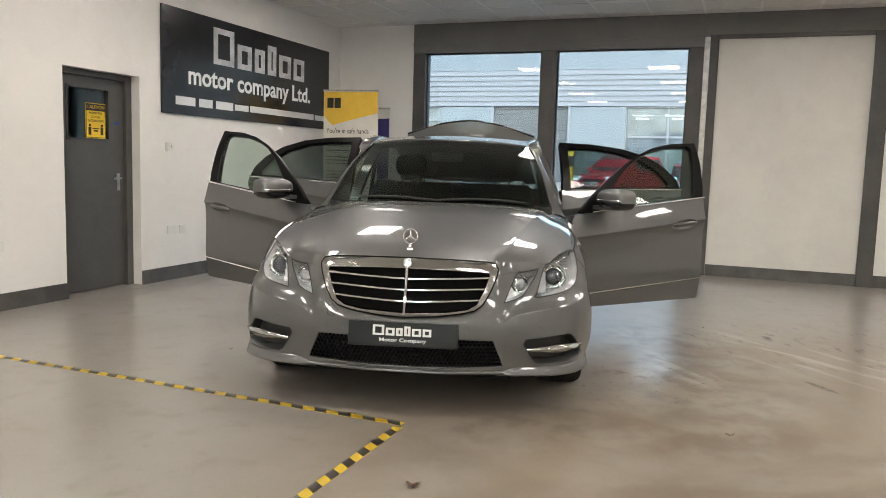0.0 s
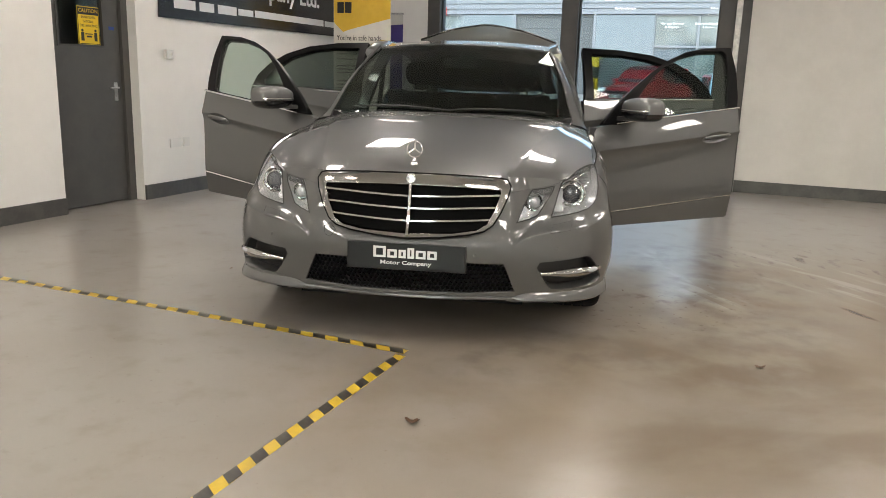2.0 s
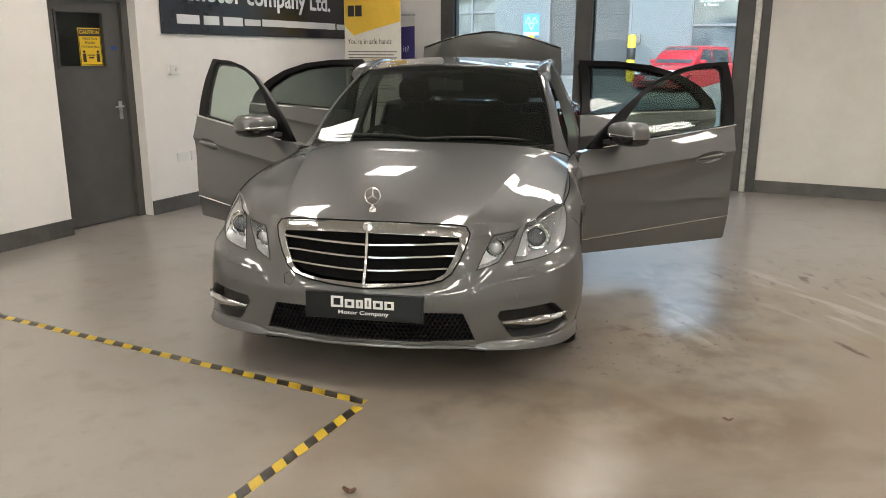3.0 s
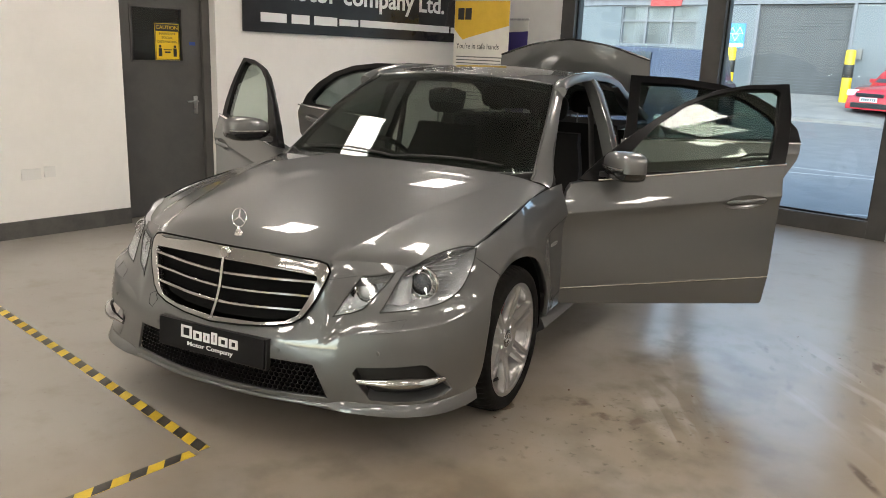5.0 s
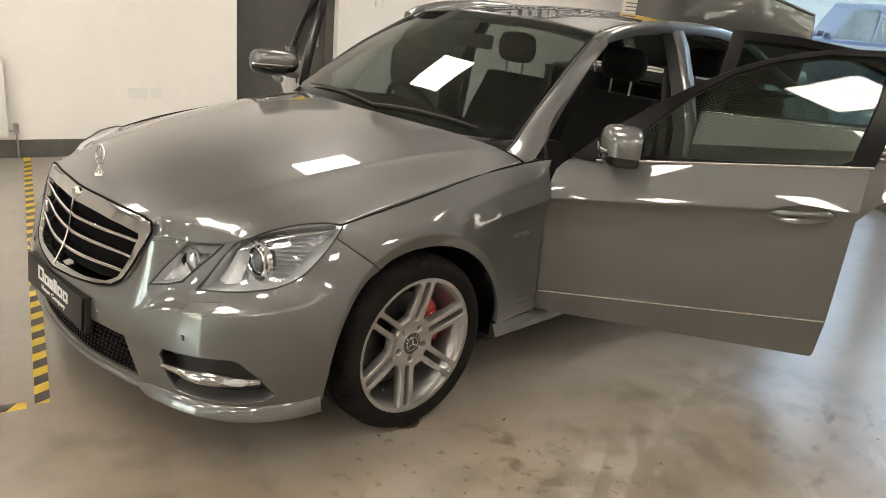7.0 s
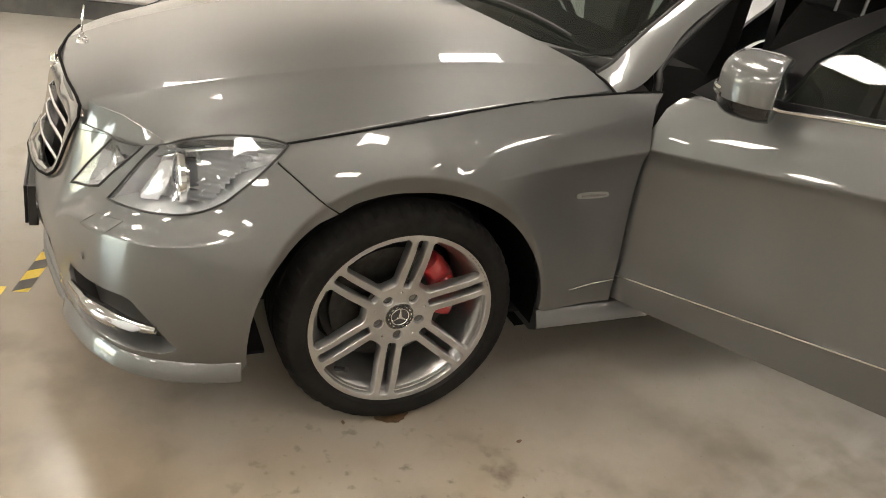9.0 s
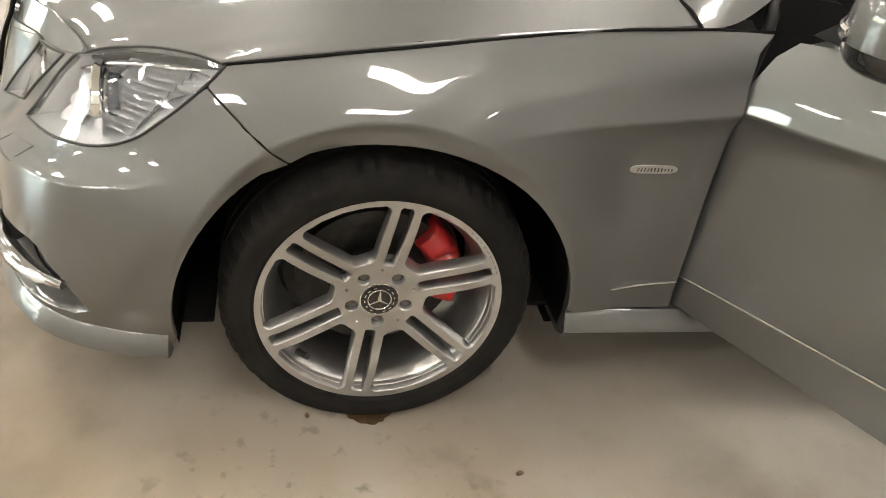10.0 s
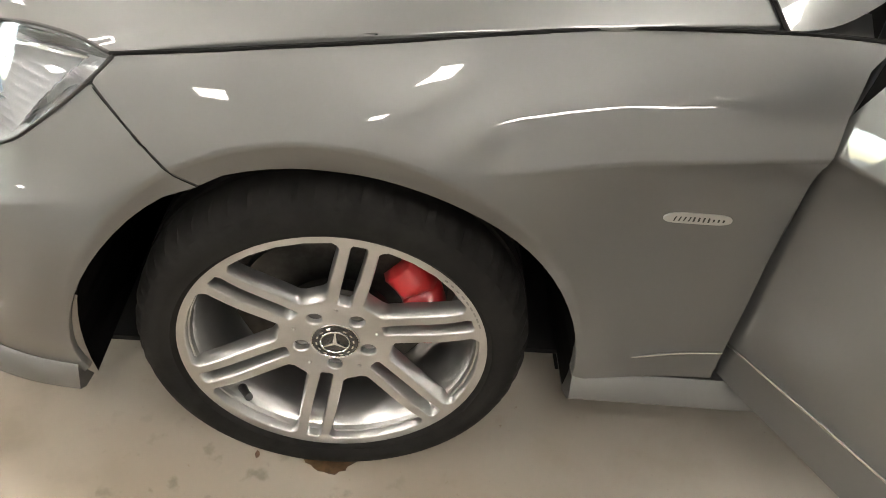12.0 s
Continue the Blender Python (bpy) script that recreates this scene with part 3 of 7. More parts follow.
# ---- hazard tape on the floor ----
def tape(name, a, b, w=0.05, pitch=0.135, lean=0.02):
    """Yellow tape from a to b with slanting black bars."""
    a, b = Vector((*a, 0)), Vector((*b, 0))
    length = (b - a).length
    t = thing(name, Matrix.Translation(a) @ (b - a).to_track_quat("X", "Z").to_matrix().to_4x4(), "yellow and black hazard tape stuck on the floor", "tape")
    bm = bmesh.new()
    n = int(length / 0.2)
    vs = [[bm.verts.new((length * k / n, s * w / 2 + random.uniform(-0.0012, 0.0012), z)) for s in (-1, 1) for z in (0.0, 0.0009)] for k in range(n + 1)]
    for p, q in zip(vs, vs[1:]):
        bm.faces.new((p[1], q[1], q[3], p[3]))
        bm.faces.new((p[0], q[0], q[1], p[1]))
        bm.faces.new((p[3], q[3], q[2], p[2]))
    part("tape_strip", bm, m_tape, t)
    bm = bmesh.new()
    low = [bm.verts.new(v) for v in ((0, -w / 2, 0.0), (pitch * 0.5, -w / 2, 0.0), (pitch * 0.5 + lean, w / 2, 0.0), (lean, w / 2, 0.0))]
    top = [bm.verts.new((v.co.x, v.co.y, 0.0006)) for v in low]
    bm.faces.new(top)
    for k in range(4):
        bm.faces.new((low[k], low[(k + 1) % 4], top[(k + 1) % 4], top[k]))
    bar = part("tape_bar", bm, m_tape_black, t)
    bar.matrix_basis = pose(0.03, 0, 0.0009)
    x = 0.03 + pitch
    while x + pitch * 0.5 + lean < length:
        again = new("tape_bar", bar.data)
        again.parent = t
        again.matrix_basis = pose(x, 0, 0.0009)
        x += pitch


m_tape = material("yellow_tape", (0.62, 0.43, 0.03), 0.4, second=(0.52, 0.36, 0.04), scale=8, bump=0.2, bump_scale=60)
m_tape_black = material("black_tape", (0.03, 0.027, 0.024), 0.4, second=(0.055, 0.05, 0.042), scale=9, bump=0.2, bump_scale=60)
tape("hazard_tape", (0.275, -0.935), (XW + 0.03, -0.845), lean=-0.03)
tape("hazard_tape", (0.27, -0.985), (0.235, -4.9), lean=0.035)

# ---- litter and marks on the floor ----
m_leaf = material("dry_leaf", (0.10, 0.05, 0.022), 0.7, second=(0.055, 0.028, 0.014), scale=40, bump=0.4, bump_scale=200)
m_rust = material("damp_brown_leaf", (0.085, 0.052, 0.026), 0.3, second=(0.045, 0.026, 0.013), scale=25, bump=0.4, bump_scale=120)


def flake(name, x, y, r, mat, label, category, ratio=0.6, turn=0.0, curl=0.3, points=14, seed=1, rag=0.35):
    """A thin curled scrap with a ragged edge."""
    rng = random.Random(seed)
    bm = bmesh.new()
    rim = []
    for k in range(points):
        a = 2 * math.pi * k / points
        d = r * rng.uniform(1 - rag, 1 + rag * 0.3)
        px, py = d * math.cos(a), d * math.sin(a) * ratio
        rim.append((px, py, 0.0008 + curl * (px * px + py * py) / r * 0.8 + rng.uniform(0, 0.1) * curl * r))
    c, c2 = bm.verts.new((0, 0, 0.0012)), bm.verts.new((0, 0, 0.0002))
    top = [bm.verts.new(p) for p in rim]
    low = [bm.verts.new((p[0], p[1], max(0.0, p[2] - 0.0008))) for p in rim]
    for k in range(points):
        j = (k + 1) % points
        bm.faces.new((c, top[k], top[j]))
        bm.faces.new((c2, low[j], low[k]))
        bm.faces.new((top[k], low[k], low[j], top[j]))
    ob = part(name, bm, mat)
    ob.matrix_world = pose(x, y, 0.0006, 0, 0, turn)
    return tagged(ob, label, category)


flake("dry_leaf", 0.60, -1.58, 0.028, m_leaf, "small curled brown leaf on the floor", "leaf", 0.7, 30, 0.8, seed=3)
flake("dry_leaf", 1.73, -0.42, 0.026, m_leaf, "small brown scrap of leaf on the floor", "leaf", 0.5, 10, 0.6, seed=5)
flake("dry_leaf", -1.32, -0.08, 0.016, m_leaf, "tiny dark leaf crumb on the floor", "leaf", 0.6, 60, 0.6, seed=7)
LP = CAR @ Vector((0.885, 0.0, 0))
flake("wet_leaf", LP.x, LP.y, 0.054, m_rust, "flattened wet brown leaf under the tyre", "leaf", 0.8, 100, 0.02, 30, seed=12, rag=0.16)
for k, (x, y) in enumerate(((1.62, 1.9), (1.78, 2.02), (1.5, 2.2), (1.95, 1.75), (1.42, 0.95), (1.72, 0.62), (1.18, 0.55), (2.05, 2.4), (0.97, 0.58), (1.30, 0.22), (0.9, 0.1))):
    flake("grit", x, y, 0.006 + 0.003 * (k % 3), m_leaf, "dark crumb of dirt on the floor", "dirt", 0.6, 37 * k, 0.5, 7, seed=20 + k)

# ---- the car ----
# Car axes: x to its left side, y to its rear, z up; the front axle stands at y = 0.
m_paint = material("grey_metallic_paint", (0.108, 0.110, 0.110), 0.42, 0.74, second=(0.122, 0.125, 0.124), scale=900, coat=1.0, patch=(0.3, 0.7), detail=2)
m_paint.node_tree.nodes["Principled BSDF"].inputs["Coat IOR"].default_value = 1.62
m_chrome = material("chrome", (0.78, 0.78, 0.77), 0.07, 1.0, rough_var=0.06, scale=12)
m_satin = material("silver_wheel_paint", (0.48, 0.48, 0.475), 0.30, 0.95, second=(0.42, 0.42, 0.415), scale=9, coat=0.4)
m_gloss = material("gloss_black", (0.010, 0.010, 0.011), 0.12, coat=0.5)
m_trim = material("black_trim", (0.014, 0.014, 0.014), 0.45, bump=0.15, bump_scale=400)
m_rubber = material("tyre_rubber", (0.008, 0.0078, 0.0075), 0.85, spec=0.12, second=(0.013, 0.0125, 0.0115), scale=14, bump=0.12, bump_scale=160)
m_dark = material("underbody_black", (0.008, 0.008, 0.008), 0.9, spec=0.08)
m_cloth = material("black_upholstery", (0.0055, 0.0055, 0.0055), 0.75, spec=0.2, bump=0.3, bump_scale=260)
m_lining = material("grey_headliner", (0.12, 0.115, 0.11), 0.9)
m_disc = material("brake_disc_steel", (0.075, 0.073, 0.07), 0.45, 1.0, second=(0.05, 0.048, 0.046), scale=30)
m_bolt = material("wheel_bolt_steel", (0.16, 0.157, 0.153), 0.4, 1.0)
m_red = material("red_caliper_paint", (0.36, 0.013, 0.016), 0.3, coat=0.5)
m_lens = glass("lamp_cover", (0.95, 0.96, 0.97), ior=1.5)
m_screen = glass("windscreen_glass", (0.47, 0.52, 0.49), ior=1.5)
m_tint = glass("door_glass", (0.76, 0.83, 0.78), ior=1.42)
m_privacy = glass("dark_door_glass", (0.42, 0.47, 0.45), ior=1.42)
m_reflector = material("lamp_reflector", (0.88, 0.89, 0.90), 0.16, 0.25, rough_var=0.12, scale=25)
m_bowl = material("lamp_housing", (0.70, 0.705, 0.715), 0.22, 0.5)
m_sash = material("window_frame_black", (0.004, 0.004, 0.0045), 0.3, spec=0.14)
m_plate = material("plate_black", (0.008, 0.008, 0.009), 0.35, spec=0.2)
m_projector = material("projector_glass", (0.07, 0.075, 0.085), 0.06, coat=1.0)
m_grille = material("bright_grille_surround", (0.42, 0.41, 0.40), 0.12, 0.95)
m_cast = material("cast_metal_grey", (0.28, 0.28, 0.28), 0.45, 0.7)
m_led = material("lamp_lens_white", (0.42, 0.44, 0.46), 0.10, coat=1.0)
m_tail = material("red_tail_lamp", (0.30, 0.01, 0.012), 0.12, coat=1.0)


class Sheet:
    """A smooth height over a plane through given knots (thin-plate)."""

    def __init__(self, knots, scale=(1, 1), mirror=True, smooth=1e-5):
        rows = [k for k in knots] + ([(-k[0], *k[1:]) for k in knots if mirror and abs(k[0]) > 1e-6])
        self.p = np.array([[r[0], r[1]] for r in rows], float) * scale
        self.scale = np.array(scale, float)
        v = np.array([r[2] for r in rows], float)
        n = len(rows)
        a = np.zeros((n + 3, n + 3))
        a[:n, :n] = self.kernel(np.linalg.norm(self.p[:, None] - self.p[None], axis=-1)) + smooth * np.eye(n)
        a[:n, n], a[:n, n + 1 : n + 3] = 1, self.p
        a[n, :n], a[n + 1 : n + 3, :n] = 1, self.p.T
        self.w = np.linalg.solve(a, np.r_[v, 0, 0, 0])

    @staticmethod
    def kernel(r):
        return np.where(r > 1e-9, r * r * np.log(np.maximum(r, 1e-9)), 0.0)

    def __call__(self, a, b):
        q = np.array([a, b]) * self.scale
        k = self.kernel(np.linalg.norm(self.p - q, axis=1))
        return float(k @ self.w[:-3] + self.w[-3] + q @ self.w[-2:])


def spline(points, per=8, closed=False):
    """Catmull-Rom through points of any size."""
    p = [np.array(v, float) for v in points]
    out, n = [], len(p)
    for i in range(n if closed else n - 1):
        a, b, c, d = (p[(i + k) % n] if closed else p[min(max(i + k, 0), n - 1)] for k in (-1, 0, 1, 2))
        for t in np.arange(per) / per:
            out.append(0.5 * (2 * b + (c - a) * t + (2 * a - 5 * b + 4 * c - d) * t**2 + (3 * b - a - 3 * c + d) * t**3))
    if not closed:
        out.append(p[-1])
    return [tuple(float(x) for x in v) for v in out]


# the widest outline from above, from the nose round the left side to the tail
PLAN = np.array(spline([(0, -0.878), (0.2, -0.868), (0.38, -0.838), (0.55, -0.798), (0.716, -0.736), (0.835, -0.640), (0.900, -0.506), (0.919, -0.356),
                        (0.924, -0.200), (0.922, 0.0), (0.919, 0.35), (0.916, 0.70), (0.925, 1.3), (0.927, 1.9), (0.925, 2.5), (0.918, 2.9), (0.895, 3.3),
                        (0.850, 3.6), (0.78, 3.82), (0.66, 3.95), (0.45, 4.01), (0.22, 4.03), (0, 4.035)], 16))
ARC = np.r_[0, np.cumsum(np.linalg.norm(np.diff(PLAN, axis=0), axis=1))]


def plan(s):
    s = min(max(s, 0.0), ARC[-1])
    at = lambda u: np.array([np.interp(u, ARC, PLAN[:, 0]), np.interp(u, ARC, PLAN[:, 1])])  # noqa: E731
    t = at(min(s + 0.02, ARC[-1])) - at(max(s - 0.02, 0))
    t /= np.linalg.norm(t)
    return at(s), np.array([t[1], -t[0]])


def station(y):
    """Arc length of the side at y."""
    k = int(np.argmin(np.abs(ARC - 0.55)))
    return float(np.interp(y, PLAN[:, 1], ARC)) if y > -0.87 else float(ARC[0] * k)


KNOTS = []


def inset(s, *pairs):
    KNOTS.extend((s, z, d) for z, d in pairs)


inset(0.0, (0.22, 0.01), (0.30, -0.002), (0.42, -0.012), (0.48, -0.006), (0.53, 0.022), (0.58, 0.05), (0.66, 0.075), (0.75, 0.098), (0.80, 0.13))
inset(0.30, (0.22, 0.01), (0.30, -0.002), (0.42, -0.012), (0.48, -0.005), (0.53, 0.026), (0.58, 0.055), (0.66, 0.078), (0.75, 0.100), (0.80, 0.135))
inset(0.56, (0.22, 0.008), (0.30, 0.0), (0.38, 0.001), (0.46, 0.008), (0.512, 0.022), (0.58, 0.042), (0.66, 0.070), (0.73, 0.098), (0.79, 0.130))
inset(0.74, (0.22, 0.008), (0.30, 0.0), (0.38, 0.004), (0.46, 0.013), (0.546, 0.032), (0.60, 0.056), (0.66, 0.084), (0.725, 0.119), (0.79, 0.164))
inset(0.88, (0.22, 0.010), (0.32, 0.001), (0.42, 0.008), (0.50, 0.020), (0.553, 0.032), (0.60, 0.048), (0.66, 0.073), (0.73, 0.107), (0.80, 0.162))
inset(station(-0.48), (0.22, 0.016), (0.32, 0.004), (0.45, 0.002), (0.53, 0.012), (0.58, 0.023), (0.66, 0.050), (0.73, 0.080), (0.80, 0.137))
inset(station(-0.30), (0.22, 0.020), (0.32, 0.006), (0.45, 0), (0.53, 0.006), (0.60, 0.024), (0.66, 0.040), (0.73, 0.064), (0.79, 0.093), (0.84, 0.133))
inset(station(-0.10), (0.22, 0.020), (0.45, 0.002), (0.60, 0.006), (0.66, 0.016), (0.73, 0.034), (0.79, 0.060), (0.835, 0.086), (0.88, 0.127))
inset(station(0.15), (0.22, 0.020), (0.45, 0.003), (0.62, 0.0), (0.70, 0.006), (0.78, 0.032), (0.86, 0.078), (0.90, 0.114))
inset(station(0.42), (0.22, 0.022), (0.45, 0.004), (0.62, 0.002), (0.72, 0.004), (0.80, 0.020), (0.885, 0.064), (0.93, 0.099))
inset(station(0.72), (0.22, 0.024), (0.45, 0.004), (0.62, 0.0), (0.76, 0.001), (0.84, 0.008), (0.92, 0.034), (0.96, 0.050))
inset(station(1.2), (0.22, 0.026), (0.45, 0.006), (0.65, 0.0), (0.82, 0.001), (0.93, 0.013), (1.00, 0.026))
inset(station(1.8), (0.22, 0.026), (0.45, 0.006), (0.65, 0.0), (0.86, 0.002), (0.97, 0.018), (1.06, 0.034))
inset(station(2.4), (0.22, 0.026), (0.45, 0.004), (0.65, -0.004), (0.88, 0.003), (0.99, 0.028), (1.08, 0.046))
inset(station(2.9), (0.22, 0.022), (0.45, 0.0), (0.65, -0.008), (0.86, 0.004), (0.98, 0.040), (1.08, 0.095))
inset(station(3.4), (0.22, 0.022), (0.45, 0.0), (0.65, 0.0), (0.85, 0.012), (0.98, 0.055), (1.08, 0.13))
inset(station(3.82), (0.22, 0.03), (0.45, 0.0), (0.65, 0.01), (0.85, 0.03), (1.0, 0.07))
inset(ARC[-1] - 0.5, (0.22, 0.04), (0.45, 0.0), (0.65, 0.03), (0.85, 0.06), (1.0, 0.10))
inset(ARC[-1], (0.22, 0.04), (0.45, 0.0), (0.65, 0.03), (0.85, 0.06), (1.0, 0.10))
INSET = Sheet(KNOTS, scale=(1.0, 1.6), mirror=False)


def ramp(a, b, v):
    t = min(max((v - a) / (b - a), 0.0), 1.0)
    return t * t * (3 - 2 * t)


def crease(y):
    return 0.772 + 0.115 * (y - 0.65)


REAR_AXLE, HUB_Z = 2.874, 0.318
SHELF = np.array(spline([(0.44, 0.43), (0.49, 0.480), (0.54, 0.508), (0.64, 0.531), (0.79, 0.546), (0.95, 0.560), (1.07, 0.580), (1.22, 0.615)], 10))

SHOULDER = np.array(spline([(1.60, 0.69), (1.655, 0.727), (1.697, 0.754), (1.752, 0.785), (1.809, 0.802), (1.881, 0.814), (1.976, 0.825), (2.25, 0.85)], 8))


def shelf(a):
    """Height of the fold under the headlamps."""
    return float(np.interp(a, SHELF[:, 0], SHELF[:, 1]))



def belt(s, z, out=0.0):
    """The painted side of the car: s along the outline (negative: the right side), z the height."""
    c, n = plan(abs(s))
    d = INSET(abs(s), z)
    y = c[1]
    if -0.6 < y < 3.6:
        below = crease(y) - z
        d += 0.20 * max(0.0, -below) * ramp(0.12, 0.50, y) * (1 - ramp(2.6, 3.4, y))
        d += 0.024 * ramp(0.12, 0.50, y) * (1 - ramp(3.0, 3.6, y)) * (1 - math.exp(-max(0.0, below) / 0.032)) * (1 - 0.7 * ramp(0.10, 0.42, below))
        for axle in (0.0, REAR_AXLE):
            r = math.hypot(y - axle, z - 0.335)
            if r < 0.62:
                d += 0.58 * max(0.0, 0.400 - r) * ramp(0.30, 0.60, z) - 0.023 * (1 - ramp(0.36, 0.60, r)) * ramp(0.2, 0.35, z)
    if abs(s) < 1.3:
        # the sharp edge of the shelf under the lamps
        a = abs(s)
        over = z - shelf(a)
        if over > 0:
            d += 0.044 * (1 - math.exp(-over / 0.030)) * ramp(0.45, 0.58, a) * (1 - ramp(0.98, 1.24, a))
    if 1.5 < abs(s) < 2.25:
        # the shoulder that runs back from the wheel arch, and the softer swell over the arch
        a = abs(s)
        d -= 0.006 * math.exp(-((z - float(np.interp(a, SHOULDER[:, 0], SHOULDER[:, 1]))) / 0.032) ** 2) * ramp(1.60, 1.74, a) * (1 - ramp(2.02, 2.22, a))
        d -= 0.005 * math.exp(-((z - 0.753 - 0.5 * (a - 1.548)) / 0.040) ** 2) * ramp(1.50, 1.60, a) * (1 - ramp(1.68, 1.80, a))
    x, yy = c - (d - out) * n
    return Vector((math.copysign(1, s) * x if s else x, yy, z))


def at_y(y, z):
    """The place along the left side whose surface lies at y."""
    lo, hi = 0.55, ARC[-1] - 0.9
    for _ in range(40):
        mid = (lo + hi) / 2
        lo, hi = (mid, hi) if belt(mid, z).y < y else (lo, mid)
    return lo


def at_x(x, z):
    """The place along the nose whose surface lies at x."""
    lo, hi = 0.0, 1.25
    for _ in range(40):
        mid = (lo + hi) / 2
        lo, hi = (mid, hi) if belt(mid, z).x < x else (lo, mid)
    return lo


def inside(p, poly):
    x, y = p
    hit = False
    for (x0, y0), (x1, y1) in zip(poly, poly[1:] + poly[:1]):
        if (y0 > y) != (y1 > y) and x < (x1 - x0) * (y - y0) / (y1 - y0) + x0:
            hit = not hit
    return hit


def resample(poly, step, closed=True):
    out = []
    n = len(poly)
    for i in range(n if closed else n - 1):
        a, b = np.array(poly[i]), np.array(poly[(i + 1) % n])
        k = max(1, math.ceil(np.linalg.norm(b - a) / step - 1e-6))
        out += [tuple(a + (b - a) * j / k) for j in range(k)]
    if not closed:
        out.append(tuple(poly[-1]))
    return out


def surface(name, mat, fn, outline, holes=(), step=0.03, thick=0.02, parent=None, label="", flip=False, lip=0.0025, aspect=1.0, lines=()):
    """A sheet with a thickness and rolled edges, cut out of the surface fn(a, b) by an outline and holes."""
    from mathutils.geometry import delaunay_2d_cdt
    loops = [resample(list(outline), step)] + [resample(list(h), step) for h in holes]
    pts, edges = [], []
    for loop in loops:
        k = len(pts)
        pts += [Vector(p) for p in loop]
        edges += [(k + i, k + (i + 1) % len(loop)) for i in range(len(loop))]
    rim = np.array([tuple(p) for p in pts])
    lo, hi = rim.min(0), rim.max(0)
    for line in lines:
        last = None
        for p in resample(list(line), step, False):
            if inside(p, loops[0]) and not any(inside(p, q) for q in loops[1:]) and np.min(np.linalg.norm(rim - p, axis=1)) > step * 0.4:
                pts.append(Vector(p))
                if last is not None:
                    edges.append((last, len(pts) - 1))
                last = len(pts) - 1
            else:
                last = None
    rim = np.array([tuple(p) for p in pts])
    h = step * 0.866
    for j in range(int((hi[1] - lo[1]) / h) + 2):
        for i in range(int((hi[0] - lo[0]) / (step * aspect)) + 2):
            p = (lo[0] + (i + 0.5 * (j % 2)) * step * aspect, lo[1] + j * h)
            if inside(p, loops[0]) and not any(inside(p, q) for q in loops[1:]) and np.min(np.linalg.norm(rim - p, axis=1)) > step * 0.55:
                pts.append(Vector(p))
    vs, _, faces, *_ = delaunay_2d_cdt(pts, edges, [], 0, 1e-6)
    keep = []
    for f in faces:
        c = sum((vs[k] for k in f), Vector((0, 0))) / len(f)
        if inside(tuple(c), loops[0]) and not any(inside(tuple(c), q) for q in loops[1:]):
            keep.append(tuple(f))

    def normal(a, b):
        e = 0.004
        du, dv = fn(a + e, b) - fn(a - e, b), fn(a, b + e) - fn(a, b - e)
        v = du.cross(dv).normalized()
        return -v if flip else v

    verts = [fn(*v) for v in vs]
    norms = [normal(*v) for v in vs]
    tris = [f[::-1] if flip else f for f in keep]
    count = {}
    for f in tris:
        for k in range(3):
            count[(f[k], f[(k + 1) % 3])] = True
    border = [(a, b) for a, b in count if (b, a) not in count]
    ring, extra_v, extra_n, out_faces = {}, [], [], []
    away = {}
    for a, b in border:
        way = (verts[b] - verts[a]).normalized()
        for k in (a, b):
            away[k] = away.get(k, Vector()) + way.cross(norms[k])
    base = len(verts)
    for k, v in away.items():
        v = v.normalized()
        ring[k] = base + len(extra_v)
        for depth, push, tilt in ((lip, lip * 0.6, 0.7), (thick, lip * 0.6, 1.0)):
            extra_v.append(verts[k] - norms[k] * depth + v * push)
            extra_n.append((norms[k] * (1 - tilt) + v * tilt).normalized())
        extra_v.append(verts[k] - norms[k] * thick)
        extra_n.append(-norms[k])
    for a, b in border:
        p, q = ring[a], ring[b]
        out_faces += [(b, a, p, q), (q, p, p + 1, q + 1)]
    back = base + len(extra_v)
    inner_v = [verts[k] - norms[k] * thick for k in range(base)]
    out_faces += [tuple(back + k for k in f[::-1]) for f in tris]
    me = bpy.data.meshes.new(name)
    me.from_pydata([tuple(v) for v in verts + extra_v + inner_v], [], [tuple(f) for f in tris] + out_faces)
    for p in me.polygons:
        p.use_smooth = True
    me.normals_split_custom_set_from_vertices([tuple(n) for n in norms + extra_n + [-n for n in norms]])
    me.materials.append(mat)
    ob = new(name, me)
    if parent is not None:
        ob.parent = parent
    if label:
        ob["label"] = label
    return ob


def side(sgn, fn):
    """The same surface on the left (1) or right (-1) side."""
    return (lambda a, b: Vector((sgn * (v := fn(a, b)).x, v.y, v.z)))


def band(name, mat, pts, width, thick, parent, out, label="", sides=8, flat=1.0, closed=False):
    bm = bmesh.new()
    put_tube(bm, pts, width, sides, not closed, flat)
    return part(name, bm, mat, parent, label, smooth=50)


car = thing("saloon_car", CAR, "grey metallic saloon car with all doors and the boot open", "car")

# --- outlines on the nose and the front wing, left half ---
HL_LOW = spline([(0.672, 0.588), (0.78, 0.597), (0.90, 0.609), (1.0, 0.622), (1.085, 0.652), (1.145, 0.695), (1.195, 0.738), (1.235, 0.775), (1.252, 0.792)], 4)
HL_TOP = spline([(1.252, 0.792), (1.20, 0.799), (1.13, 0.796), (1.04, 0.782), (0.95, 0.766), (0.87, 0.750), (0.80, 0.734), (0.75, 0.690), (0.708, 0.638), (0.672, 0.588)], 4)
HL_ARC = HL_LOW + HL_TOP[1:-1]
HS = [(0.495, 0.570), (0.56, 0.580), (0.605, 0.598), (0.648, 0.646), (0.735, 0.722), (0.585, 0.706), (0.530, 0.630)]
ARCH = []
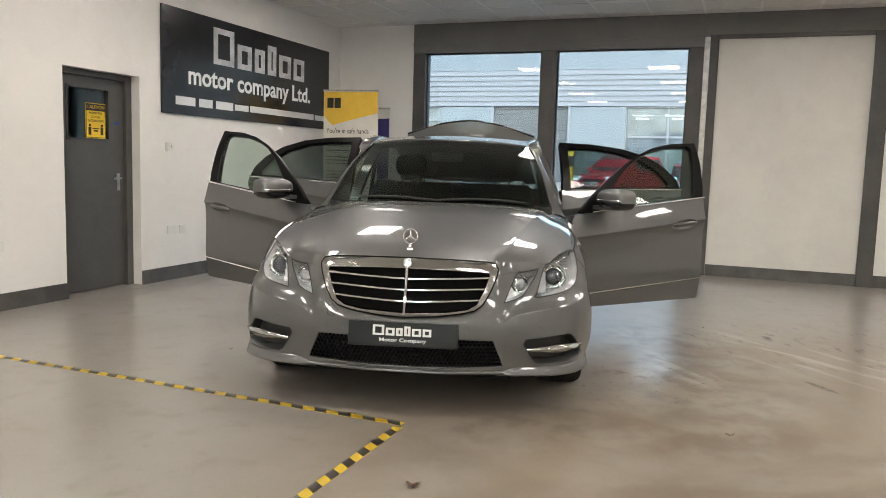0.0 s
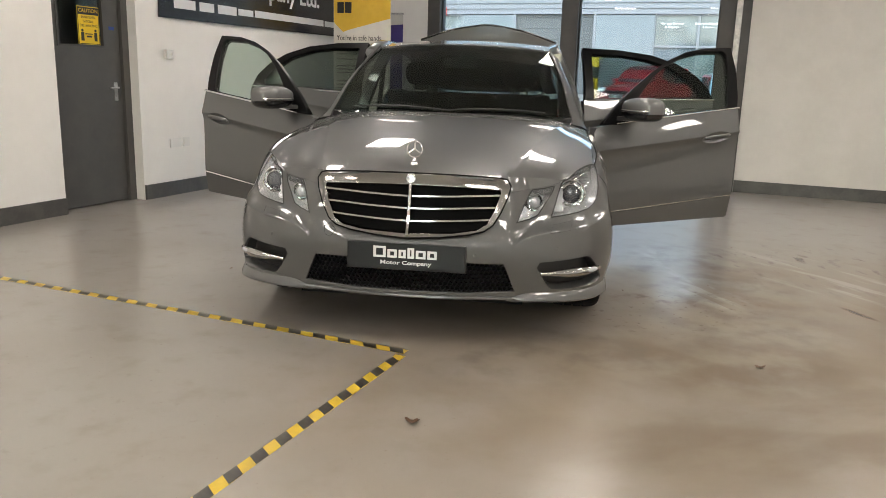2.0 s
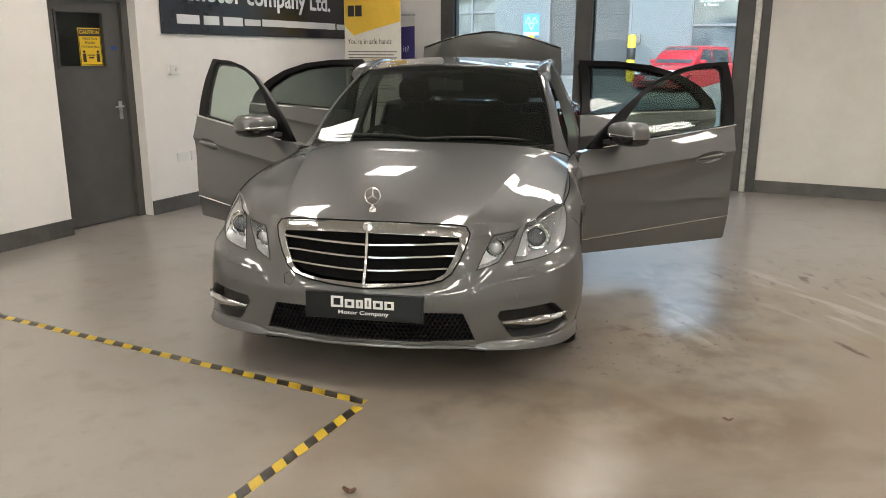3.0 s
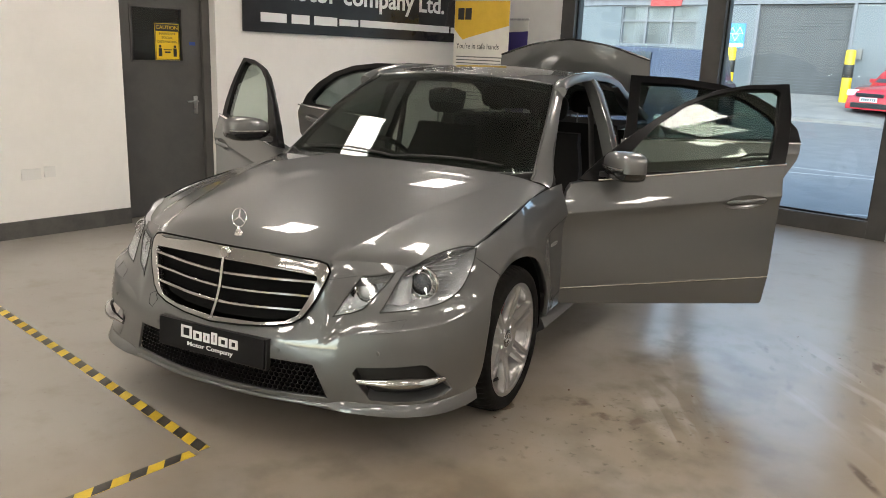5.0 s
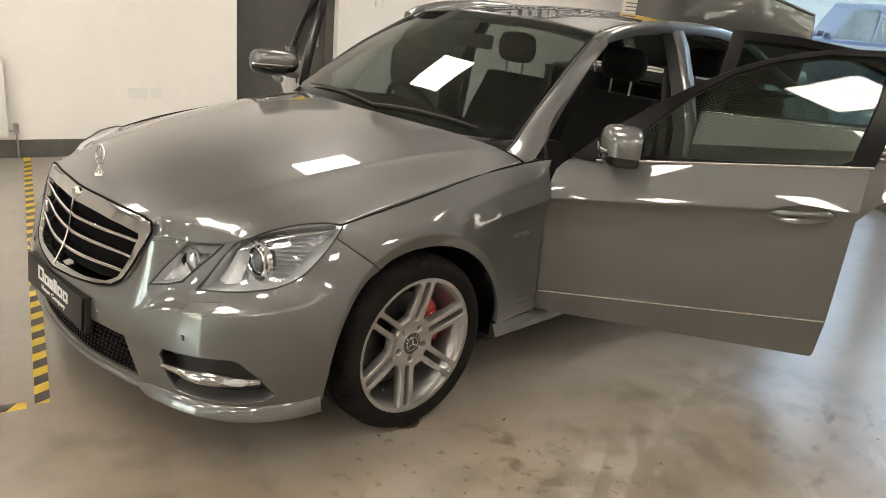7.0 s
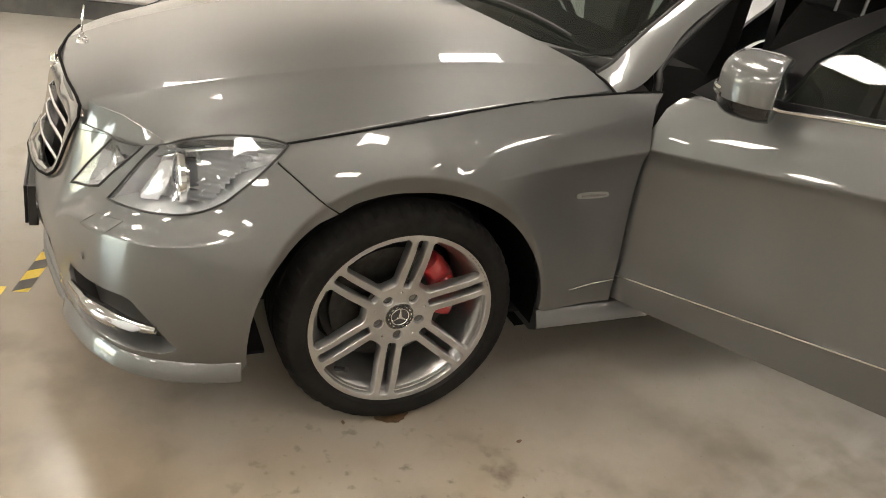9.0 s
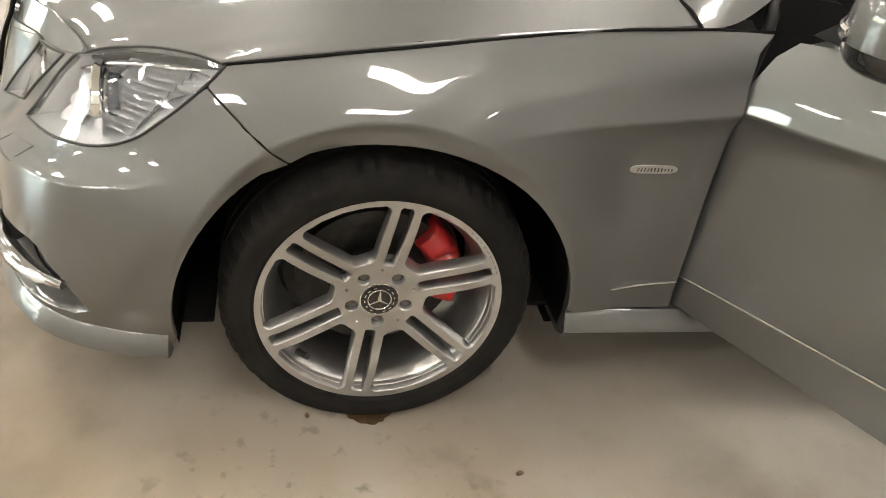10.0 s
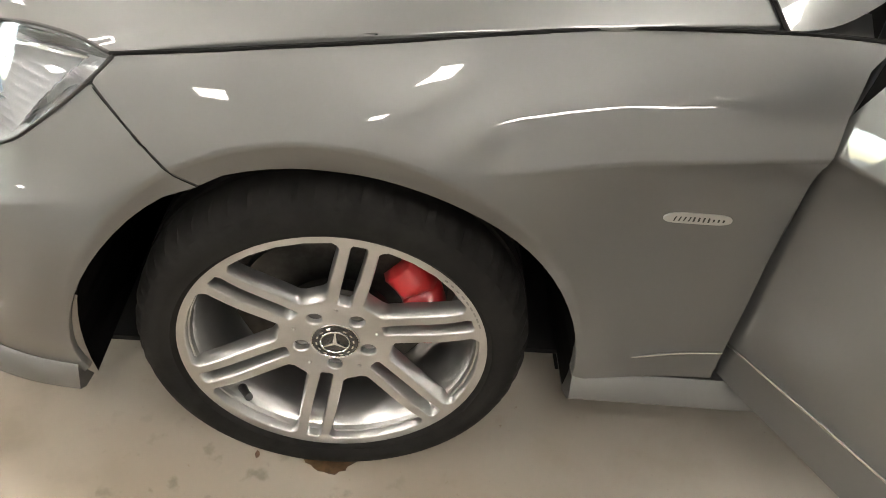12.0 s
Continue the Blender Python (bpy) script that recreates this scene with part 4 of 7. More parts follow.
for k in range(0, 49):
    a = radians(207 - k * 234 / 48)
    r = 0.353 + 0.057 * (abs(k - 24) / 24) ** 1.25 + 0.008 * ramp(0.1, 0.7, abs(24 - k) / 24)
    ARCH.append((r * math.cos(a), 0.335 + r * math.sin(a)))
CUT_Z = 0.640
front_arch = [p for p in ARCH if p[0] < 0 and 0.222 < p[1] < CUT_Z - 0.005]     # from the sill up to the joint
wing_arch = [p for p in ARCH if not (p[0] < 0 and p[1] < CUT_Z + 0.002) and p[1] > 0.308]
FLANGES = [[(station(r * math.cos(a)), 0.335 + r * math.sin(a)) for a in (radians(200 - 220 * k / 80) for k in range(81))] for r in (0.394, 0.400, 0.406)]
CREASES = [[(station(y), crease(y) + dz) for y in np.linspace(0.10, 2.9, 180)] for dz in (-0.006, 0.0, 0.006)]
GRILLE = [(0.0, 0.502), (0.14, 0.508), (0.27, 0.522), (0.335, 0.536), (0.372, 0.562), (0.405, 0.62), (0.432, 0.690), (0.440, 0.728), (0.425, 0.752), (0.39, 0.760), (0.2, 0.768), (0.0, 0.772)]
INTAKE = [(0.0, 0.252), (0.30, 0.254), (0.485, 0.262), (0.470, 0.300), (0.432, 0.392), (0.25, 0.398), (0.0, 0.400)]
FOG = [(0.585, 0.372), (0.622, 0.312), (0.655, 0.272), (0.75, 0.270), (0.87, 0.270), (0.945, 0.277), (0.985, 0.296), (0.930, 0.360), (0.872, 0.408), (0.845, 0.414), (0.60, 0.398)]
mirrored = lambda pts: [(-a, b) for a, b in reversed(pts)]  # noqa: E731


def on_nose(pts):
    return [(at_x(x, z), z) for x, z in pts]


def shrink(poly, d):
    """Moves a closed outline inwards by d."""
    n, out = len(poly), []
    area = sum(a[0] * b[1] - b[0] * a[1] for a, b in zip(poly, poly[1:] + poly[:1]))
    for i in range(n):
        p, q, r = (np.array(poly[(i + k) % n]) for k in (-1, 0, 1))
        t1, t2 = (q - p) / (np.linalg.norm(q - p) + 1e-9), (r - q) / (np.linalg.norm(r - q) + 1e-9)
        nrm = np.array([-(t1 + t2)[1], (t1 + t2)[0]]) * np.sign(area)
        nrm /= np.linalg.norm(nrm) + 1e-9
        k = min(2.0, 1 / max(0.5, float(np.dot(nrm, np.array([-t1[1], t1[0]]) * np.sign(area)))))
        out.append(tuple(q + nrm * d * k))
    return out


# --- front bumper: from one wheel arch round the nose to the other ---
G = 0.0035
hl_low = [p for p in HL_LOW if p[1] < 0.754]
strip_top = [(0.705, 0.640), (0.747, 0.692), (0.795, 0.733), (0.740, 0.725)]
half = ([(0.0, 0.232), (0.30, 0.232), (0.56, 0.226), (0.78, 0.216), (at_y(-0.62, 0.21), 0.210), (at_y(-0.43, 0.205), 0.205)]
        + [(at_y(y, z), z) for y, z in front_arch] + [(at_y(-0.186, CUT_Z), CUT_Z), (1.220, 0.7535)]
        + [(a, b - 0.002) for a, b in reversed(hl_low)] + strip_top
        + [(0.651, 0.642), (0.608, 0.594), (0.56, 0.576), (0.490, 0.566), (0.526, 0.631), (0.580, 0.709), (at_x(0.444, 0.716), 0.716)])
grille_low = on_nose(GRILLE[:8])
outline = half + grille_low[::-1] + mirrored(grille_low[1:][::-1]) + mirrored(half[1:])
body_nose = lambda s, z: belt(s, z)  # noqa: E731
intake = on_nose(INTAKE)
bumper = surface("front_bumper", m_paint, body_nose, outline,
                 [intake + mirrored(intake[1:-1]), FOG, mirrored(FOG)], lines=FLANGES + [mirrored(q) for q in FLANGES] + [[(k * a, shelf(a) + dz) for a in np.linspace(0.48, 1.2, 60)] for k in (1, -1) for dz in (-0.006, 0.0, 0.006)], step=0.020, thick=0.012, parent=car, flip=False)

for sgn in (1, -1):
    surface("bonnet_landing", m_paint, side(sgn, lambda s, z: belt(s, z, -0.008)), on_nose([(0.425, 0.66), (0.54, 0.675), (0.655, 0.70), (0.67, 0.745), (0.43, 0.765)]), step=0.03, thick=0.006, parent=car, flip=sgn < 0)

# --- front wings ---
REAR_EDGE = [(0.655, 0.303), (0.651, 0.34), (0.648, 0.42), (0.650, 0.58), (0.653, 0.74), (0.660, 0.83), (0.675, 0.885), (0.703, 0.918)]
SHUT = [(0.705, 0.918), (0.56, 0.908), (0.35, 0.888), (0.10, 0.858), (-0.12, 0.826), (-0.296, 0.792)]
wing = ([(at_y(-0.186 + G, CUT_Z + G), CUT_Z + G)] + [(at_y(y, z), z) for y, z in wing_arch[1:]]
        + [(at_y(0.425, 0.303), 0.303)] + [(at_y(y - 0.002, z), z) for y, z in REAR_EDGE] + [(at_y(y, z), z) for y, z in SHUT[1:]]
        + [(a, b - 0.003) for a, b in reversed(HL_LOW) if 0.762 < b < 0.788] + [(1.223, 0.7570)])
for sgn in (1, -1):
    surface("front_wing", m_paint, side(sgn, belt), wing, lines=FLANGES + CREASES, step=0.014, thick=0.02, parent=car, flip=sgn < 0)

# --- bonnet ---
def crown(x, y):
    return [1, y, y * y, x * x, x * x * y, x**4, x**4 * y]


CROWN_AT = [(0, -0.66, 0.806), (0, -0.45, 0.857), (0, -0.15, 0.919), (0, 0.15, 0.963), (0, 0.42, 0.984), (0.48, -0.40, 0.840), (0.46, -0.60, 0.798), (0.54, -0.10, 0.891), (0.64, 0.45, 0.954),
            (0.830, -0.292, 0.793), (0.836, -0.12, 0.827), (0.838, 0.10, 0.859), (0.834, 0.35, 0.890), (0.826, 0.56, 0.910), (0.834, 0.22, 0.875), (0.832, 0.45, 0.900), (0.836, 0.0, 0.844)]
CROWN = np.linalg.lstsq(np.array([crown(x, y) for x, y, z in CROWN_AT]), np.array([z for x, y, z in CROWN_AT]), rcond=None)[0]
edge = [(0, -0.778), (0.12, -0.776), (0.25, -0.768), (0.36, -0.752), (0.42, -0.734), (0.448, -0.700), (0.52, -0.643), (0.626, -0.580), (0.695, -0.510), (0.752, -0.420), (0.788, -0.350), (0.824, -0.298),
        (0.827, -0.12), (0.829, 0.10), (0.825, 0.35), (0.815, 0.56), (0.74, 0.545), (0.60, 0.49), (0.40, 0.435), (0.20, 0.405), (0, 0.395)]
front_y = np.array(spline(edge[:12], 10))
front_z = np.array(spline([(0, 0.770), (0.22, 0.766), (0.40, 0.752), (0.45, 0.742), (0.52, 0.726), (0.626, 0.722), (0.695, 0.756), (0.752, 0.777), (0.788, 0.786), (0.824, 0.792)], 10))


def ridge(y):
    return 0.44 + 0.25 * (y + 0.70) / 1.15


def bonnet_fn(x, y):
    """A smooth crown that rolls down to the front edge, with a ridge from each grille corner to the windscreen."""
    a = abs(x)
    base = float(np.dot(crown(x, y), CROWN))
    ye = float(np.interp(a, front_y[:, 0], front_y[:, 1]))
    drop = float(np.dot(crown(x, ye), CROWN)) - float(np.interp(a, front_z[:, 0], front_z[:, 1]))
    reach = 0.052 + 0.08 * ramp(0.62, 0.73, a)
    z = base - drop * math.exp(-max(0.0, y - ye) / reach) * (1 - ramp(0.79, 0.824, a))
    off = a - ridge(y)
    k = ramp(-0.78, -0.60, y) * (1 - 0.5 * ramp(0.2, 0.5, y)) * (1 - ramp(0.72, 0.80, a))
    fold = 0.006 + 0.005 * (1 - (a / ridge(y)) ** 2) if off < 0 else 0.006 - 0.008 * (1 - math.exp(-off / 0.026))
    return Vector((x, y, z + k * fold))


bonnet = surface("bonnet", m_paint, bonnet_fn, edge + [(-x, y) for x, y in reversed(edge[1:-1])], step=0.02, thick=0.018, parent=car, lip=0.004, lines=[[(s * (ridge(y) + dx), y) for y in np.linspace(-0.72, 0.5, 60)] for s in (1, -1) for dx in (-0.007, 0.0, 0.007)])
for sgn in (1, -1):
    # dark gaps round the bonnet: rubber strips let into the joint
    gap = spline([(sgn * (belt(at_y(y, z), z).x + 0.0005), y, z + 0.0008) for y, z in [(-0.296, 0.792), (-0.12, 0.826), (0.10, 0.858), (0.35, 0.888), (0.56, 0.908), (0.70, 0.918)]], 6)
    band("bonnet_seal", m_dark, gap, 0.0030, 0, car, 0, sides=6)
    gap = [(sgn * p.x, p.y, p.z) for p in (belt(at_y(y, z), z, 0.0004) for y, z in resample([(-0.186, 0.642), (-0.25, 0.695), (-0.319, 0.7515)], 0.02, False))]
    band("bumper_joint", m_dark, gap, 0.0009, 0, car, 0, sides=5)

# --- roof, windscreen, rear window ---
ROOF = Sheet([(0, 1.235, 1.416), (0, 1.5, 1.448), (0, 1.9, 1.466), (0, 2.35, 1.452), (0, 2.75, 1.405), (0.35, 1.25, 1.408), (0.58, 1.29, 1.384), (0.61, 1.6, 1.420), (0.615, 2.0, 1.430), (0.60, 2.4, 1.408), (0.56, 2.74, 1.355)])
roof_fn = lambda x, y: Vector((x, y, ROOF(x, y)))  # noqa: E731
edge = [(0, 1.232), (0.3, 1.245), (0.58, 1.285), (0.602, 1.5), (0.606, 1.9), (0.596, 2.4), (0.565, 2.74), (0.3, 2.77), (0, 2.775)]
surface("roof", m_paint, roof_fn, edge + [(-x, y) for x, y in reversed(edge[1:-1])], step=0.045, thick=0.02, parent=car)
surface("headliner", m_lining, lambda x, y: roof_fn(x, y) - Vector((0, 0, 0.045)), [(-0.56, 1.26), (0.56, 1.26), (0.56, 2.72), (-0.56, 2.72)], step=0.08, thick=0.01, parent=car)
SCREEN = Sheet([(0, 0.47, 0.975), (0.40, 0.50, 0.975), (0.74, 0.60, 0.985), (0, 0.86, 1.222), (0.69, 0.93, 1.196), (0.45, 0.88, 1.218), (0, 1.232, 1.412), (0.3, 1.245, 1.405), (0.585, 1.285, 1.380)])
screen_fn = lambda x, y: Vector((x, y, SCREEN(x, y)))  # noqa: E731
edge = [(0, 0.455), (0.40, 0.485), (0.66, 0.55), (0.728, 0.60), (0.675, 0.93), (0.582, 1.278), (0.3, 1.24), (0, 1.227)]
edge = edge + [(-x, y) for x, y in reversed(edge[1:-1])]
ws = surface("windscreen", m_screen, screen_fn, edge, step=0.06, thick=0.005, parent=car)
ws.visible_shadow = False
ring = shrink(edge, 0.028)
surface("windscreen_border", m_gloss, lambda x, y: screen_fn(x, y) - Vector((0, 0, 0.0075)), edge, [ring], step=0.05, thick=0.002, parent=car)
REARW = Sheet([(0, 2.775, 1.402), (0.56, 2.74, 1.352), (0, 3.1, 1.262), (0.58, 3.05, 1.22), (0, 3.44, 1.095), (0.62, 3.38, 1.078)])
edge = [(0, 2.782), (0.555, 2.748), (0.575, 3.05), (0.61, 3.36), (0.3, 3.41), (0, 3.42)]
rw = surface("rear_window", m_privacy, lambda x, y: Vector((x, y, REARW(x, y))), edge + [(-x, y) for x, y in reversed(edge[1:-1])], step=0.08, thick=0.005, parent=car)
rw.visible_shadow = False
# scuttle under the windscreen with its wipers
surface("scuttle", m_trim, lambda x, y: Vector((x, y, 0.945 + 0.03 * ramp(0.38, 0.62, y))), [(-0.74, 0.60), (-0.4, 0.43), (0, 0.39), (0.4, 0.43), (0.74, 0.60), (0.62, 0.62), (0.3, 0.52), (0, 0.49), (-0.3, 0.52), (-0.62, 0.62)], step=0.06, thick=0.03, parent=car)
for x0, x1, y0, y1 in ((-0.60, 0.02, 0.545, 0.465), (-0.02, 0.58, 0.470, 0.535)):
    band("wiper", m_trim, [(x, y, SCREEN(x, y) + 0.014) for x, y in ((x0 + (x1 - x0) * k / 6, y0 + (y1 - y0) * k / 6 + 0.02) for k in range(7))], [0.003] + [0.005] * 5 + [0.003], 0, car, 0)

# --- pillars and roof rails, sills, B-pillars ---
RAIL = [(0.640, 1.22, 1.350), (0.628, 1.29, 1.383), (0.622, 1.5, 1.418), (0.624, 1.8, 1.432), (0.615, 2.2, 1.420), (0.592, 2.6, 1.375),
        (0.585, 2.85, 1.305), (0.615, 3.1, 1.20), (0.66, 3.35, 1.10)]


def loft(name, mat, sections, parent, label="", smooth=40, closed_ends=True):
    """Joins closed rings of equal size."""
    bm = bmesh.new()
    rings = [[bm.verts.new(p) for p in ring] for ring in sections]
    for a, b in zip(rings, rings[1:]):
        for k in range(len(a)):
            bm.faces.new((a[k], a[(k + 1) % len(a)], b[(k + 1) % len(a)], b[k]))
    if closed_ends:
        bm.faces.new(rings[0][::-1])
        bm.faces.new(rings[-1])
    bmesh.ops.recalc_face_normals(bm, faces=bm.faces)
    return part(name, bm, mat, parent, label, smooth=smooth)


for sgn in (1, -1):
    line = spline(RAIL, 5)
    rings = []
    for i, p in enumerate(line):
        p = Vector(p)
        w = 0.050 if p.y < 2.7 else 0.05 + 0.06 * ramp(2.7, 3.2, p.y)
        prof = [(0.022, -0.036), (0.036, -0.010), (0.030, 0.012), (0.012, 0.020), (-w * 0.8, 0.010), (-w, -0.012), (-w * 0.7, -0.040)]
        rings.append([(sgn * (p.x + a), p.y, p.z + b) for a, b in prof])
    loft("roof_rail", m_paint, rings, car, smooth=55)
    # the painted pillar beside the windscreen, with its broad foot behind the bonnet
    foot = [((0.744, 0.556, 0.937), (0.790, 0.561, 0.930), (0.829, 0.570, 0.909)), ((0.744, 0.600, 0.965), (0.790, 0.616, 0.957), (0.824, 0.636, 0.924)),
            ((0.728, 0.660, 1.013), (0.768, 0.688, 1.006), (0.798, 0.712, 0.972)), ((0.706, 0.780, 1.102), (0.739, 0.792, 1.094), (0.758, 0.804, 1.064)),
            ((0.676, 0.930, 1.199), (0.708, 0.942, 1.191), (0.728, 0.950, 1.160)), ((0.634, 1.100, 1.294), (0.662, 1.108, 1.287), (0.682, 1.113, 1.258)),
            ((0.590, 1.280, 1.389), (0.618, 1.286, 1.386), (0.640, 1.291, 1.356))]
    rings = []
    for row in spline([sum(r, ()) for r in foot], 5):
        p, q, r = row[:3], row[3:6], row[6:]
        arc = [(p[0] * (1 - t) ** 2 + 2 * q[0] * t * (1 - t) + r[0] * t * t, p[1] * (1 - t) ** 2 + 2 * q[1] * t * (1 - t) + r[1] * t * t, p[2] * (1 - t) ** 2 + 2 * q[2] * t * (1 - t) + r[2] * t * t) for t in np.linspace(0, 1, 7)]
        arc += [(r[0] - 0.030, r[1], r[2] - 0.022), (p[0] - 0.004, p[1], p[2] - 0.034)]
        rings.append([(sgn * x, y, z) for x, y, z in arc])
    loft("front_pillar", m_paint, rings, car, smooth=45)
    band("screen_seal", m_trim, [(sgn * (x - 0.006), y, z + 0.001) for x, y, z in spline([r[0] for r in foot], 5)], 0.0065, 0, car, 0, sides=6)
    band("bonnet_gap", m_dark, [(sgn * x, y, z) for x, y, z in ((0.742, 0.552, 0.934), (0.786, 0.556, 0.929), (0.812, 0.561, 0.918), (0.829, 0.567, 0.908))], 0.0035, 0, car, 0, sides=6)
    rings = [[(sgn * (x + a), y + b, z) for a, b in ((0.0, -0.055), (0.012, -0.04), (0.012, 0.04), (0.0, 0.055), (-0.07, 0.05), (-0.07, -0.05))]
             for x, y, z in ((0.865, 1.745, 0.30), (0.872, 1.755, 0.6), (0.850, 1.772, 0.95), (0.78, 1.80, 1.15), (0.69, 1.83, 1.34), (0.63, 1.845, 1.425))]
    loft("b_pillar", m_paint, rings, car)
    rings = [[(sgn * x, y, z) for x, z in ((0.60, 0.19), (0.82, 0.19), (0.862, 0.24), (0.866, 0.30), (0.845, 0.345), (0.80, 0.36), (0.60, 0.36))] for y in (0.50, 1.2, 1.9, 2.55)]
    loft("door_sill", m_paint, rings, car)
    rings = []
    for y in np.linspace(0.412, 2.47, 16):
        k = ramp(0.405, 0.75, y) * 0.006
        rings.append([(sgn * x, y + dy, z) for x, z, dy in ((0.72, 0.218, 0), (0.87, 0.218, 0), (0.902 + k, 0.236, 0), (0.910 + k, 0.246, 0), (0.909 + k, 0.254, 0), (0.895, 0.286, 0), (0.889, 0.2925, 0), (0.866, 0.295, 0), (0.72, 0.30, 0))])
    loft("side_skirt", m_paint, rings, car)
    # A-pillar foot between wing and door: a dark seal
    band("door_seal", m_trim, [(sgn * x, y, z) for x, y, z in spline([(0.80, 0.72, 0.30), (0.80, 0.70, 0.62), (0.80, 0.72, 0.90), (0.775, 0.74, 0.985), (0.705, 0.98, 1.165), (0.655, 1.17, 1.285), (0.613, 1.35, 1.372), (0.605, 1.55, 1.398), (0.607, 1.82, 1.408)], 4)], 0.013, 0, car, 0)
    # door shut face in front of the cabin
    rings = [[(sgn * 0.70, 0.60, z), (sgn * 0.84, 0.63, z), (sgn * 0.80, 0.70, z), (sgn * 0.70, 0.74, z)] for z in (0.25, 0.6, 0.9)]
    loft("door_post", m_paint, rings, car)

# --- rear: quarter panels, rear bumper, tail lamps, boot floor and the open lid ---
RARCH = [(REAR_AXLE + p[0], p[1]) for p in ARCH]
arch_r = [p for p in RARCH if p[1] > 0.27][::1]
qpoly = ([(at_y(2.455, 0.27), 0.27)] + [(at_y(y, z), z) for y, z in arch_r[1:-1]] + [(at_y(3.30, 0.27), 0.27), (at_y(3.34, 0.45), 0.45), (at_y(3.40, 0.66), 0.66), (at_y(3.52, 0.70), 0.70), (at_y(3.60, 0.95), 0.95),
          (at_y(3.46, 1.062), 1.062), (at_y(3.1, 1.072), 1.072), (at_y(2.79, 1.072), 1.072), (at_y(2.765, 0.98), 0.98), (at_y(2.71, 0.86), 0.86), (at_y(2.60, 0.76), 0.76), (at_y(2.49, 0.62), 0.62), (at_y(2.44, 0.45), 0.45)])
for sgn in (1, -1):
    surface("rear_quarter", m_paint, side(sgn, belt), qpoly, step=0.04, thick=0.02, parent=car, flip=sgn < 0)
    lamp = [(at_y(3.54, 0.71), 0.71), (ARC[-1] - 0.62, 0.70), (ARC[-1] - 0.58, 0.90), (at_y(3.63, 0.94), 0.94)]
    surface("tail_lamp", m_tail, side(sgn, belt), lamp, step=0.04, thick=0.04, parent=car, flip=sgn < 0)
half = [(at_y(3.31, 0.26), 0.26), (at_y(3.345, 0.45), 0.45), (at_y(3.405, 0.65), 0.65), (at_y(3.53, 0.69), 0.69), (ARC[-1] - 0.62, 0.69), (ARC[-1] - 0.4, 0.69), (ARC[-1] - 0.001, 0.69)]
low = [(ARC[-1] - 0.001, 0.25), (ARC[-1] - 0.5, 0.25)]
for sgn in (1, -1):
    surface("rear_bumper", m_paint, side(sgn, belt), half + low, step=0.05, thick=0.03, parent=car, flip=sgn < 0)
    surface("rear_panel", m_paint, side(sgn, belt), [(ARC[-1] - 0.57, 0.70), (ARC[-1] - 0.001, 0.70), (ARC[-1] - 0.001, 0.78), (ARC[-1] - 0.57, 0.78)], step=0.05, thick=0.02, parent=car, flip=sgn < 0)
    rings = [[(sgn * (x + a), y, z + b) for a, b in ((0.03, -0.03), (0.05, 0.0), (0.0, 0.012), (-0.05, 0.0), (-0.05, -0.03))] for x, y, z in ((0.74, 3.0, 1.06), (0.72, 3.4, 1.05), (0.70, 3.6, 0.98), (0.64, 3.85, 0.95))]
    loft("boot_edge", m_paint, rings, car)
part("boot_floor", box(-0.66, 0.66, 2.95, 3.9, 0.42, 0.46), m_cloth, car)
part("parcel_shelf", box(-0.60, 0.60, 2.75, 3.42, 1.02, 1.05, 0.01), m_cloth, car)

LID = Sheet([(0, 0.0, 0.0), (0, 0.3, 0.028), (0, 0.52, 0.022), (0.35, 0.0, -0.004), (0.35, 0.3, 0.02), (0.35, 0.50, 0.008), (0.62, 0.0, -0.03), (0.64, 0.28, -0.02), (0.62, 0.46, -0.04)])
edge = [(-0.60, 0.02), (-0.3, -0.01), (0, -0.015), (0.3, -0.01), (0.60, 0.02), (0.655, 0.25), (0.640, 0.46), (0.36, 0.555), (0.12, 0.60), (0, 0.612), (-0.12, 0.60), (-0.36, 0.555), (-0.640, 0.46), (-0.655, 0.25)]
lid = surface("boot_lid", m_paint, lambda x, y: Vector((x, y, LID(x, y))), edge, step=0.05, thick=0.022, parent=car, lip=0.006)
lid.matrix_basis = Matrix.Translation((0, 3.46, 1.078)) @ Matrix.Rotation(radians(98), 4, "X")
bm = bmesh.new()
put_tube(bm, [(x, y, z + 0.004) for x, y, z in spline([(x, y - 0.008, LID(x, y) - 0.012) for x, y in edge[6:13]], 5)], 0.011, 8)
part("lid_edge_trim", bm, m_gloss, lid, "gloss black edge of the boot lid", smooth=60)
surface("lid_lining", m_cloth, lambda x, y: Vector((x, y, LID(x, y) - 0.05)), shrink(edge, 0.04), step=0.09, thick=0.01, parent=lid)
for sgn in (1, -1):
    band("boot_hinge", m_trim, [(sgn * 0.55, 3.38, 1.0), (sgn * 0.55, 3.47, 1.06), (sgn * 0.55, 3.50, 1.16), (sgn * 0.55, 3.52, 1.25)], 0.012, 0, car, 0)

# --- inner body: arch liners, floor, engine bay floor ---
for sgn in (1, -1):
    for axle in (0.0, REAR_AXLE):
        bm = bmesh.new()
        ring = [(y * 1.012, 0.335 + (z - 0.335) * 1.012) for y, z in ARCH if z > (0.195 if y < 0 else 0.235)]
        rows = [[bm.verts.new((sgn * x, axle + y, z)) for y, z in ring] for x in (0.50, 0.70, 0.882)]
        for a, b in zip(rows, rows[1:]):
            for k in range(len(ring) - 1):
                bm.faces.new((a[k], a[k + 1], b[k + 1], b[k]))
        bm.faces.new(rows[0])
        bmesh.ops.solidify(bm, geom=bm.faces[:], thickness=0.008)
        part("arch_liner", bm, m_dark, car)
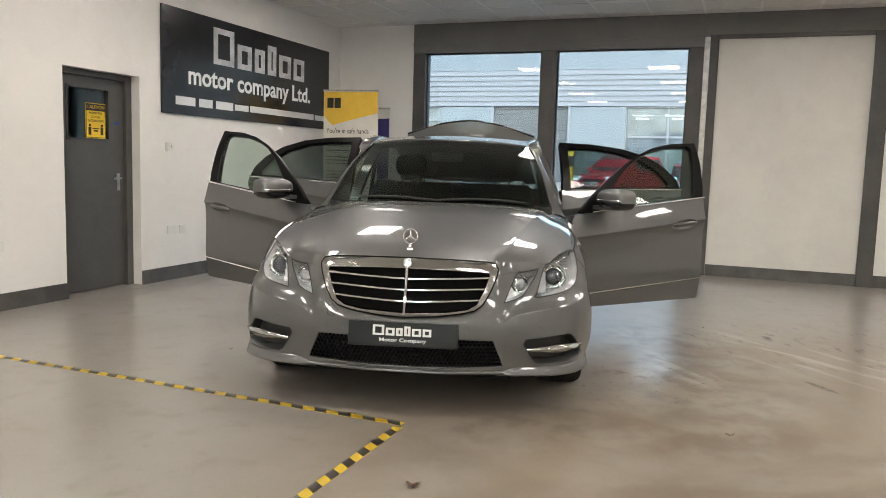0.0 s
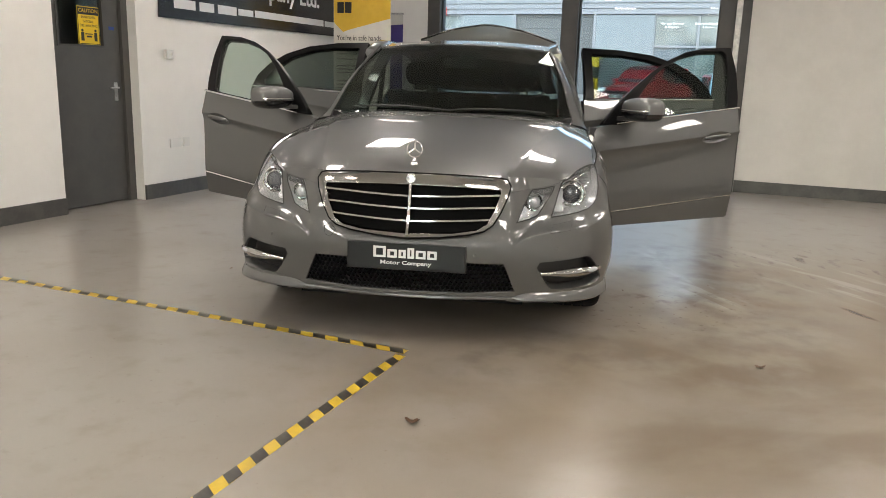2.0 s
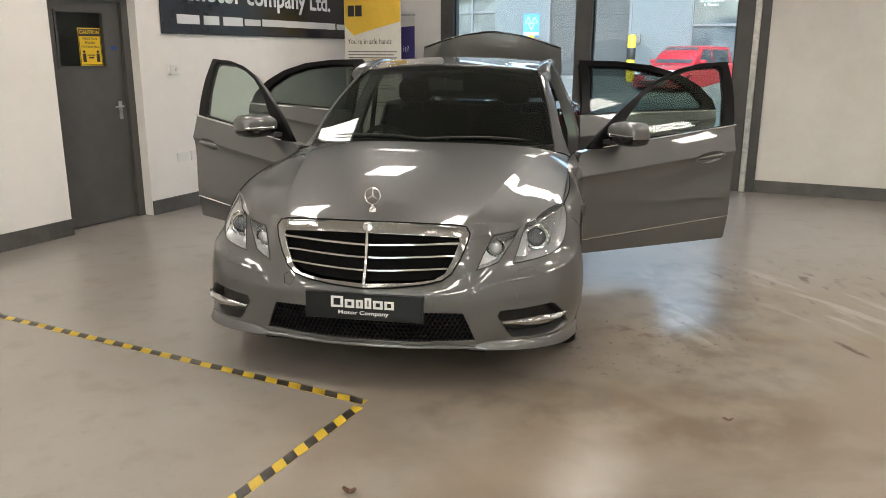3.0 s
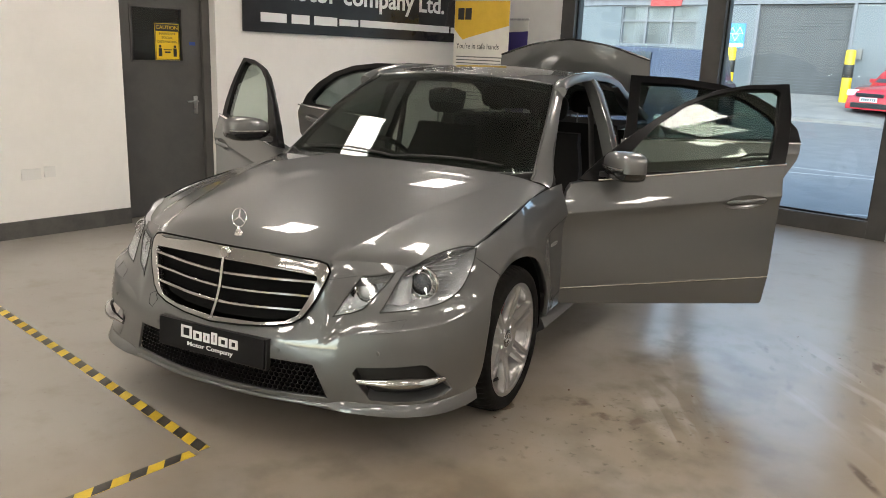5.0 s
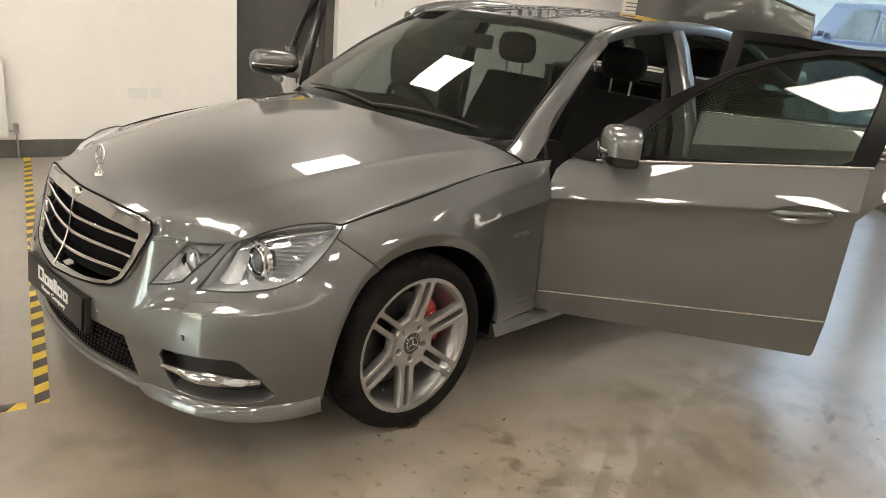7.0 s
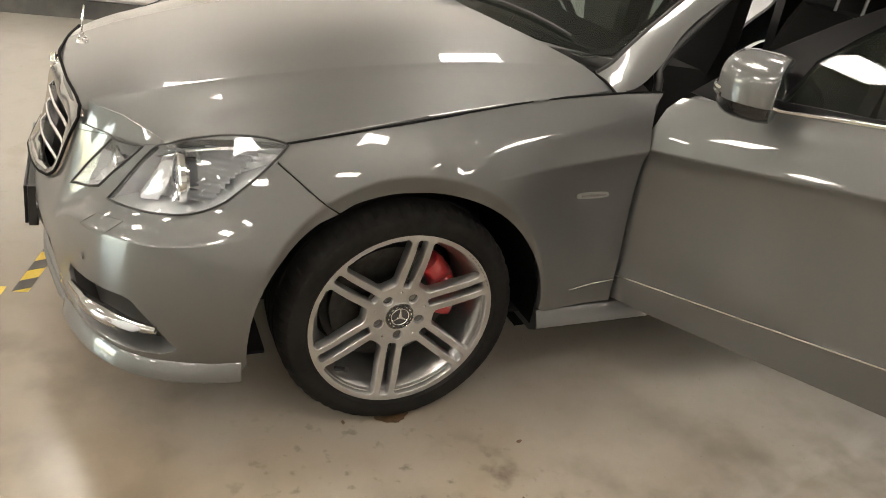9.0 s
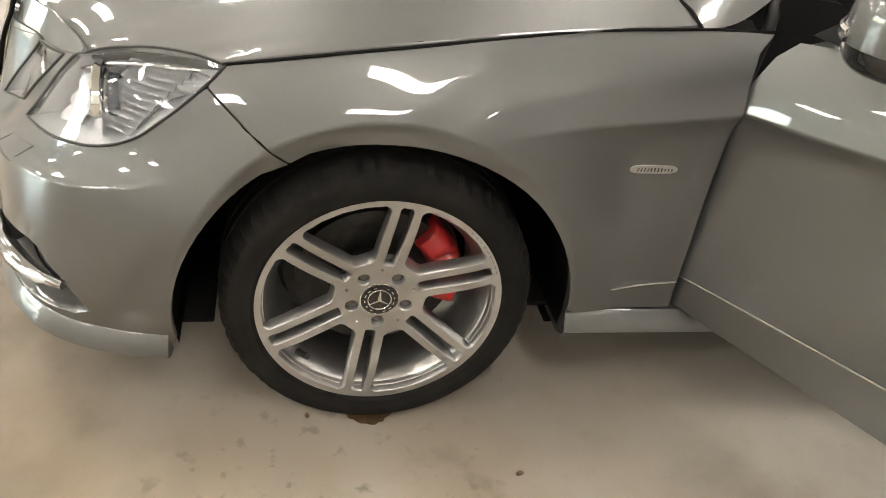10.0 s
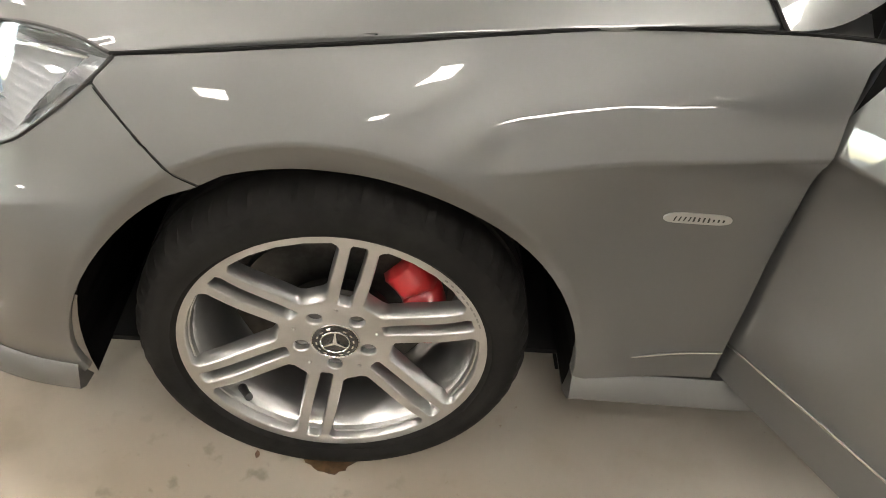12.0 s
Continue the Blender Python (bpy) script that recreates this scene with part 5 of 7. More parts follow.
# added black plates that stand in for shade between tyre and liner
for sgn in (1, -1):
    for y0, y1 in ((-0.415, -0.335), (0.335, 0.42)):
        part("wheel_shade_plate", box(min(sgn * 0.50, sgn * 0.80), max(sgn * 0.50, sgn * 0.80), y0, y1, 0.200 if y0 < 0 else 0.235, 0.212 if y0 < 0 else 0.247, 0.004), m_dark, car)
part("underbody", box(-0.78, 0.78, 0.42, 3.9, 0.17, 0.22), m_dark, car)
part("engine_tray", box(-0.52, 0.52, -0.76, 0.45, 0.19, 0.23), m_dark, car)
# unseen plate, added to block light and darken the floor under the nose
part("nose_shade_plate", box(-0.70, 0.70, -0.62, -0.43, 0.205, 0.225), m_dark, car)
part("bulkhead", box(-0.70, 0.70, 0.45, 0.50, 0.2, 0.93), m_dark, car)
part("rear_bulkhead", box(-0.68, 0.68, 2.72, 2.76, 0.25, 1.03), m_cloth, car)
part("nose_backing", box(-0.50, 0.50, -0.66, -0.62, 0.24, 0.70), m_dark, car)

# --- grille ---
MESH = [(0.0, 0.517), (0.20, 0.523), (0.305, 0.537), (0.350, 0.562), (0.383, 0.63), (0.406, 0.700), (0.398, 0.714), (0.2, 0.724), (0.0, 0.729)]
NOSE_Y = Sheet([(x, z, belt(at_x(x, z), z).y) for x in (0.0, 0.12, 0.24, 0.35, 0.45, 0.54) for z in (0.50, 0.56, 0.62, 0.68, 0.74, 0.78)])
grille_fn = lambda x, z: Vector((x, NOSE_Y(x, z) - 0.010 - 0.012 * (1 - min(abs(x) / 0.44, 1)), z))  # noqa: E731
full = lambda pts: pts + [(-x, z) for x, z in reversed(pts[1:-1])]  # noqa: E731
grille = surface("grille", m_grille, grille_fn, full(GRILLE), [full(MESH)], step=0.02, thick=0.035, parent=car, label="chrome grille surround", lip=0.005)
surface("grille_backing", m_dark, lambda x, z: grille_fn(x, z) + Vector((0, 0.05, 0)), full([(x * 1.02, z) for x, z in MESH]), step=0.06, thick=0.005, parent=grille)
for sgn in (1, -1):
    for k in range(4):
        z0 = 0.729 - (0.212 * (k + 0.0) / 4) - (0.010 if k == 0 else 0)
        if k == 0:
            continue
        x_end = float(np.interp(z0, [p[1] for p in MESH[2:6]], [p[0] for p in MESH[2:6]]))
        rings = []
        for j in range(13):
            x = 0.008 + (x_end - 0.004) * j / 12
            z = z0 + 0.012 * (x / x_end) ** 1.5
            p = grille_fn(sgn * x, z)
            rings.append([(p.x, p.y + dy, p.z + dz) for dy, dz in ((0.006, 0.0055), (0.002, 0.004), (0.002, -0.004), (0.006, -0.0055), (0.040, -0.014), (0.040, -0.006))])
        loft("louvre", m_gloss, rings, grille, smooth=30)
        rings = [[(x, y - 0.0015, z + dz) if n < 4 else (x, y, z) for n, ((x, y, z), dz) in enumerate(zip(ring[:4], (0, 0, 0, 0)))] for ring in rings]
        loft("louvre_edge", m_chrome, rings, grille, smooth=30)
rings = []
for j in range(9):
    z = 0.512 + 0.222 * j / 8
    p = grille_fn(0, z)
    rings.append([(dx, p.y + dy, z) for dx, dy in ((-0.0065, 0.012), (-0.0055, -0.003), (0.0055, -0.003), (0.0065, 0.012))])
loft("grille_bar", m_chrome, rings, grille)
rim = [grille_fn(x, z) for x, z in resample(shrink(full(GRILLE), -0.003), 0.02)]
band("grille_joint", m_dark, [(p.x, p.y + 0.003, p.z) for p in rim + rim[:1]], 0.0042, 0, grille, 0, sides=6)
bm = bmesh.new()
put_lathe(bm, [(0.0, -0.004), (0.018, -0.003), (0.023, 0.002), (0.024, 0.01)], "y", (0, grille_fn(0, 0.751).y - 0.004, 0.751), 32)
part("badge", bm, m_chrome, grille, "round chrome badge", smooth=40)

# --- lower intake: honeycomb behind the opening ---
bm = bmesh.new()
size = 0.0125
poly = intake + mirrored(intake[1:-1])
seen_edges = set()
for i in range(-28, 29):
    for j in range(-1, 12):
        cx, cz = i * size * 1.732 + (size * 0.866 if j % 2 else 0), 0.252 + j * size * 1.5
        for k in range(6):
            a0, a1 = radians(30 + 60 * k), radians(90 + 60 * k)
            p, q = (cx + size * math.cos(a0), cz + size * math.sin(a0)), (cx + size * math.cos(a1), cz + size * math.sin(a1))
            key = tuple(sorted(((round(p[0], 4), round(p[1], 4)), (round(q[0], 4), round(q[1], 4)))))
            if key in seen_edges or not (inside(p, poly) or inside(q, poly)):
                continue
            seen_edges.add(key)
            u, w = belt(p[0], p[1], -0.012), belt(q[0], q[1], -0.012)
            way = (w - u).normalized()
            nrm = Vector((-way.z, 0, way.x)) * 0.0015
            back = Vector((0, 0.022, 0))
            v = [bm.verts.new(c) for c in (u - nrm, w - nrm, w + nrm, u + nrm, u - nrm + back, w - nrm + back, w + nrm + back, u + nrm + back)]
            for f in ((0, 1, 2, 3), (0, 4, 5, 1), (3, 2, 6, 7)):
                bm.faces.new([v[n] for n in f])
tagged(part("intake_mesh", bm, m_plate, car), kind="stuff")
surface("intake_backing", m_dark, lambda s, z: belt(s, z, -0.07), [(-0.52, 0.24), (0.52, 0.24), (0.50, 0.42), (-0.50, 0.42)], step=0.06, thick=0.005, parent=car)

# --- fog lamp recesses, corner lips, washer covers, sensors ---
for sgn in (1, -1):
    fn = side(sgn, belt)
    rec = surface("lamp_recess", m_trim, side(sgn, lambda s, z: belt(s, z, -0.055)), shrink(FOG, -0.012), step=0.04, thick=0.004, parent=car, flip=sgn < 0)
    loop = resample(FOG, 0.03)
    rings = [[belt(s, z, o) for s, z in loop] for o in (-0.003, -0.056)]
    loft("recess_wall", m_trim, [[(sgn * p.x, p.y, p.z) for p in r] for r in rings], rec, closed_ends=False)
    rings = []
    for a in np.linspace(0.645, 0.975, 16):
        zl = float(np.interp(a, [0.64, 0.66, 0.87, 0.945, 0.985], [0.286, 0.271, 0.270, 0.277, 0.296]))
        rings.append([(sgn * q.x, q.y, q.z) for q in (belt(a, zl + 0.001, -0.002), belt(a, zl + 0.010, -0.016), belt(a, zl + 0.019, -0.050), belt(a, zl - 0.006, -0.050), belt(a, zl - 0.004, -0.014))])
    loft("recess_sill", m_paint, rings, rec, smooth=40)
    s0, s1 = 0.605, 0.938
    pts, rad = [], []
    for k in range(17):
        t = k / 16
        p = belt(s0 + (s1 - s0) * t, 0.345 + 0.006 * t, 0.006 if t > 0.25 else 0.001)
        pts.append((sgn * p.x, p.y, p.z))
        rad.append(0.009 + 0.014 * math.sin(math.pi * ramp(0.0, 1.06, t)))
    band("running_lamp", m_grille, pts, rad, 0, car, 0, "chrome daytime running lamp", sides=12, flat=0.9)
    pts2 = [(sgn * (p := belt(s0 + (s1 - s0) * t, 0.346 + 0.006 * t, 0.013)).x, p.y, p.z) for t in np.linspace(0.40, 0.9, 10)]
    band("lamp_strip", m_led, pts2, [0.005] + [0.012] * 8 + [0.005], 0, car, 0)
    rings = []
    sa, sb = at_x(0.452, 0.245), at_y(-0.412, 0.21)
    for k in range(25):
        t = k / 24
        s = sa + (sb - sa) * t
        g = ramp(0, 0.16, t)
        lift = 0.010 * (1 - t)
        ring = [belt(s, 0.236 + 0.024 * g, 0.0005), belt(s, 0.235 + 0.021 * g, 0.004 * g + 0.001), belt(s, 0.231 - 0.015 * t, 0.024 * g + 0.001), belt(s, 0.226 - 0.015 * t, 0.025 * g + 0.001), belt(s, 0.207 - 0.008 * t + lift, 0.012 * g), belt(s, 0.203 - 0.008 * t + lift, -0.02)]
        rings.append([(sgn * p.x, p.y, p.z) for p in ring])
    loft("splitter", m_paint, rings, car, smooth=30)
    def groove(name, pts, closed=True):
        p = [belt(s, z, 0.0008) for s, z in resample(pts, 0.02, closed)]
        p = [(sgn * v.x, v.y, v.z) for v in p]
        if closed:
            p.append(p[0])
        return band(name, m_trim, p, 0.0009, 0, car, 0, sides=5)
    groove("washer_cover", [(0.645, 0.524), (0.757, 0.536), (0.792, 0.572), (0.676, 0.558)])
    groove("nose_gap", [(0.462, 0.700), (0.585, 0.711), (0.738, 0.7265), (0.798, 0.7365)], False)
    for x in (0.30, 0.66):
        z = 0.43 if x < 0.5 else 0.455
        p, n = belt(at_x(x, z), z, 0.002), None
        bm = bmesh.new()
        put_lathe(bm, [(0.0, 0.0008), (0.0085, 0.0012), (0.0095, 0.004)], "y", (sgn * p.x, p.y, p.z), 16)
        part("parking_sensor", bm, m_paint, car, smooth=40)
lip_line = [tuple(belt(s, 0.232, 0.004)) for s in np.linspace(-0.50, 0.50, 25)]
band("front_lip", m_paint, lip_line, [0.004] + [0.009] * 23 + [0.004], 0, car, 0, sides=10, flat=0.8)
tow = [(-0.385, 0.485), (-0.355, 0.478), (-0.335, 0.51), (-0.365, 0.535), (-0.392, 0.52)]
p = [belt(-at_x(-x, z), z, 0.0008) for x, z in tow]
band("tow_cover", m_dark, [tuple(v) for v in p + p[:1]], 0.0009, 0, car, 0, sides=5)

# --- headlamps ---
for sgn in (1, -1):
    for outline_l, spots in ((HL_ARC, ((0.758, 0.678, 0.047, 0.045),)), (HS, ((0.555, 0.650, 0.032, 0.03),))):
        cover = surface("headlamp", m_lens, side(sgn, lambda s, z: belt(s, z, 0.0)), shrink(outline_l, 0.003), step=0.03, thick=0.003, parent=car, label="clear headlamp cover", flip=sgn < 0)
        cover.visible_shadow = False
        loop = resample(outline_l, 0.02)
        deep = 0.100 if len(outline_l) > 8 else 0.06
        sunk = lambda s, z, o: belt(s, z + 0.55 * max(0.0, z - 0.69) * o / deep, o)  # noqa: E731  the housing's roof slopes down inwards
        rings = [[sunk(s, z, o) for s, z in loop] for o in (-0.003, -deep * 0.3, -deep * 0.6, -deep)]
        loft("lamp_housing", m_bowl, [[(sgn * p.x, p.y, p.z) for p in r] for r in rings], cover, closed_ends=False)
        surface("reflector", m_reflector, side(sgn, lambda s, z: sunk(s, z, -deep + 0.006 * math.sin(s * 130 + 2.2 * math.sin(z * 70)) * math.cos(z * 120 + s * 45) + 0.004 * math.sin(s * 61 - z * 83))), shrink(outline_l, -0.004), step=0.012, thick=0.004, parent=cover, flip=sgn < 0)
        rim = [belt(s, z, 0.0005) for s, z in loop]
        rim = [(sgn * v.x, v.y, v.z) for v in rim + rim[:1]]
        band("lamp_seal", m_trim, rim, 0.0030, 0, cover, 0, sides=6)
        for x, z, r, din in spots:
            p = belt(at_x(x, z), z, -din)
            c = (sgn * p.x, p.y, p.z)
            bm = bmesh.new()
            put_lathe(bm, [(r * 1.38, 0.012), (r * 1.40, 0.0), (r * 1.30, -0.004), (r * 1.22, 0.004), (r * 1.05, 0.012), (r, -0.006), (r * 0.93, -0.008), (r * 0.9, 0.03)], "y", c, 40)
            part("lamp_ring", bm, m_chrome, cover, smooth=40)
            bm = bmesh.new()
            put_lathe(bm, [(0.0005, -0.016), (r * 0.35, -0.0145), (r * 0.65, -0.009), (r * 0.9, 0.002), (r * 0.92, 0.04)], "y", c, 32)
            part("projector_lens", bm, m_projector if r > 0.04 else m_bowl, cover, smooth=60)
        # bright brow, ribbed blocks and a chrome cheek round the lamp
        if len(outline_l) > 8:
            pts = [(sgn * q.x, q.y, q.z) for q in (belt(a, np.interp(a, [0.80, 0.95, 1.10, 1.21], [0.708, 0.738, 0.762, 0.772]), -0.022) for a in np.linspace(0.79, 1.205, 14))]
            band("lamp_brow", m_chrome, pts, [0.002] + [0.0055] * 12 + [0.002], 0, cover, 0, sides=8, flat=0.5)
            for k in range(10):
                z = 0.640 + 0.0125 * k
                s0, s1 = 0.955 + 0.008 * k, min(1.062 + 0.0135 * k, 1.185)
                rings = [[(sgn * q.x, q.y, q.z) for q in (belt(a, z + 0.0018, -0.040), belt(a, z + 0.0008 * math.sin(a * 70 + k), -0.030), belt(a, z - 0.0018, -0.040), belt(a, z, -0.070))] for a in np.linspace(s0, s1, 8)]
                loft("lamp_rib", m_bowl, rings, cover, smooth=35)
            rings = [[(sgn * q.x, q.y, q.z) for q in (belt(0.725 + 0.55 * (z - 0.60), z, -0.050), belt(0.765 + 0.55 * (z - 0.60), z, -0.030 - 0.006 * math.sin(z * 190)), belt(0.815 + 0.55 * (z - 0.60), z, -0.062), belt(0.76 + 0.55 * (z - 0.60), z, -0.085))] for z in np.linspace(0.604, 0.70, 10)]
            loft("lamp_cheek", m_reflector, rings, cover, smooth=50)

# --- number plate with a dealer's name, bonnet star ---
plate = part("number_plate", box(-0.262, 0.262, -0.0045, 0.0045, -0.057, 0.057, 0.002), m_plate, car, "black dealer plate with white lettering")
plate.matrix_basis = pose(0, -0.896, 0.416, -4)
part("plate_holder", box(-0.268, 0.268, 0.005, 0.03, -0.063, 0.058, 0.004), m_trim, plate)
UP = pose(0, 0, 0, 90, 0, 0)
glyph_bars((0.056, 0.043, 0.032, 0.030, 0.044, 0.042), (0.050, 0.037, 0.037, 0.047, 0.037, 0.037), 0.0075, 0.012, m_letter, "plate_lettering", pose(-0.146, -0.0052, -0.007) @ UP, plate, deep=0.0014)
writing("Motor Company", 0.0245, m_letter, "plate_lettering", pose(0, -0.0052, -0.036) @ UP, plate, wide=1.38, deep=0.0012, align="CENTER", bold=0.02)
bm = bmesh.new()
ring = [(0.035 * math.sin(a), -0.713 + 0.006 * math.cos(a), 0.873 + 0.036 * math.cos(a)) for a in np.linspace(0, 2 * math.pi, 33)]
put_tube(bm, ring, 0.0024, 8, False)
for k in range(3):
    a = radians(120 * k)
    put_tube(bm, [(0, -0.713, 0.873), (0.018 * math.sin(a), -0.713 + 0.003 * math.cos(a), 0.873 + 0.018 * math.cos(a)), (0.034 * math.sin(a), -0.713 + 0.006 * math.cos(a), 0.873 + 0.034 * math.cos(a))], [0.0055, 0.003, 0.0014], 6)
put_tube(bm, [(0, -0.719, 0.840), (0, -0.719, 0.828)], [0.004, 0.006], 8)
put_lathe(bm, [(0.0, 0.018), (0.007, 0.017), (0.012, 0.010), (0.010, 0.006), (0.016, 0.002), (0.018, -0.006)], "z", (0, -0.719, 0.812), 20)
part("bonnet_star", bm, m_chrome, car, "upright chrome ring ornament on the bonnet", smooth=40)

# --- wheels ---


def wheel(m, parent):
    """Alloy wheel, facing +x, centred on its hub face."""
    tyre_o = part("wheel", tyre_mesh(), m_rubber, parent, "black low-profile tyre on a silver alloy wheel", smooth=35)
    tyre_o.matrix_basis = m
    bm = bmesh.new()
    put_lathe(bm, [(0.243, 0.006), (0.2475, 0.012), (0.2475, 0.018), (0.244, 0.016), (0.238, 0.004), (0.228, -0.002), (0.222, -0.014), (0.206, -0.045), (0.203, -0.16), (0.215, -0.20), (0.232, -0.205), (0.236, -0.19), (0.222, -0.17), (0.213, -0.1), (0.217, -0.03), (0.228, 0.0)], "x", (0, 0, 0), 72, True)
    bmesh.ops.recalc_face_normals(bm, faces=bm.faces)
    part("rim", bm, m_satin, tyre_o, smooth=40)
    rim_line = [(0.2455 * math.cos(a), 0.2455 * math.sin(a)) for a in np.linspace(0, 2 * math.pi, 97)[:-1]]
    holes = []
    for k in range(6):
        for shape, turn in (("slot", 81.5 + 60 * k), ("gap", 111.5 + 60 * k)):
            t = radians(turn)
            if shape == "slot":
                pts = [(0.080, -0.008), (0.084, -0.0128), (0.16, -0.0142), (0.224, -0.0148), (0.231, -0.010), (0.231, 0.010), (0.224, 0.0148), (0.16, 0.0142), (0.084, 0.0128), (0.080, 0.008)]
            else:
                pts = [(0.090, -0.013), (0.094, -0.0225), (0.15, -0.0545), (0.2035, -0.0865), (0.2115, -0.0855)]
                pts += [(0.2335 * math.cos(a), 0.2335 * math.sin(a)) for a in (-0.35, -0.18, 0.0, 0.18, 0.35)]
                pts += [(r, -w) for r, w in reversed(pts[:5])]
            holes.append([(r * math.cos(t) - w * math.sin(t), r * math.sin(t) + w * math.cos(t)) for r, w in pts])

    for k in range(5):
        a = radians(-90 + 72 * k)
        holes.append([(0.0575 * math.cos(a) + 0.0150 * math.cos(t), 0.0575 * math.sin(a) + 0.0150 * math.sin(t)) for t in np.linspace(0, 2 * math.pi, 17)[:-1]])
        holes.append([(0.070 * math.cos(a + 0.628) + 0.0045 * math.cos(t), 0.070 * math.sin(a + 0.628) + 0.0045 * math.sin(t)) for t in np.linspace(0, 2 * math.pi, 9)[:-1]])

    def face(y, z):
        r = math.hypot(y, z)
        return Vector((-0.009 + 0.028 * ramp(0.05, 0.225, r), y, z))

    surface("spokes", m_satin, face, rim_line, holes, step=0.011, thick=0.034, parent=tyre_o, lip=0.004)
    bm = bmesh.new()
    put_lathe(bm, [(0.034, -0.028), (0.086, -0.030), (0.094, -0.034), (0.094, -0.06), (0.034, -0.06)], "x", (0, 0, 0), 48, True)
    bmesh.ops.recalc_face_normals(bm, faces=bm.faces)
    part("hub", bm, m_disc, tyre_o, smooth=30)
    for k in range(5):
        a = radians(-90 + 72 * k)
        bm = bmesh.new()
        c = (-0.0230, 0.0575 * math.cos(a), 0.0575 * math.sin(a))
        put_lathe(bm, [(0.0, 0.0005), (0.006, 0.0005), (0.0075, 0.0015), (0.0098, 0.0012), (0.0115, 0.0004)], "x", c, 18)
        part("wheel_bolt", bm, m_bolt, tyre_o, "grey wheel bolt in its hole", smooth=40)
        bm = bmesh.new()
        put_lathe(bm, [(0.0116, 0.0005), (0.0158, -0.002), (0.0158, 0.006), (0.0156, 0.0110)], "x", c, 20)
        part("bolt_hole", bm, m_trim, tyre_o, smooth=40)
    bm = bmesh.new()
    put_lathe(bm, [(0.0, -0.005), (0.020, -0.005), (0.0215, -0.0065)], "x", (0, 0, 0), 32)
    put_lathe(bm, [(0.0225, -0.006), (0.033, -0.0065), (0.036, -0.010)], "x", (0, 0, 0), 32)
    bmesh.ops.scale(bm, vec=(1, 1.1, 1.1), verts=bm.verts)
    part("hub_cap", bm, m_gloss, tyre_o, smooth=40)
    bm = bmesh.new()
    put_tube(bm, [(-0.005, 0.0215 * math.cos(a), 0.0215 * math.sin(a)) for a in np.linspace(0, 2 * math.pi, 33)], 0.0014, 6, False)
    put_tube(bm, [(-0.008, 0.035 * math.cos(a), 0.035 * math.sin(a)) for a in np.linspace(0, 2 * math.pi, 33)], 0.0016, 6, False)
    for k in range(3):
        a = radians(90 + 120 * k)
        put_tube(bm, [(-0.0045, 0, 0), (-0.0045, 0.021 * math.cos(a), 0.021 * math.sin(a))], [0.004, 0.001], 6)
    for k in range(14):
        a = radians(360 * k / 14 + 8)
        if k % 7 not in (3,):
            put_tube(bm, [(-0.0058, 0.0275 * math.cos(a - 0.1), 0.0275 * math.sin(a - 0.1)), (-0.0058, 0.0275 * math.cos(a + 0.1), 0.0275 * math.sin(a + 0.1))], 0.0016, 4)
    bmesh.ops.scale(bm, vec=(1, 1.1, 1.1), verts=bm.verts)
    part("cap_star", bm, m_chrome, tyre_o, smooth=40)
    bm = bmesh.new()
    a = radians(222)
    put_tube(bm, [(-0.015, 0.212 * math.cos(a), 0.212 * math.sin(a)), (0.005, 0.198 * math.cos(a), 0.198 * math.sin(a)), (0.018, 0.188 * math.cos(a), 0.188 * math.sin(a))], [0.008, 0.0065, 0.007], 10)
    part("valve", bm, m_trim, tyre_o, smooth=40)
    bm = bmesh.new()
    for k in range(9):
        a = radians(48 - k * 3.3)
        w = 0.7 if k in (0, 1, 2) else 1.0
        put_tube(bm, [(0.0195, 0.2385 * math.cos(a), 0.2385 * math.sin(a)), (0.0195, 0.2385 * math.cos(a - 0.032 * w), 0.2385 * math.sin(a - 0.032 * w))], 0.0016, 4)
    part("rim_lettering", bm, m_cast, tyre_o)
    for piece in tyre_o.children:
        piece.matrix_basis = Matrix.Diagonal((1, 1.035, 1.035, 1))
    return tyre_o


def tyre_mesh():
    bm = bmesh.new()
    steps = 180
    prof = [(0.248, 0.012), (0.2545, 0.021), (0.261, 0.0265), (0.264, 0.0262), (0.277, 0.0300), (0.292, 0.030), (0.305, 0.024), (0.3145, 0.012), (0.320, 0.0), (0.3235, -0.012), (0.325, -0.030),
            (0.325, -0.052), (0.318, -0.054), (0.318, -0.062), (0.326, -0.064), (0.326, -0.098), (0.319, -0.100), (0.319, -0.110), (0.326, -0.112), (0.326, -0.146), (0.318, -0.148), (0.318, -0.156), (0.325, -0.158), (0.322, -0.20), (0.30, -0.225), (0.26, -0.228), (0.236, -0.215)]
    rings = []
    for k in range(steps):
        a = 2 * math.pi * k / steps
        notch = 0.006 if k % 3 == 0 else (0.0025 if k % 3 == 1 and k % 2 else 0.0)
        rings.append([bm.verts.new((x, (r - (notch if 0.310 < r and x > -0.05 else 0)) * math.cos(a), (r - (notch if 0.310 < r and x > -0.05 else 0)) * math.sin(a))) for r, x in prof])
    for k in range(steps):
        a, b = rings[k], rings[(k + 1) % steps]
        for n in range(len(prof) - 1):
            bm.faces.new((a[n], b[n], b[n + 1], a[n + 1]))
    bmesh.ops.recalc_face_normals(bm, faces=bm.faces)
    return bm


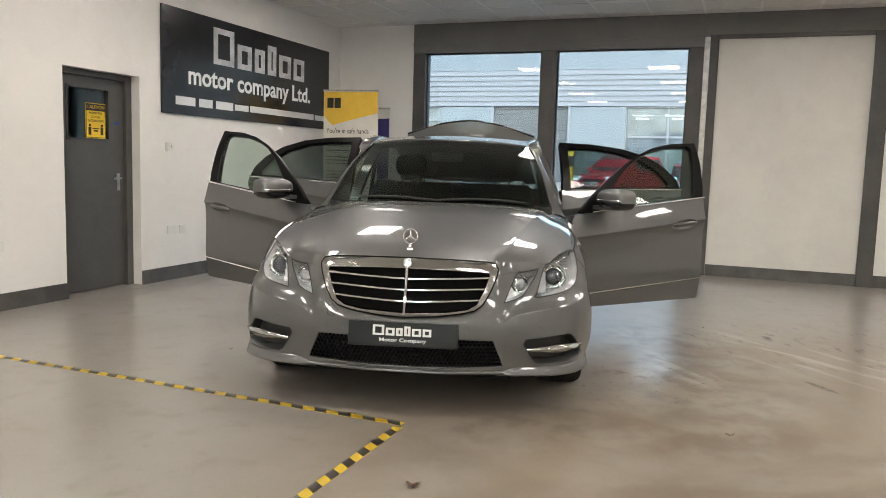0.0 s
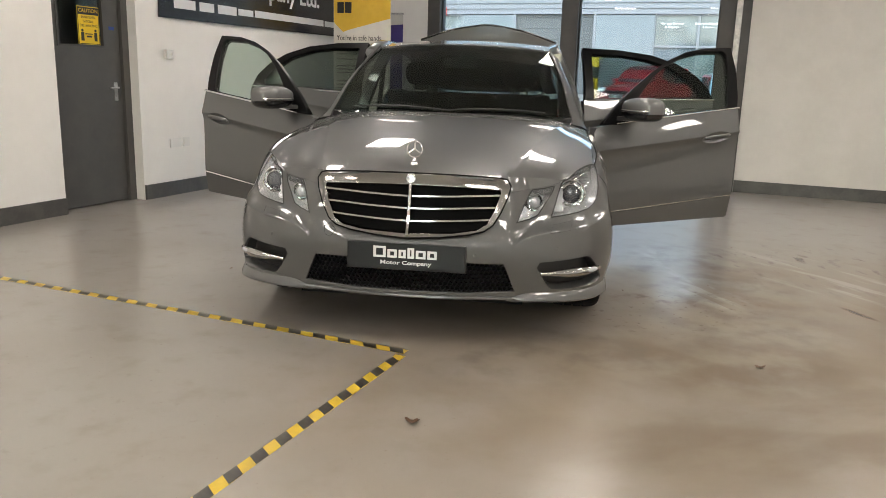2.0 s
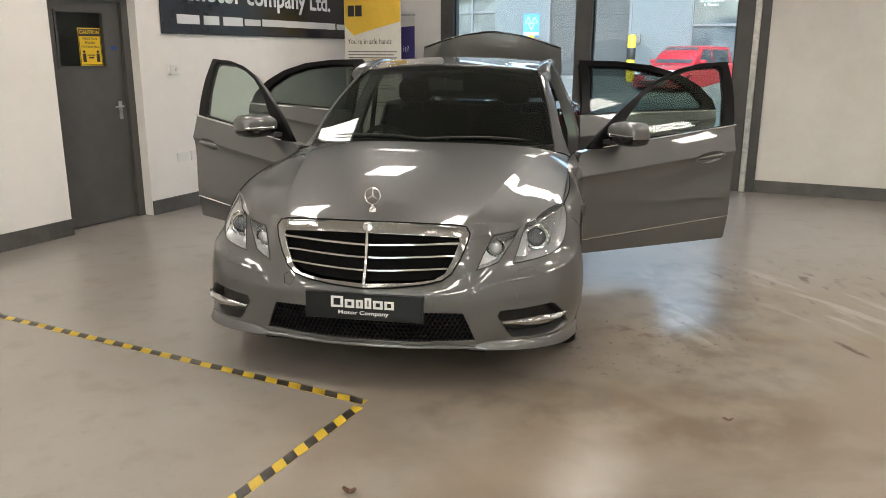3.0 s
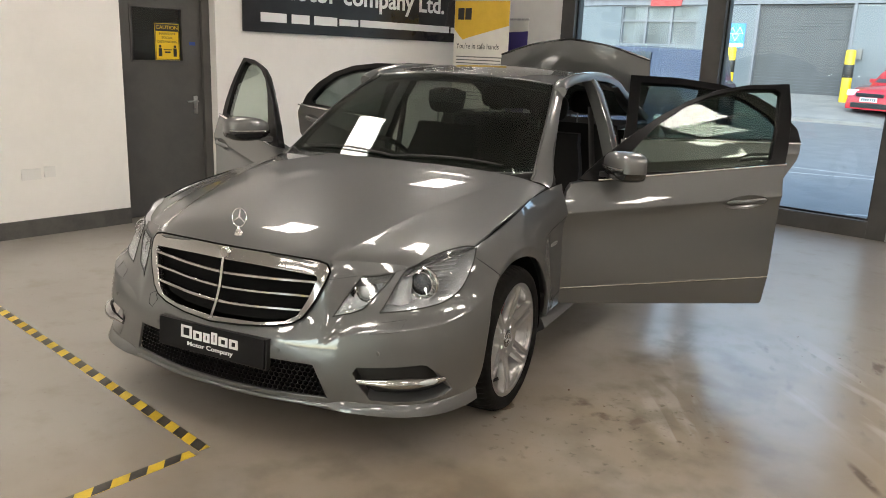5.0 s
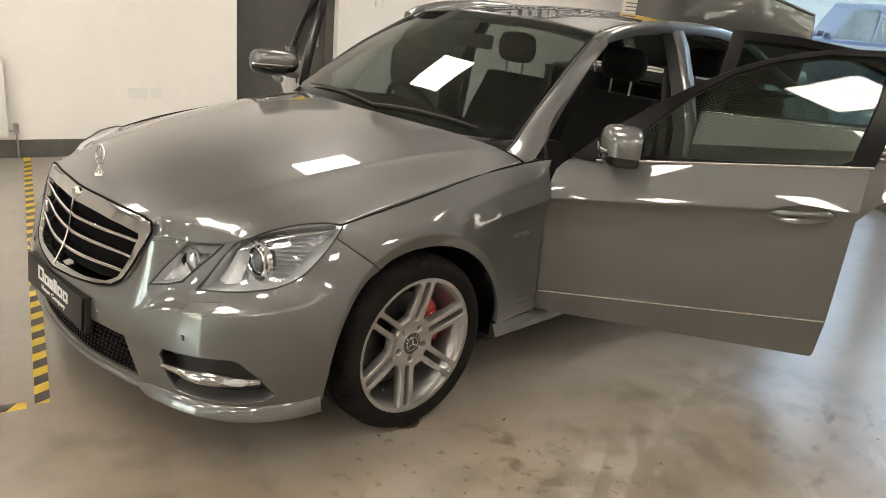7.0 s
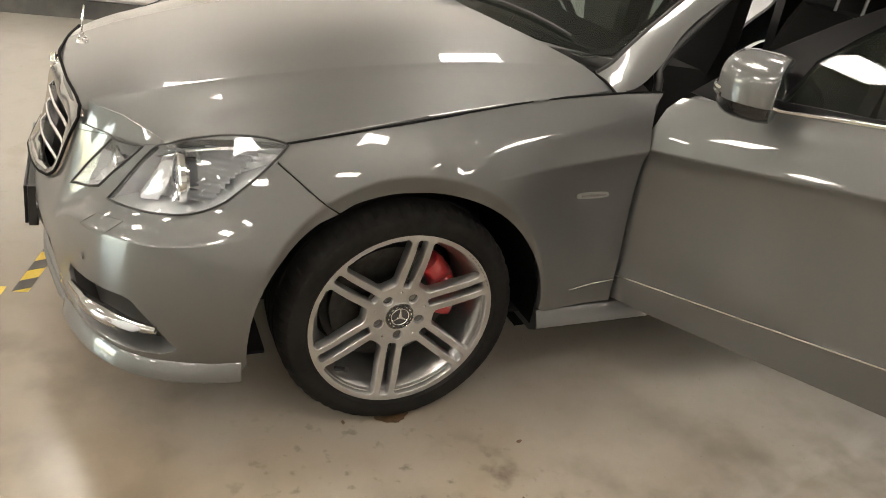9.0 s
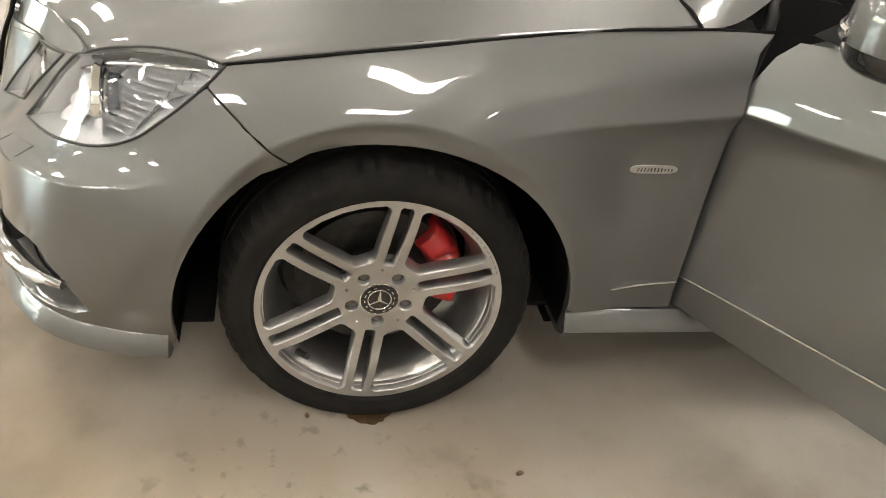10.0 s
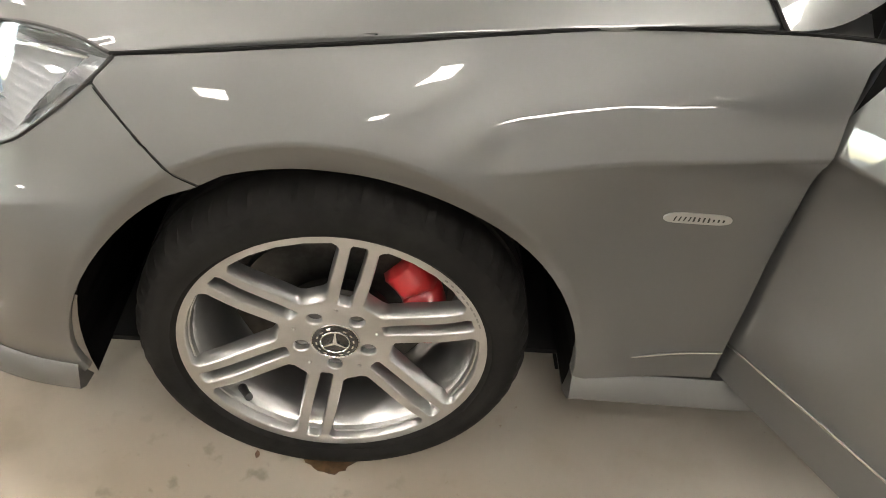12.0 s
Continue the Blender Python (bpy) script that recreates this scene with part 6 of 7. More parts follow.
def brake(sgn, axle, parent):
    bm = bmesh.new()
    put_lathe(bm, [(0.06, 0.0), (0.168, 0.0), (0.168, -0.028), (0.06, -0.028)], "x", (sgn * 0.80, axle, HUB_Z), 48, True)
    bmesh.ops.recalc_face_normals(bm, faces=bm.faces)
    part("brake_disc", bm, m_disc, parent, smooth=40)
    bm = bmesh.new()
    rings = []
    for k in range(33):
        deg = -15 + 65 * k / 32
        a = radians(deg)
        e = math.sin(math.pi * min(max((k + 1) / 34, 0), 1)) ** 0.4
        lump = sum(0.014 * math.exp(-((deg - c) / 7.5) ** 2) for c in (13, 37)) - 0.022 * math.exp(-((deg - 25) / 3.6) ** 2)
        rings.append([bm.verts.new((sgn * x, axle + r * math.cos(a), HUB_Z + r * math.sin(a))) for r, x in ((0.122 - 0.006 * e, 0.80), (0.125, 0.822 + 0.004 * e), (0.138, 0.828 + lump), (0.162, 0.830 + lump * e), (0.181 * (0.96 + 0.04 * e), 0.826 + lump * 0.5), (0.192 * (0.95 + 0.05 * e), 0.80), (0.185, 0.765), (0.122, 0.765))])
    for a, b in zip(rings, rings[1:]):
        for n in range(8):
            bm.faces.new((a[n], a[(n + 1) % 8], b[(n + 1) % 8], b[n]))
    bm.faces.new(rings[0])
    bm.faces.new(rings[-1])
    bmesh.ops.recalc_face_normals(bm, faces=bm.faces)
    part("brake_caliper", bm, m_red, parent, "red brake caliper", smooth=85)
    bm = bmesh.new()
    put_lathe(bm, [(0.0, 0.0), (0.19, 0.0), (0.195, -0.02), (0.0, -0.02)], "x", (sgn * 0.768, axle, HUB_Z), 40)
    part("brake_shield", bm, m_trim, parent, smooth=40)


wheel(pose(0.884, 0.004, HUB_Z), car)
wheel(pose(0.872, REAR_AXLE, HUB_Z), car)
wheel(pose(-0.872, 0.006, HUB_Z, 0, 0, 180), car)
wheel(pose(-0.872, REAR_AXLE, HUB_Z, 0, 0, 180), car)
for sgn in (1, -1):
    for axle in (0.0, REAR_AXLE):
        brake(sgn, axle, car)

# --- wing badge and the chrome strip behind the wheel ---
for sgn in (1, -1):
    fn = side(sgn, lambda s, z: belt(s, z, 0.003))
    s0, s1 = at_y(0.466, 0.648), at_y(0.567, 0.648)
    z = 0.648
    oval = [(s0 + (s1 - s0) * (0.5 + 0.5 * math.copysign(abs(math.cos(a)) ** 0.5, math.cos(a))), z + 0.0088 * math.copysign(abs(math.sin(a)) ** 0.8, math.sin(a))) for a in np.linspace(0, 2 * math.pi, 25)[:-1]]
    bd = surface("wing_badge", m_satin, fn, oval, step=0.01, thick=0.003, parent=car, label="small silver badge plate", flip=sgn < 0, lip=0.001)
    bm = bmesh.new()
    for k in range(11):
        t = 0.14 + 0.72 * k / 10
        h = 0.0042 if k < 8 else 0.0026
        p, q = belt(s0 + (s1 - s0) * t, z - h, 0.0036), belt(s0 + (s1 - s0) * (t + (0.028 if k > 3 else 0.012)) + (0.003 if k <= 3 else 0.0), z + h, 0.0036)
        lean = 0.0 if k > 3 else 0.002
        c = [(sgn * x, y, zz) for x, y, zz in ((p.x, p.y, p.z), (p.x, q.y - lean, p.z), (q.x, q.y, q.z), (q.x, p.y + lean, q.z))]
        bm.faces.new([bm.verts.new(v) for v in (c if sgn > 0 else c[::-1])])
    part("badge_bars", bm, m_trim, bd)
    pts = [(sgn * (p := belt(at_y(y, 0.366 + 0.09 * (y - 0.5)), 0.366 + 0.09 * (y - 0.5), 0.0025)).x, p.y, p.z) for y in np.linspace(0.492, 0.644, 7)]
    band("chrome_strip", m_chrome, pts, [0.002] + [0.0048] * 6, 0, car, 0, flat=0.6)

# --- doors ---
def cabin_side(y, z):
    """The side windows' surface; it leans in towards the roof."""
    t = (z - 0.97)
    return Vector((0.866 - 0.30 * t - 0.32 * t * t - 0.02 * ramp(1.8, 2.8, y), y, z))


def door(name, sgn, hinge, angle, skin, frame_out, frame_hole, belt_line, chrome_line, handle_y, glass_mat, label):
    z0 = crease(handle_y) - 0.012
    cup = [(station(handle_y) + 0.112 * math.cos(a), z0 - 0.004 + 0.036 * math.sin(a) + 0.013 * math.cos(a)) for a in np.linspace(0, 2 * math.pi, 33)[:-1]]
    skin_o = surface(name, m_paint, side(sgn, belt), skin, [cup], lines=CREASES, step=0.018, thick=0.012, parent=car, label=label, flip=sgn < 0)
    skin_o.matrix_basis = Matrix.Translation((sgn * hinge[0], hinge[1], 0)) @ Matrix.Rotation(radians(-sgn * angle), 4, "Z") @ Matrix.Translation((-sgn * hinge[0], -hinge[1], 0))
    surface("inner_panel", m_cloth, side(sgn, lambda s, z: belt(s, z, -0.085 + 0.03 * ramp(0.85, 1.05, z))), shrink(skin, 0.012), step=0.06, thick=0.01, parent=skin_o, flip=sgn < 0)
    loop = resample(skin, 0.05)
    rings = [[(sgn * p.x, p.y, p.z) for p in (belt(s, z, o) for s, z in shrink(loop, 0.006))] for o in (-0.010, -0.09)]
    loft("door_edge", m_paint, rings, skin_o, closed_ends=False)
    fr = surface("window_frame", m_sash, side(sgn, cabin_side), frame_out, [frame_hole], step=0.03, thick=0.045, parent=skin_o, label="black window frame", flip=sgn < 0, lip=0.004)
    pane = surface("window_pane", glass_mat, side(sgn, lambda y, z: cabin_side(y, z) - Vector((0.014, 0, 0))), shrink(frame_hole, -0.006), step=0.08, thick=0.004, parent=skin_o, flip=sgn < 0)
    pane.visible_shadow = False
    pts = [(sgn * x, y, z) for x, y, z in belt_line]
    band("belt_trim", m_chrome, pts, 0.0075, 0, skin_o, 0, "bright waist trim", sides=8, flat=0.7)
    pts = [(sgn * (p := belt(at_y(y, z), z, 0.003)).x, p.y, p.z) for y, z in chrome_line]
    band("chrome_strip", m_chrome, pts, 0.0052, 0, skin_o, 0, sides=6, flat=0.6)
    # handle: a bar over a hollow
    pts = []
    for t in np.linspace(0, 1, 13):
        y = handle_y - 0.10 + 0.20 * t
        z = z0 + 0.006 * math.sin(math.pi * t) + 0.115 * (y - handle_y)
        p = belt(at_y(y, z), z, 0.004 + 0.030 * math.sin(math.pi * ramp(-0.05, 1.05, t)) ** 0.6)
        pts.append((sgn * p.x, p.y, p.z))
    band("door_handle", m_paint, pts, [0.006] + [0.015] * 11 + [0.006], 0, skin_o, 0, sides=12, flat=0.8)
    bowl = lambda a, z: belt(a, z, -0.026 * max(0.0, 1 - ((a - station(handle_y)) / 0.112) ** 2 - ((z - z0 + 0.004 - 0.116 * (a - station(handle_y))) / 0.036) ** 2) ** 0.7)  # noqa: E731
    surface("handle_cup", m_paint, side(sgn, bowl), cup, step=0.010, thick=0.002, parent=skin_o, flip=sgn < 0, lip=0.0005)
    # grab and arm rest inside
    pts = [(sgn * (0.775 - 0.03 * math.sin(math.pi * t)), handle_y - 0.75 + 0.62 * t, 0.70 + 0.05 * t) for t in np.linspace(0, 1, 9)]
    band("arm_rest", m_cloth, pts, [0.02] + [0.045] * 7 + [0.02], 0, skin_o, 0, sides=10)
    return skin_o


def mirror(sgn, parent):
    """Door mirror: a rounded painted cap over a black foot, a glass to the rear."""
    cx, cy, cz = 0.998, 0.925, 1.034
    hx, hy, hz = 0.130, 0.082, 0.074

    def shell(name, mat, lo, hi, grow=0.0, label="", back=0.70):
        bm = bmesh.new()
        rows = []
        for j in range(15):
            v = lo + (hi - lo) * j / 14
            row = []
            for k in range(28):
                a = 2 * math.pi * k / 28
                rz = math.copysign(abs(math.sin(v)) ** 0.62, math.sin(v))
                rr = abs(math.cos(v)) ** 0.62
                x = math.copysign(abs(math.cos(a)) ** 0.62, math.cos(a)) * rr
                y = math.copysign(abs(math.sin(a)) ** 0.75, math.sin(a)) * rr
                y = y if y < 0 else min(y * 1.15, back)
                taper = 1 - 0.16 * (x < 0) * -x
                row.append(bm.verts.new((sgn * (cx + (hx + grow) * x), cy + (hy + grow) * y + 0.02 * x, cz + (hz + grow) * rz * taper)))
            rows.append(row)
        for a, b in zip(rows, rows[1:]):
            for k in range(28):
                bm.faces.new((a[k], a[(k + 1) % 28], b[(k + 1) % 28], b[k]))
        bm.faces.new(rows[0][::-1])
        bm.faces.new(rows[-1])
        bmesh.ops.recalc_face_normals(bm, faces=bm.faces)
        return part(name, bm, mat, parent, label, smooth=50)

    shell("mirror_cap", m_paint, radians(-8), radians(89.5))
    shell("mirror_base", m_gloss, radians(-89.5), radians(-9), -0.002, "black mirror underside")
    pts = []
    for t in np.linspace(0, 1, 15):
        a = math.pi * (1.02 + 0.78 * t)
        x = math.copysign(abs(math.cos(a)) ** 0.62, math.cos(a))
        y = math.copysign(abs(math.sin(a)) ** 0.75, math.sin(a))
        pts.append((sgn * (cx + (hx + 0.001) * x), cy + (hy + 0.001) * y + 0.02 * x, cz - 0.006))
    band("indicator", m_chrome, pts, 0.0058, 0, parent, 0, "clear indicator strip on the mirror", sides=6)
    pts2 = [(x, y, z - 0.011) for x, y, z in pts]
    band("indicator_seal", m_gloss, pts2, 0.0045, 0, parent, 0, sides=6)
    glass_o = surface("mirror_glass", m_chrome, lambda x, z: Vector((sgn * (cx + x), cy + hy * 0.71 + 0.02 * x / hx, cz + z)), [(0.088 * math.copysign(abs(math.cos(a)) ** 0.5, math.cos(a)), 0.046 * math.copysign(abs(math.sin(a)) ** 0.5, math.sin(a))) for a in np.linspace(0, 2 * math.pi, 25)[:-1]], step=0.05, thick=0.003, parent=parent, flip=sgn > 0)
    rings = [[(sgn * x, y + b, z + c) for b, c in ((-0.035, -0.012), (-0.03, 0.014), (0.03, 0.014), (0.035, -0.012))] for x, y, z in ((0.83, 0.86, 0.975), (0.90, 0.875, 0.975), (0.96, 0.90, 0.985))]
    loft("mirror_foot", m_trim, rings, parent)


FRONT_EDGE = [(0.708, 0.918), (0.681, 0.885), (0.666, 0.83), (0.659, 0.74), (0.656, 0.58), (0.654, 0.42), (0.657, 0.335), (0.661, 0.305)]
DOOR_F = ([(at_y(0.75, 0.302), 0.302), (at_y(1.2, 0.316), 0.316), (at_y(1.712, 0.332), 0.332), (at_y(1.722, 0.336), 0.336), (at_y(1.726, 0.346), 0.346), (at_y(1.738, 0.48), 0.48), (at_y(1.748, 0.75), 0.75), (at_y(1.755, 0.95), 0.95), (at_y(1.765, 1.052), 1.052)]
          + [(at_y(1.4, 1.012), 1.012), (at_y(1.05, 0.975), 0.975), (at_y(0.85, 0.945), 0.945)] + [(at_y(y, z), z) for y, z in FRONT_EDGE])
OUT_F = [(0.735, 0.945), (0.86, 1.060), (1.0, 1.165), (1.15, 1.262), (1.30, 1.342), (1.45, 1.396), (1.62, 1.430), (1.835, 1.442), (1.83, 1.30), (1.80, 1.12), (1.78, 1.045), (1.4, 1.006), (1.05, 0.969), (0.85, 0.940)]
HOLE_F = shrink([(0.965, 0.988), (1.00, 1.080), (1.06, 1.140), (1.15, 1.224), (1.28, 1.308), (1.42, 1.364), (1.58, 1.402), (1.755, 1.411), (1.778, 1.395), (1.752, 1.25), (1.705, 1.070), (1.67, 1.053), (1.3, 1.013)], -0.008)
BELT_F = [(0.876 - 0.008 * k / 8, 0.83 + 0.945 * k / 8, 0.944 + 0.1085 * k / 8) for k in range(9)]
CHROME_F = [(0.655 + 1.08 * k / 40, 0.383 + 0.098 * k / 40) for k in range(41)]
DOOR_R = [(at_y(1.765, 0.334), 0.334), (at_y(2.30, 0.345), 0.345), (at_y(2.40, 0.38), 0.38), (at_y(2.435, 0.46), 0.46), (at_y(2.485, 0.62), 0.62), (at_y(2.595, 0.765), 0.765), (at_y(2.745, 0.865), 0.865), (at_y(2.82, 0.98), 0.98), (at_y(2.845, 1.085), 1.085),
          (at_y(2.3, 1.078), 1.078), (at_y(1.80, 1.056), 1.056), (at_y(1.768, 1.052), 1.052), (at_y(1.760, 0.95), 0.95), (at_y(1.752, 0.75), 0.75), (at_y(1.742, 0.48), 0.48)]
OUT_R = [(1.785, 1.046), (1.797, 1.14), (1.808, 1.32), (1.812, 1.440), (2.1, 1.434), (2.37, 1.405), (2.58, 1.345), (2.73, 1.26), (2.825, 1.16), (2.85, 1.078), (2.3, 1.072)]
HOLE_R = shrink([(1.865, 1.070), (1.872, 1.25), (1.88, 1.392), (2.12, 1.391), (2.33, 1.366), (2.52, 1.31), (2.655, 1.225), (2.735, 1.13), (2.72, 1.103), (2.3, 1.090)], -0.008)
BELT_R = [(0.866 - 0.012 * k / 8, 1.79 + 1.045 * k / 8, 1.054 + 0.024 * k / 8) for k in range(9)]
CHROME_R = [(1.745 + 0.66 * k / 8, 0.482 + 0.012 * k / 8) for k in range(9)]
for sgn in (1, -1):
    d = door("front_door", sgn, (0.89, 0.675), 61.5, DOOR_F, OUT_F, HOLE_F, BELT_F, CHROME_F, 1.575, m_tint, "grey front door, wide open")
    mirror(sgn, d)
    door("rear_door", sgn, (0.895, 1.79), 71, DOOR_R, OUT_R, HOLE_R, BELT_R, CHROME_R, 2.58, m_privacy, "grey rear door, wide open, with tinted glass")

# --- cabin ---
part("cabin_floor", box(-0.74, 0.74, 0.5, 2.9, 0.22, 0.27), m_cloth, car)
rings = []
for x in np.linspace(-0.72, 0.72, 13):
    hump = 0.03 * math.exp(-((x + 0.36) / 0.16) ** 2)
    rings.append([(x, 0.56, 0.62), (x, 0.52, 0.93), (x, 0.70, 0.965 + hump * 0.4), (x, 0.92, 0.945 + hump), (x, 0.98, 0.90 + hump), (x, 0.97, 0.72), (x, 0.86, 0.60)])
loft("dashboard", m_cloth, rings, car, smooth=50)
part("centre_console", box(-0.12, 0.12, 0.86, 1.75, 0.26, 0.56, 0.03), m_trim, car)


def seat(name, cx, cy, w, parent, back_h=0.58):
    base = part(name, box(cx - w / 2, cx + w / 2, cy - 0.27, cy + 0.26, 0.36, 0.54, 0.05), m_cloth, parent, "black upholstered seat", smooth=50)
    rings = []
    for k in range(9):
        t = k / 8
        y, z = cy + 0.22 + 0.20 * t, 0.48 + back_h * t
        hw = w / 2 * (1 - 0.20 * ramp(0.55, 1.0, t))
        rings.append([(cx + u * hw, y + v * (0.07 - 0.02 * t) + 0.02 * (u * u), z) for u, v in ((-1, -0.6), (-0.7, -1), (0.7, -1), (1, -0.6), (1, 0.7), (0.7, 1), (-0.7, 1), (-1, 0.7))])
    loft("backrest", m_cloth, rings, base, smooth=60)
    rings = []
    for k in range(9):
        a = math.pi * k / 8
        rings.append([(cx + 0.125 * math.sin(a) ** 0.35 * u if 0 < k < 8 else cx + 0.04 * u, cy + 0.42 + 0.05 * v * (math.sin(a) ** 0.5 if 0 < k < 8 else 0.3), 1.13 + back_h - 0.58 + 0.17 * (1 - math.cos(a)) / 2) for u, v in ((-1, -0.5), (-0.7, -1), (0.7, -1), (1, -0.5), (1, 0.5), (0.7, 1), (-0.7, 1), (-1, 0.5))])
    loft("headrest", m_cloth, rings, base, smooth=60)
    for dx in (-0.06, 0.06):
        band("headrest_post", m_cast, [(cx + dx, cy + 0.41, 1.02), (cx + dx, cy + 0.42, 1.16)], 0.006, 0, base, 0, sides=8)


seat("front_seat", 0.37, 1.42, 0.52, car)
seat("front_seat", -0.37, 1.42, 0.52, car)
seat("rear_seat", 0.36, 2.30, 0.62, car)
seat("rear_seat", -0.36, 2.30, 0.62, car)
bm = bmesh.new()
c, tilt = Vector((-0.37, 1.06, 0.86)), radians(28)
pt = lambda a, r: tuple(c + Vector((r * math.cos(a), r * math.sin(a) * -math.sin(tilt), r * math.sin(a) * math.cos(tilt))))  # noqa: E731
put_tube(bm, [pt(a, 0.185) for a in np.linspace(0, 2 * math.pi, 41)], 0.015, 10, False)
for a in (0, math.pi, -math.pi / 2):
    put_tube(bm, [pt(a, 0.02), pt(a, 0.18)], [0.03, 0.014], 8)
put_lathe(bm, [(0.0, 0.02), (0.05, 0.018), (0.07, 0.0), (0.06, -0.03)], "y", tuple(c), 20)
part("steering_wheel", bm, m_cloth, car, "black steering wheel", smooth=60)
rm = part("rear_view_mirror", box(-0.115, 0.115, -0.016, 0.016, -0.034, 0.034, 0.014), m_trim, car, smooth=50)
rm.matrix_basis = pose(0, 1.09, 1.285, -12)
band("mirror_stalk", m_trim, [(0, 1.09, 1.30), (0, 1.08, 1.335)], 0.012, 0, car, 0)
part("roof_console", box(-0.09, 0.09, 1.24, 1.42, 1.36, 1.385, 0.01), m_lining, car)
for sgn in (1, -1):
    band("seat_belt", m_trim, [(sgn * 0.66, 1.78, 1.24), (sgn * 0.70, 1.77, 0.9), (sgn * 0.74, 1.74, 0.45)], 0.02, 0, car, 0, sides=6, flat=0.15)
    # rear cabin side lining behind the doors
    loft("side_lining", m_trim, [[(sgn * 0.70, 2.62, z), (sgn * 0.80, 2.66, z), (sgn * 0.80, 2.9, z), (sgn * 0.70, 2.9, z)] for z in (0.3, 0.7, 1.06)], car)

# ---- outside: the yard and the workshop opposite ----
m_road = material("asphalt", (0.135, 0.139, 0.14), 0.6, spec=0.35, second=(0.17, 0.174, 0.175), scale=2, bump=0.6, bump_scale=150)
m_apron = material("concrete_apron", (0.22, 0.215, 0.20), 0.8, second=(0.17, 0.165, 0.155), scale=1.5, bump=0.4, bump_scale=60)
m_facade = material("white_cladding", (0.135, 0.156, 0.172), 0.5, second=(0.12, 0.142, 0.157), scale=0.7)
m_fascia = material("grey_blue_cladding", (0.13, 0.15, 0.17), 0.5, second=(0.115, 0.135, 0.155), scale=0.6)
m_rib = material("ribbed_cladding", (0.155, 0.162, 0.182), 0.4)
m_shutter = material("grey_roller_shutter", (0.06, 0.064, 0.068), 0.5, second=(0.072, 0.076, 0.08), scale=2)
m_pane = material("dark_shop_glass", (0.05, 0.065, 0.075), 0.06, second=(0.16, 0.19, 0.21), scale=1.1, patch=(0.35, 0.7))
m_line = material("white_road_paint", (0.42, 0.42, 0.40), 0.7, second=(0.25, 0.25, 0.24), scale=8)
bm = bmesh.new()
rows = [(-400, -0.22), (5.8, -0.22), (5.805, -0.05), (17, -0.05), (20.6, 0.06), (20.62, 0.16), (24.4, 0.74), (60, 0.74), (900, 0.74)]
vs = [[bm.verts.new((x, y, z)) for x in (-600, -30, 30, 600)] for y, z in rows]
for a, b in zip(vs, vs[1:]):
    for k in range(3):
        f = bm.faces.new((a[k], a[k + 1], b[k + 1], b[k]))
        f.material_index = 1 if 20.6 < (a[0].co.y + b[0].co.y) / 2 < 24.5 else 0
tagged(part("ground", bm, [m_road, m_apron]), "grey asphalt yard with a concrete apron at the building", "ground", kind="structure")
for x0, y0, x1, y1 in ((-3.4, 9.4, 2.2, 11.1), (0.5, 7.0, 4.5, 9.6), (-1.4, 10.8, 0.6, 10.75)):
    bm = bmesh.new()
    d = Vector((x1 - x0, y1 - y0)).normalized() * 0.05
    bm.faces.new([bm.verts.new(v) for v in ((x0 + d.y, y0 - d.x, -0.046), (x1 + d.y, y1 - d.x, -0.046), (x1 - d.y, y1 + d.x, -0.046), (x0 - d.y, y0 + d.x, -0.046))])
    tagged(part("road_marking", bm, m_line), "worn white parking line on the asphalt", "road marking", kind="structure")

FY = 24.0
shop = thing("workshop_building", pose(0, FY, 0), "white workshop building with ribbed cladding and a roller shutter", "building")
bm = bmesh.new()
for x0, x1, z0, z1 in ((-30, -16.2, 0.5, 3.42), (-14.9, -12.05, 0.5, 3.42), (-16.2, -14.9, 0.5, 2.1), (-12.05, -9.15, 0.5, 2.1), (-9.15, -7.12, 0.5, 3.42), (-4.20, -2.2, 0.5, 3.42), (6.5, 30, 0.5, 3.42)):
    put_box(bm, x0, x1, 0, 0.3, z0, z1)
part("wall", bm, m_facade, shop)
part("fascia", box(-30, 30, -0.02, 0.4, 4.74, 7.2), m_fascia, shop, "grey blue upper cladding")
bm = bmesh.new()
n = 7
for k in range(n):
    z = 3.44 + (4.74 - 3.44) * k / n
    h = (4.74 - 3.44) / n
    for z0, z1, y in ((z, z + h * 0.5, -0.045), (z + h * 0.5, z + h, 0.0)):
        put_box(bm, -30, 30, y, 0.3, z0 + 0.001, z1 - 0.001)
part("ribbed_band", bm, m_rib, shop, "horizontal ribbed cladding")
bm = bmesh.new()
for k in range(30):
    put_box(bm, -7.06, -4.26, 0.10 + 0.012 * (k % 2), 0.2, 0.70 + 0.094 * k, 0.70 + 0.094 * (k + 1) - 0.004)
part("roller_shutter", bm, m_shutter, shop, "closed grey roller shutter")
bm = bmesh.new()
for r in ((-7.16, -7.06, -0.03, 0.2, 0.6, 3.6), (-4.26, -4.16, -0.03, 0.2, 0.6, 3.6), (-7.06, -4.26, -0.03, 0.2, 3.50, 3.60)):
    put_box(bm, *r)
part("shutter_frame", bm, m_rib, shop)
for x in (-8.1, -3.2):
    part("panel_joint", box(x - 0.008, x + 0.008, -0.004, 0.01, 0.7, 3.4), m_fascia, shop)
